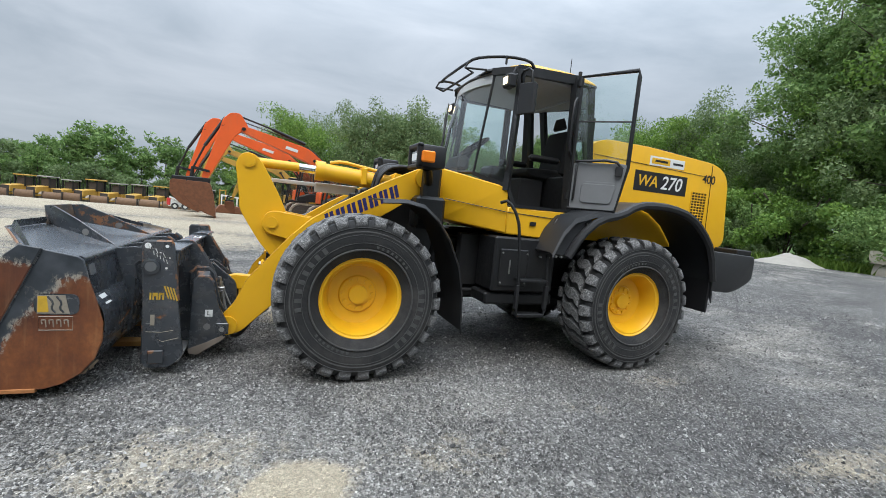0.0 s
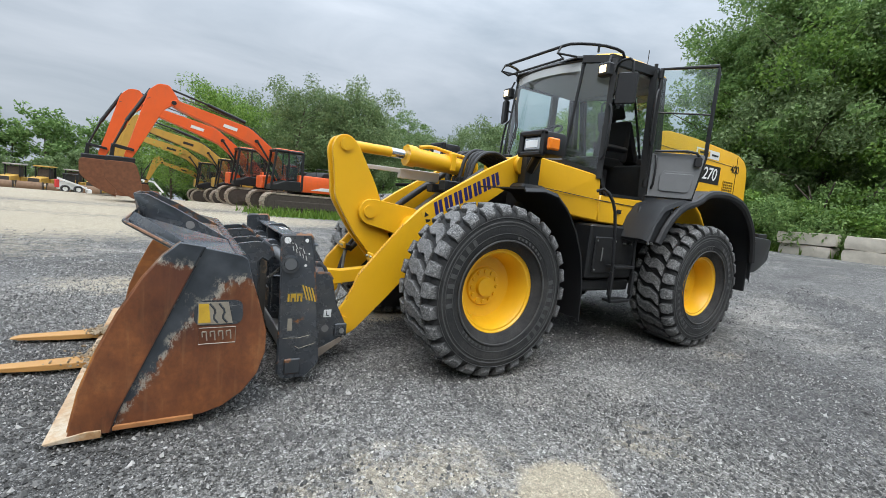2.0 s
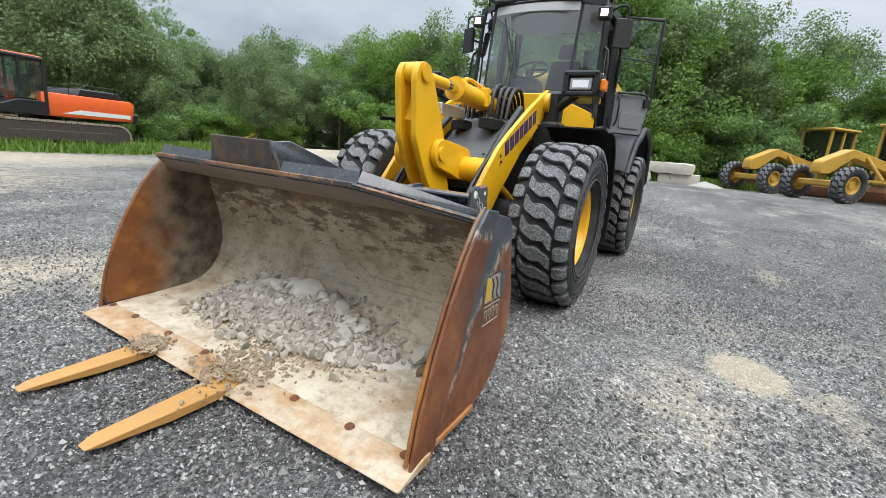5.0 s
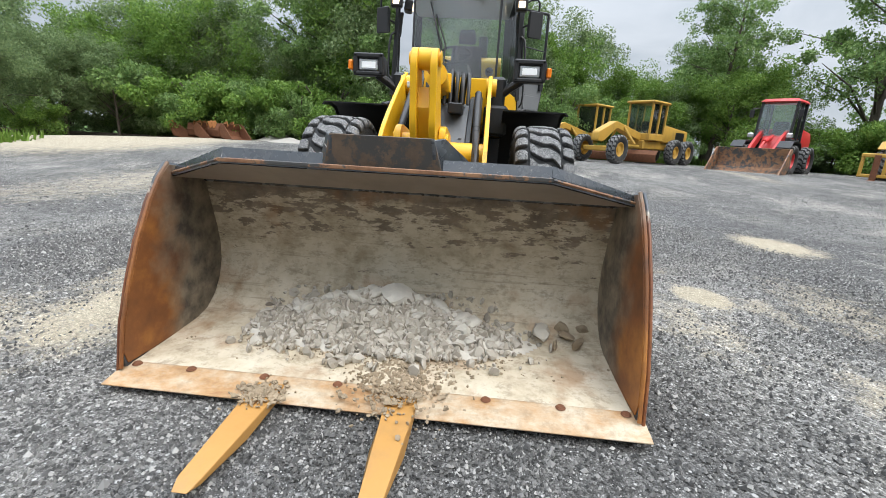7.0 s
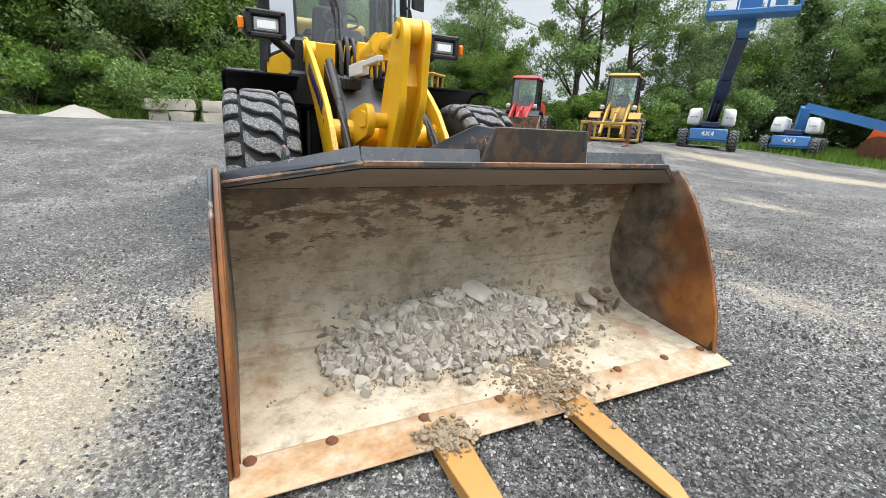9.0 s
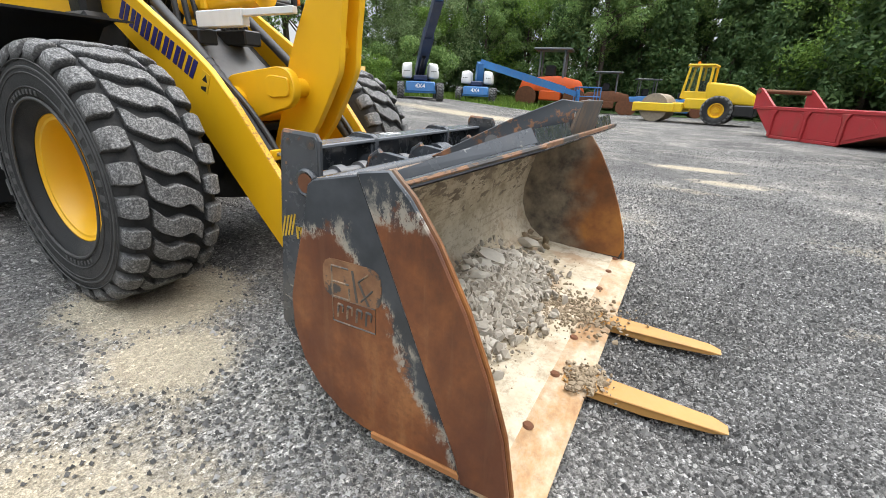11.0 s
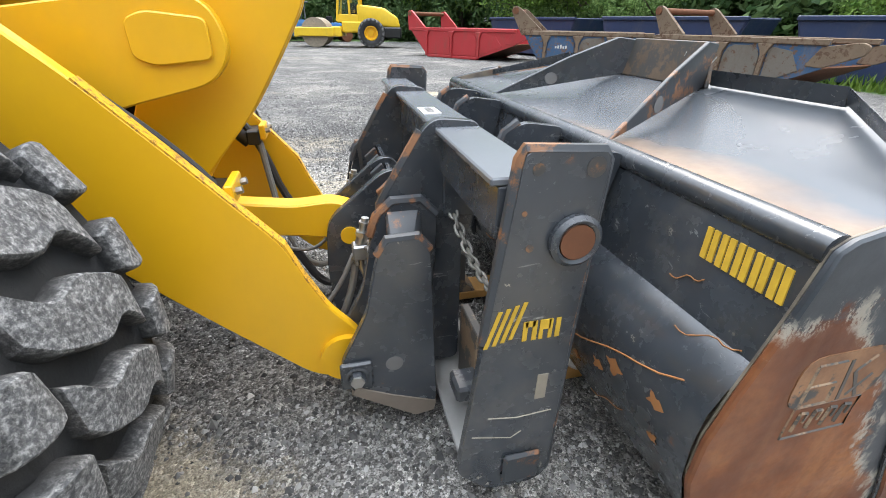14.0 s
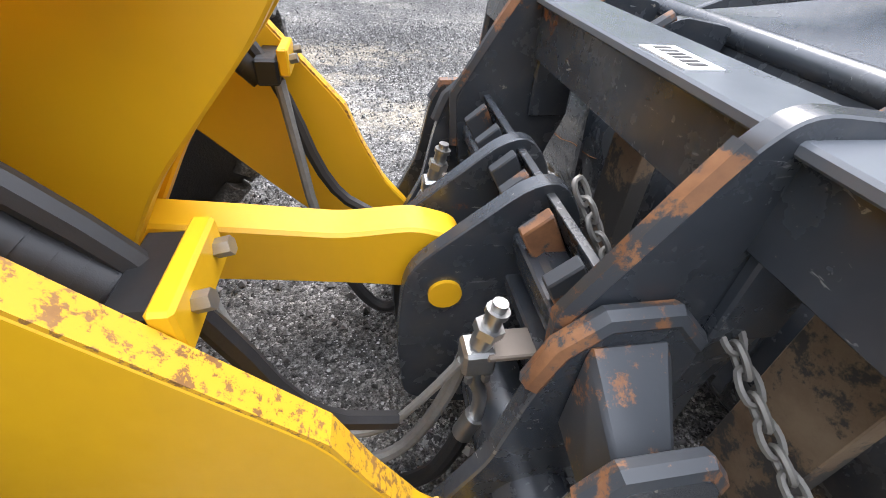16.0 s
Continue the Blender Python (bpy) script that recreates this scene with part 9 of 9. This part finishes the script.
def cedar(seed, height, leaves=6000, label="dense dark green cedar"):
    rng = np.random.default_rng(seed)
    t = thing("tree", label, "tree", "cedar belt")
    part("trunk", [cyl((0, 0, -0.2), (0, 0, height * 0.95), height * 0.014, 0.02, 7)], BARK, t)
    centers, radii = [], []
    for k in range(70):
        f = (k + rng.uniform(0, 1)) / 70
        R = height * 0.20 * (1 - f) ** 0.8 + 0.15
        a = rng.uniform(0, 6.28)
        q = R * rng.uniform(0.35, 1.0)
        centers.append((math.cos(a) * q, math.sin(a) * q, 0.4 + f * (height - 0.5)))
        radii.append(0.30 * R + 0.35)
    cnt = rng.integers(int(leaves / 70 * 0.6), int(leaves / 70 * 1.4), 70)
    cr = new("crown", leaf_cloud("crown", centers, radii, cnt, 0.185, NEEDLE, rng, 0.25, 1.1))
    cr.parent = t
    return t


def shrub(seed, height, mat, leaves=2600, label="leafy shrub on the grassy verge"):
    rng = np.random.default_rng(seed)
    t = thing("shrub", label, "shrub", "verge shrubs")
    part("stem", [tube([(0, 0, -0.1), (rng.normal() * 0.2, rng.normal() * 0.2, height * 0.4), (rng.normal() * height * 0.25, rng.normal() * height * 0.25, height * 0.8)], 0.035, 5) for _ in range(5)], BARK, t)
    centers = [(rng.normal() * height * 0.33, rng.normal() * height * 0.33, height * rng.uniform(0.12, 0.82)) for _ in range(26)]
    radii = [height * rng.uniform(0.14, 0.27) for _ in centers]
    cr = new("crown", leaf_cloud("crown", centers, radii, rng.integers(int(leaves / 26 * 0.6), int(leaves / 26 * 1.4), 26), 0.078, mat, rng))
    cr.parent = t
    return t


BROAD = [broadleaf(1, 12.5, 4.6, LEAF, 19000, 0.100, 0.12, 0.0, 0.72), broadleaf(2, 14.0, 5.0, LEAF, 20000, 0.100, 0.14, 0.0, 0.74), broadleaf(3, 10.0, 4.2, LEAF_PALE, 25000, 0.096, 0.2, 0.6, 0.9, "pale green willow at the edge of the yard"), broadleaf(4, 8.0, 3.6, LEAF_PALE, 21000, 0.096, 0.15, 0.4, 0.9, "young pale green tree on the verge"), broadleaf(5, 13.0, 4.0, LEAF, 14000, 0.100, 0.30, 0.0, 0.72, "tall tree with an open leafy crown"), broadleaf(6, 9.0, 4.4, LEAF_LIME, 22000, 0.105, 0.12, 0.0, 1.0, "bushy bright green tree")]
FAR = [broadleaf(7, 13.0, 4.6, LEAF, 3400, 0.33, 0.03, 0.0, 1.1, "distant green tree beyond the yard"), broadleaf(8, 10.0, 4.4, LEAF_PALE, 3400, 0.32, 0.02, 0.3, 1.1, "distant pale green tree beyond the yard")]
CEDAR = [cedar(11, 9.5, 12000), cedar(12, 11.5, 14000), cedar(13, 7.5, 9500)]
SHRUB = [shrub(21, 2.4, LEAF, 11000), shrub(22, 3.0, LEAF_LIME, 13000), shrub(23, 2.0, LEAF_PALE, 10000), shrub(24, 3.6, LEAF, 17000)]
first_use = set()


def plant(ob, x, y, turn, s):
    m = pose(x, y, ground_z(x, y) - 0.05, 0, 0, turn) @ Matrix.Diagonal((s, s, s, 1))
    if ob in first_use:
        c = copy_thing(ob, pose(0, 0, 0))
        c.matrix_basis = m
        return c
    first_use.add(ob)
    ob.matrix_basis = m
    return ob


rng = random.Random(21)


def belt(a, b, n, kinds, depth, smin, smax):
    for k in range(n):
        t = (k + rng.uniform(0.1, 0.9)) / n
        dx, dy = b[0] - a[0], b[1] - a[1]
        L = math.hypot(dx, dy)
        off = rng.uniform(-depth, depth)
        x, y = a[0] + dx * t - dy / L * off, a[1] + dy * t + dx / L * off
        plant(rng.choice(kinds), x, y, rng.uniform(0, 360), rng.uniform(smin, smax))


B, C, S, F = BROAD, CEDAR, SHRUB, FAR
belt((-4, 47), (16, 39), 9, [B[2], B[3], B[5], B[3]], 2.5, 0.8, 1.05)             # behind the excavators
plant(B[2], 4.5, 30.5, 20, 0.92)
plant(B[3], 8.0, 31.0, 120, 1.10)
plant(B[2], 10.8, 29.5, 200, 0.95)
plant(B[5], 1.0, 34.0, 60, 0.95)
belt((16, 39), (26, 33), 5, [B[2], B[3], B[0]], 2.5, 0.8, 1.0)
belt((5, 40), (27, 30), 12, S + [B[3]], 2.0, 0.9, 1.4)
belt((9.5, 28.5), (22, 22.5), 10, [B[2], B[3], S[3], S[1]], 1.6, 0.6, 0.85)
belt((25, 28), (27, 15.5), 7, [B[3], B[2], B[5]], 2.0, 0.82, 1.02)               # behind the sand
belt((27.9, 12.4), (28.5, 7), 5, [B[0], B[1], B[4], B[1]], 2.0, 1.05, 1.25)
belt((23, 24), (23.5, 8), 16, S, 1.3, 0.9, 1.5)
belt((25.6, 7.6), (27.3, 0), 8, [B[0], B[1], B[2], B[5]], 1.5, 1.0, 1.2)
belt((27.5, -1.0), (28, -5), 5, [B[3], B[2], B[5], B[5]], 1.5, 0.8, 0.95)
belt((24.5, 26), (27, 2), 16, [B[5], B[3], B[3]], 0.8, 0.5, 0.75)
belt((30.5, 12.4), (32, 1), 6, [B[1], B[4], B[0]], 1.5, 1.05, 1.25)
belt((23.2, 7), (25.5, -9), 18, S, 1.2, 0.8, 1.3)
belt((27.5, -7), (24, -17), 8, [B[3], B[5], S[3], B[3]], 1.2, 0.55, 0.68)         # lower gap beside the graders
plant(B[4], 25.4, -14.6, 40, 0.86)
plant(B[4], 27.5, -15.2, 130, 0.80)
plant(B[2], 29.5, -6.2, 10, 0.95)
belt((34, -12), (31, -22), 5, [B[3], B[2]], 2.0, 0.75, 0.9)
plant(B[1], 25.0, -23.5, 80, 1.20)                                              # broad open tree behind the loaders
plant(B[4], 23.0, -27.0, 200, 1.25)
plant(B[0], 26.5, -27.0, 10, 1.25)
belt((21, -29), (16.5, -34), 5, [B[5], B[2], B[0]], 1.5, 0.7, 0.95)
belt((25.5, -17), (17.0, -30), 12, S, 1.0, 0.8, 1.3)
belt((17.5, -36), (9.5, -41), 8, [B[0], B[5], B[1], C[1]], 2.0, 0.8, 1.0)            # behind the lifts
belt((8, -39), (-8, -44), 14, [C[0], C[1], C[1], B[4]], 2.5, 0.95, 1.3)
belt((-7, -40), (-20, -26), 15, [C[0], C[1], C[2], B[5]], 2.5, 0.9, 1.2)
belt((-14, -27), (-21, -8), 14, [C[0], C[2], B[5], S[3]], 1.5, 0.8, 1.1)
belt((-18, -14), (-22, 0), 6, [S[1], S[3], C[2]], 1.5, 0.9, 1.2)
belt((-75, 92), (2, 100), 26, F, 5.0, 0.78, 1.12)                                # far side
belt((-62, 84), (0, 88), 24, [F[1], F[1], F[0]], 2.5, 0.45, 0.70)
belt((-2, 100), (14, 60), 9, F, 3.0, 0.8, 1.0)
belt((-75, 90), (-60, 20), 9, F, 4.0, 1.0, 1.3)                                  # closes the place behind the camera
belt((-60, 20), (-30, -12), 9, C + [B[3], B[5]], 4.0, 1.0, 1.4)

# grass on the verges
rngn = np.random.default_rng(31)


def grass(boxes, size):
    P = []
    for x0, x1, y0, y1, n in boxes:
        x, y = rngn.uniform(x0, x1, n), rngn.uniform(y0, y1, n)
        P += [(a, b, ground_z(a, b)) for a, b in zip(x, y) if turf_at(a, b) > rngn.uniform(0.35, 0.9)]
    P = np.array(P)
    n = len(P)
    a = rngn.uniform(0, 6.28, n)
    h = size * rngn.uniform(0.5, 1.5, n)
    w = np.stack([np.cos(a), np.sin(a), 0 * a], 1) * (0.045 * size / 0.3)
    tip = P + np.stack([rngn.normal(size=n) * 0.35 * h, rngn.normal(size=n) * 0.35 * h, h], 1)
    V = np.stack([P - w, P + w, tip], 1).reshape(-1, 3)
    me = bpy.data.meshes.new("grass")
    me.from_pydata(V.tolist(), [], np.arange(3 * n).reshape(-1, 3).tolist())
    me.materials.append(GRASS)
    return me


tagged(new("grass", grass([(16.2, 24, -12, 8, 30000), (5, 22, 12, 26, 26000), (-2, 14, 14, 21, 12000), (20, 27, 6, 30, 14000), (5, 30, -40, -14, 40000), (-24, -12, -26, -2, 20000)], 0.30)), "rough green grass on the verges", "grass", kind="stuff")
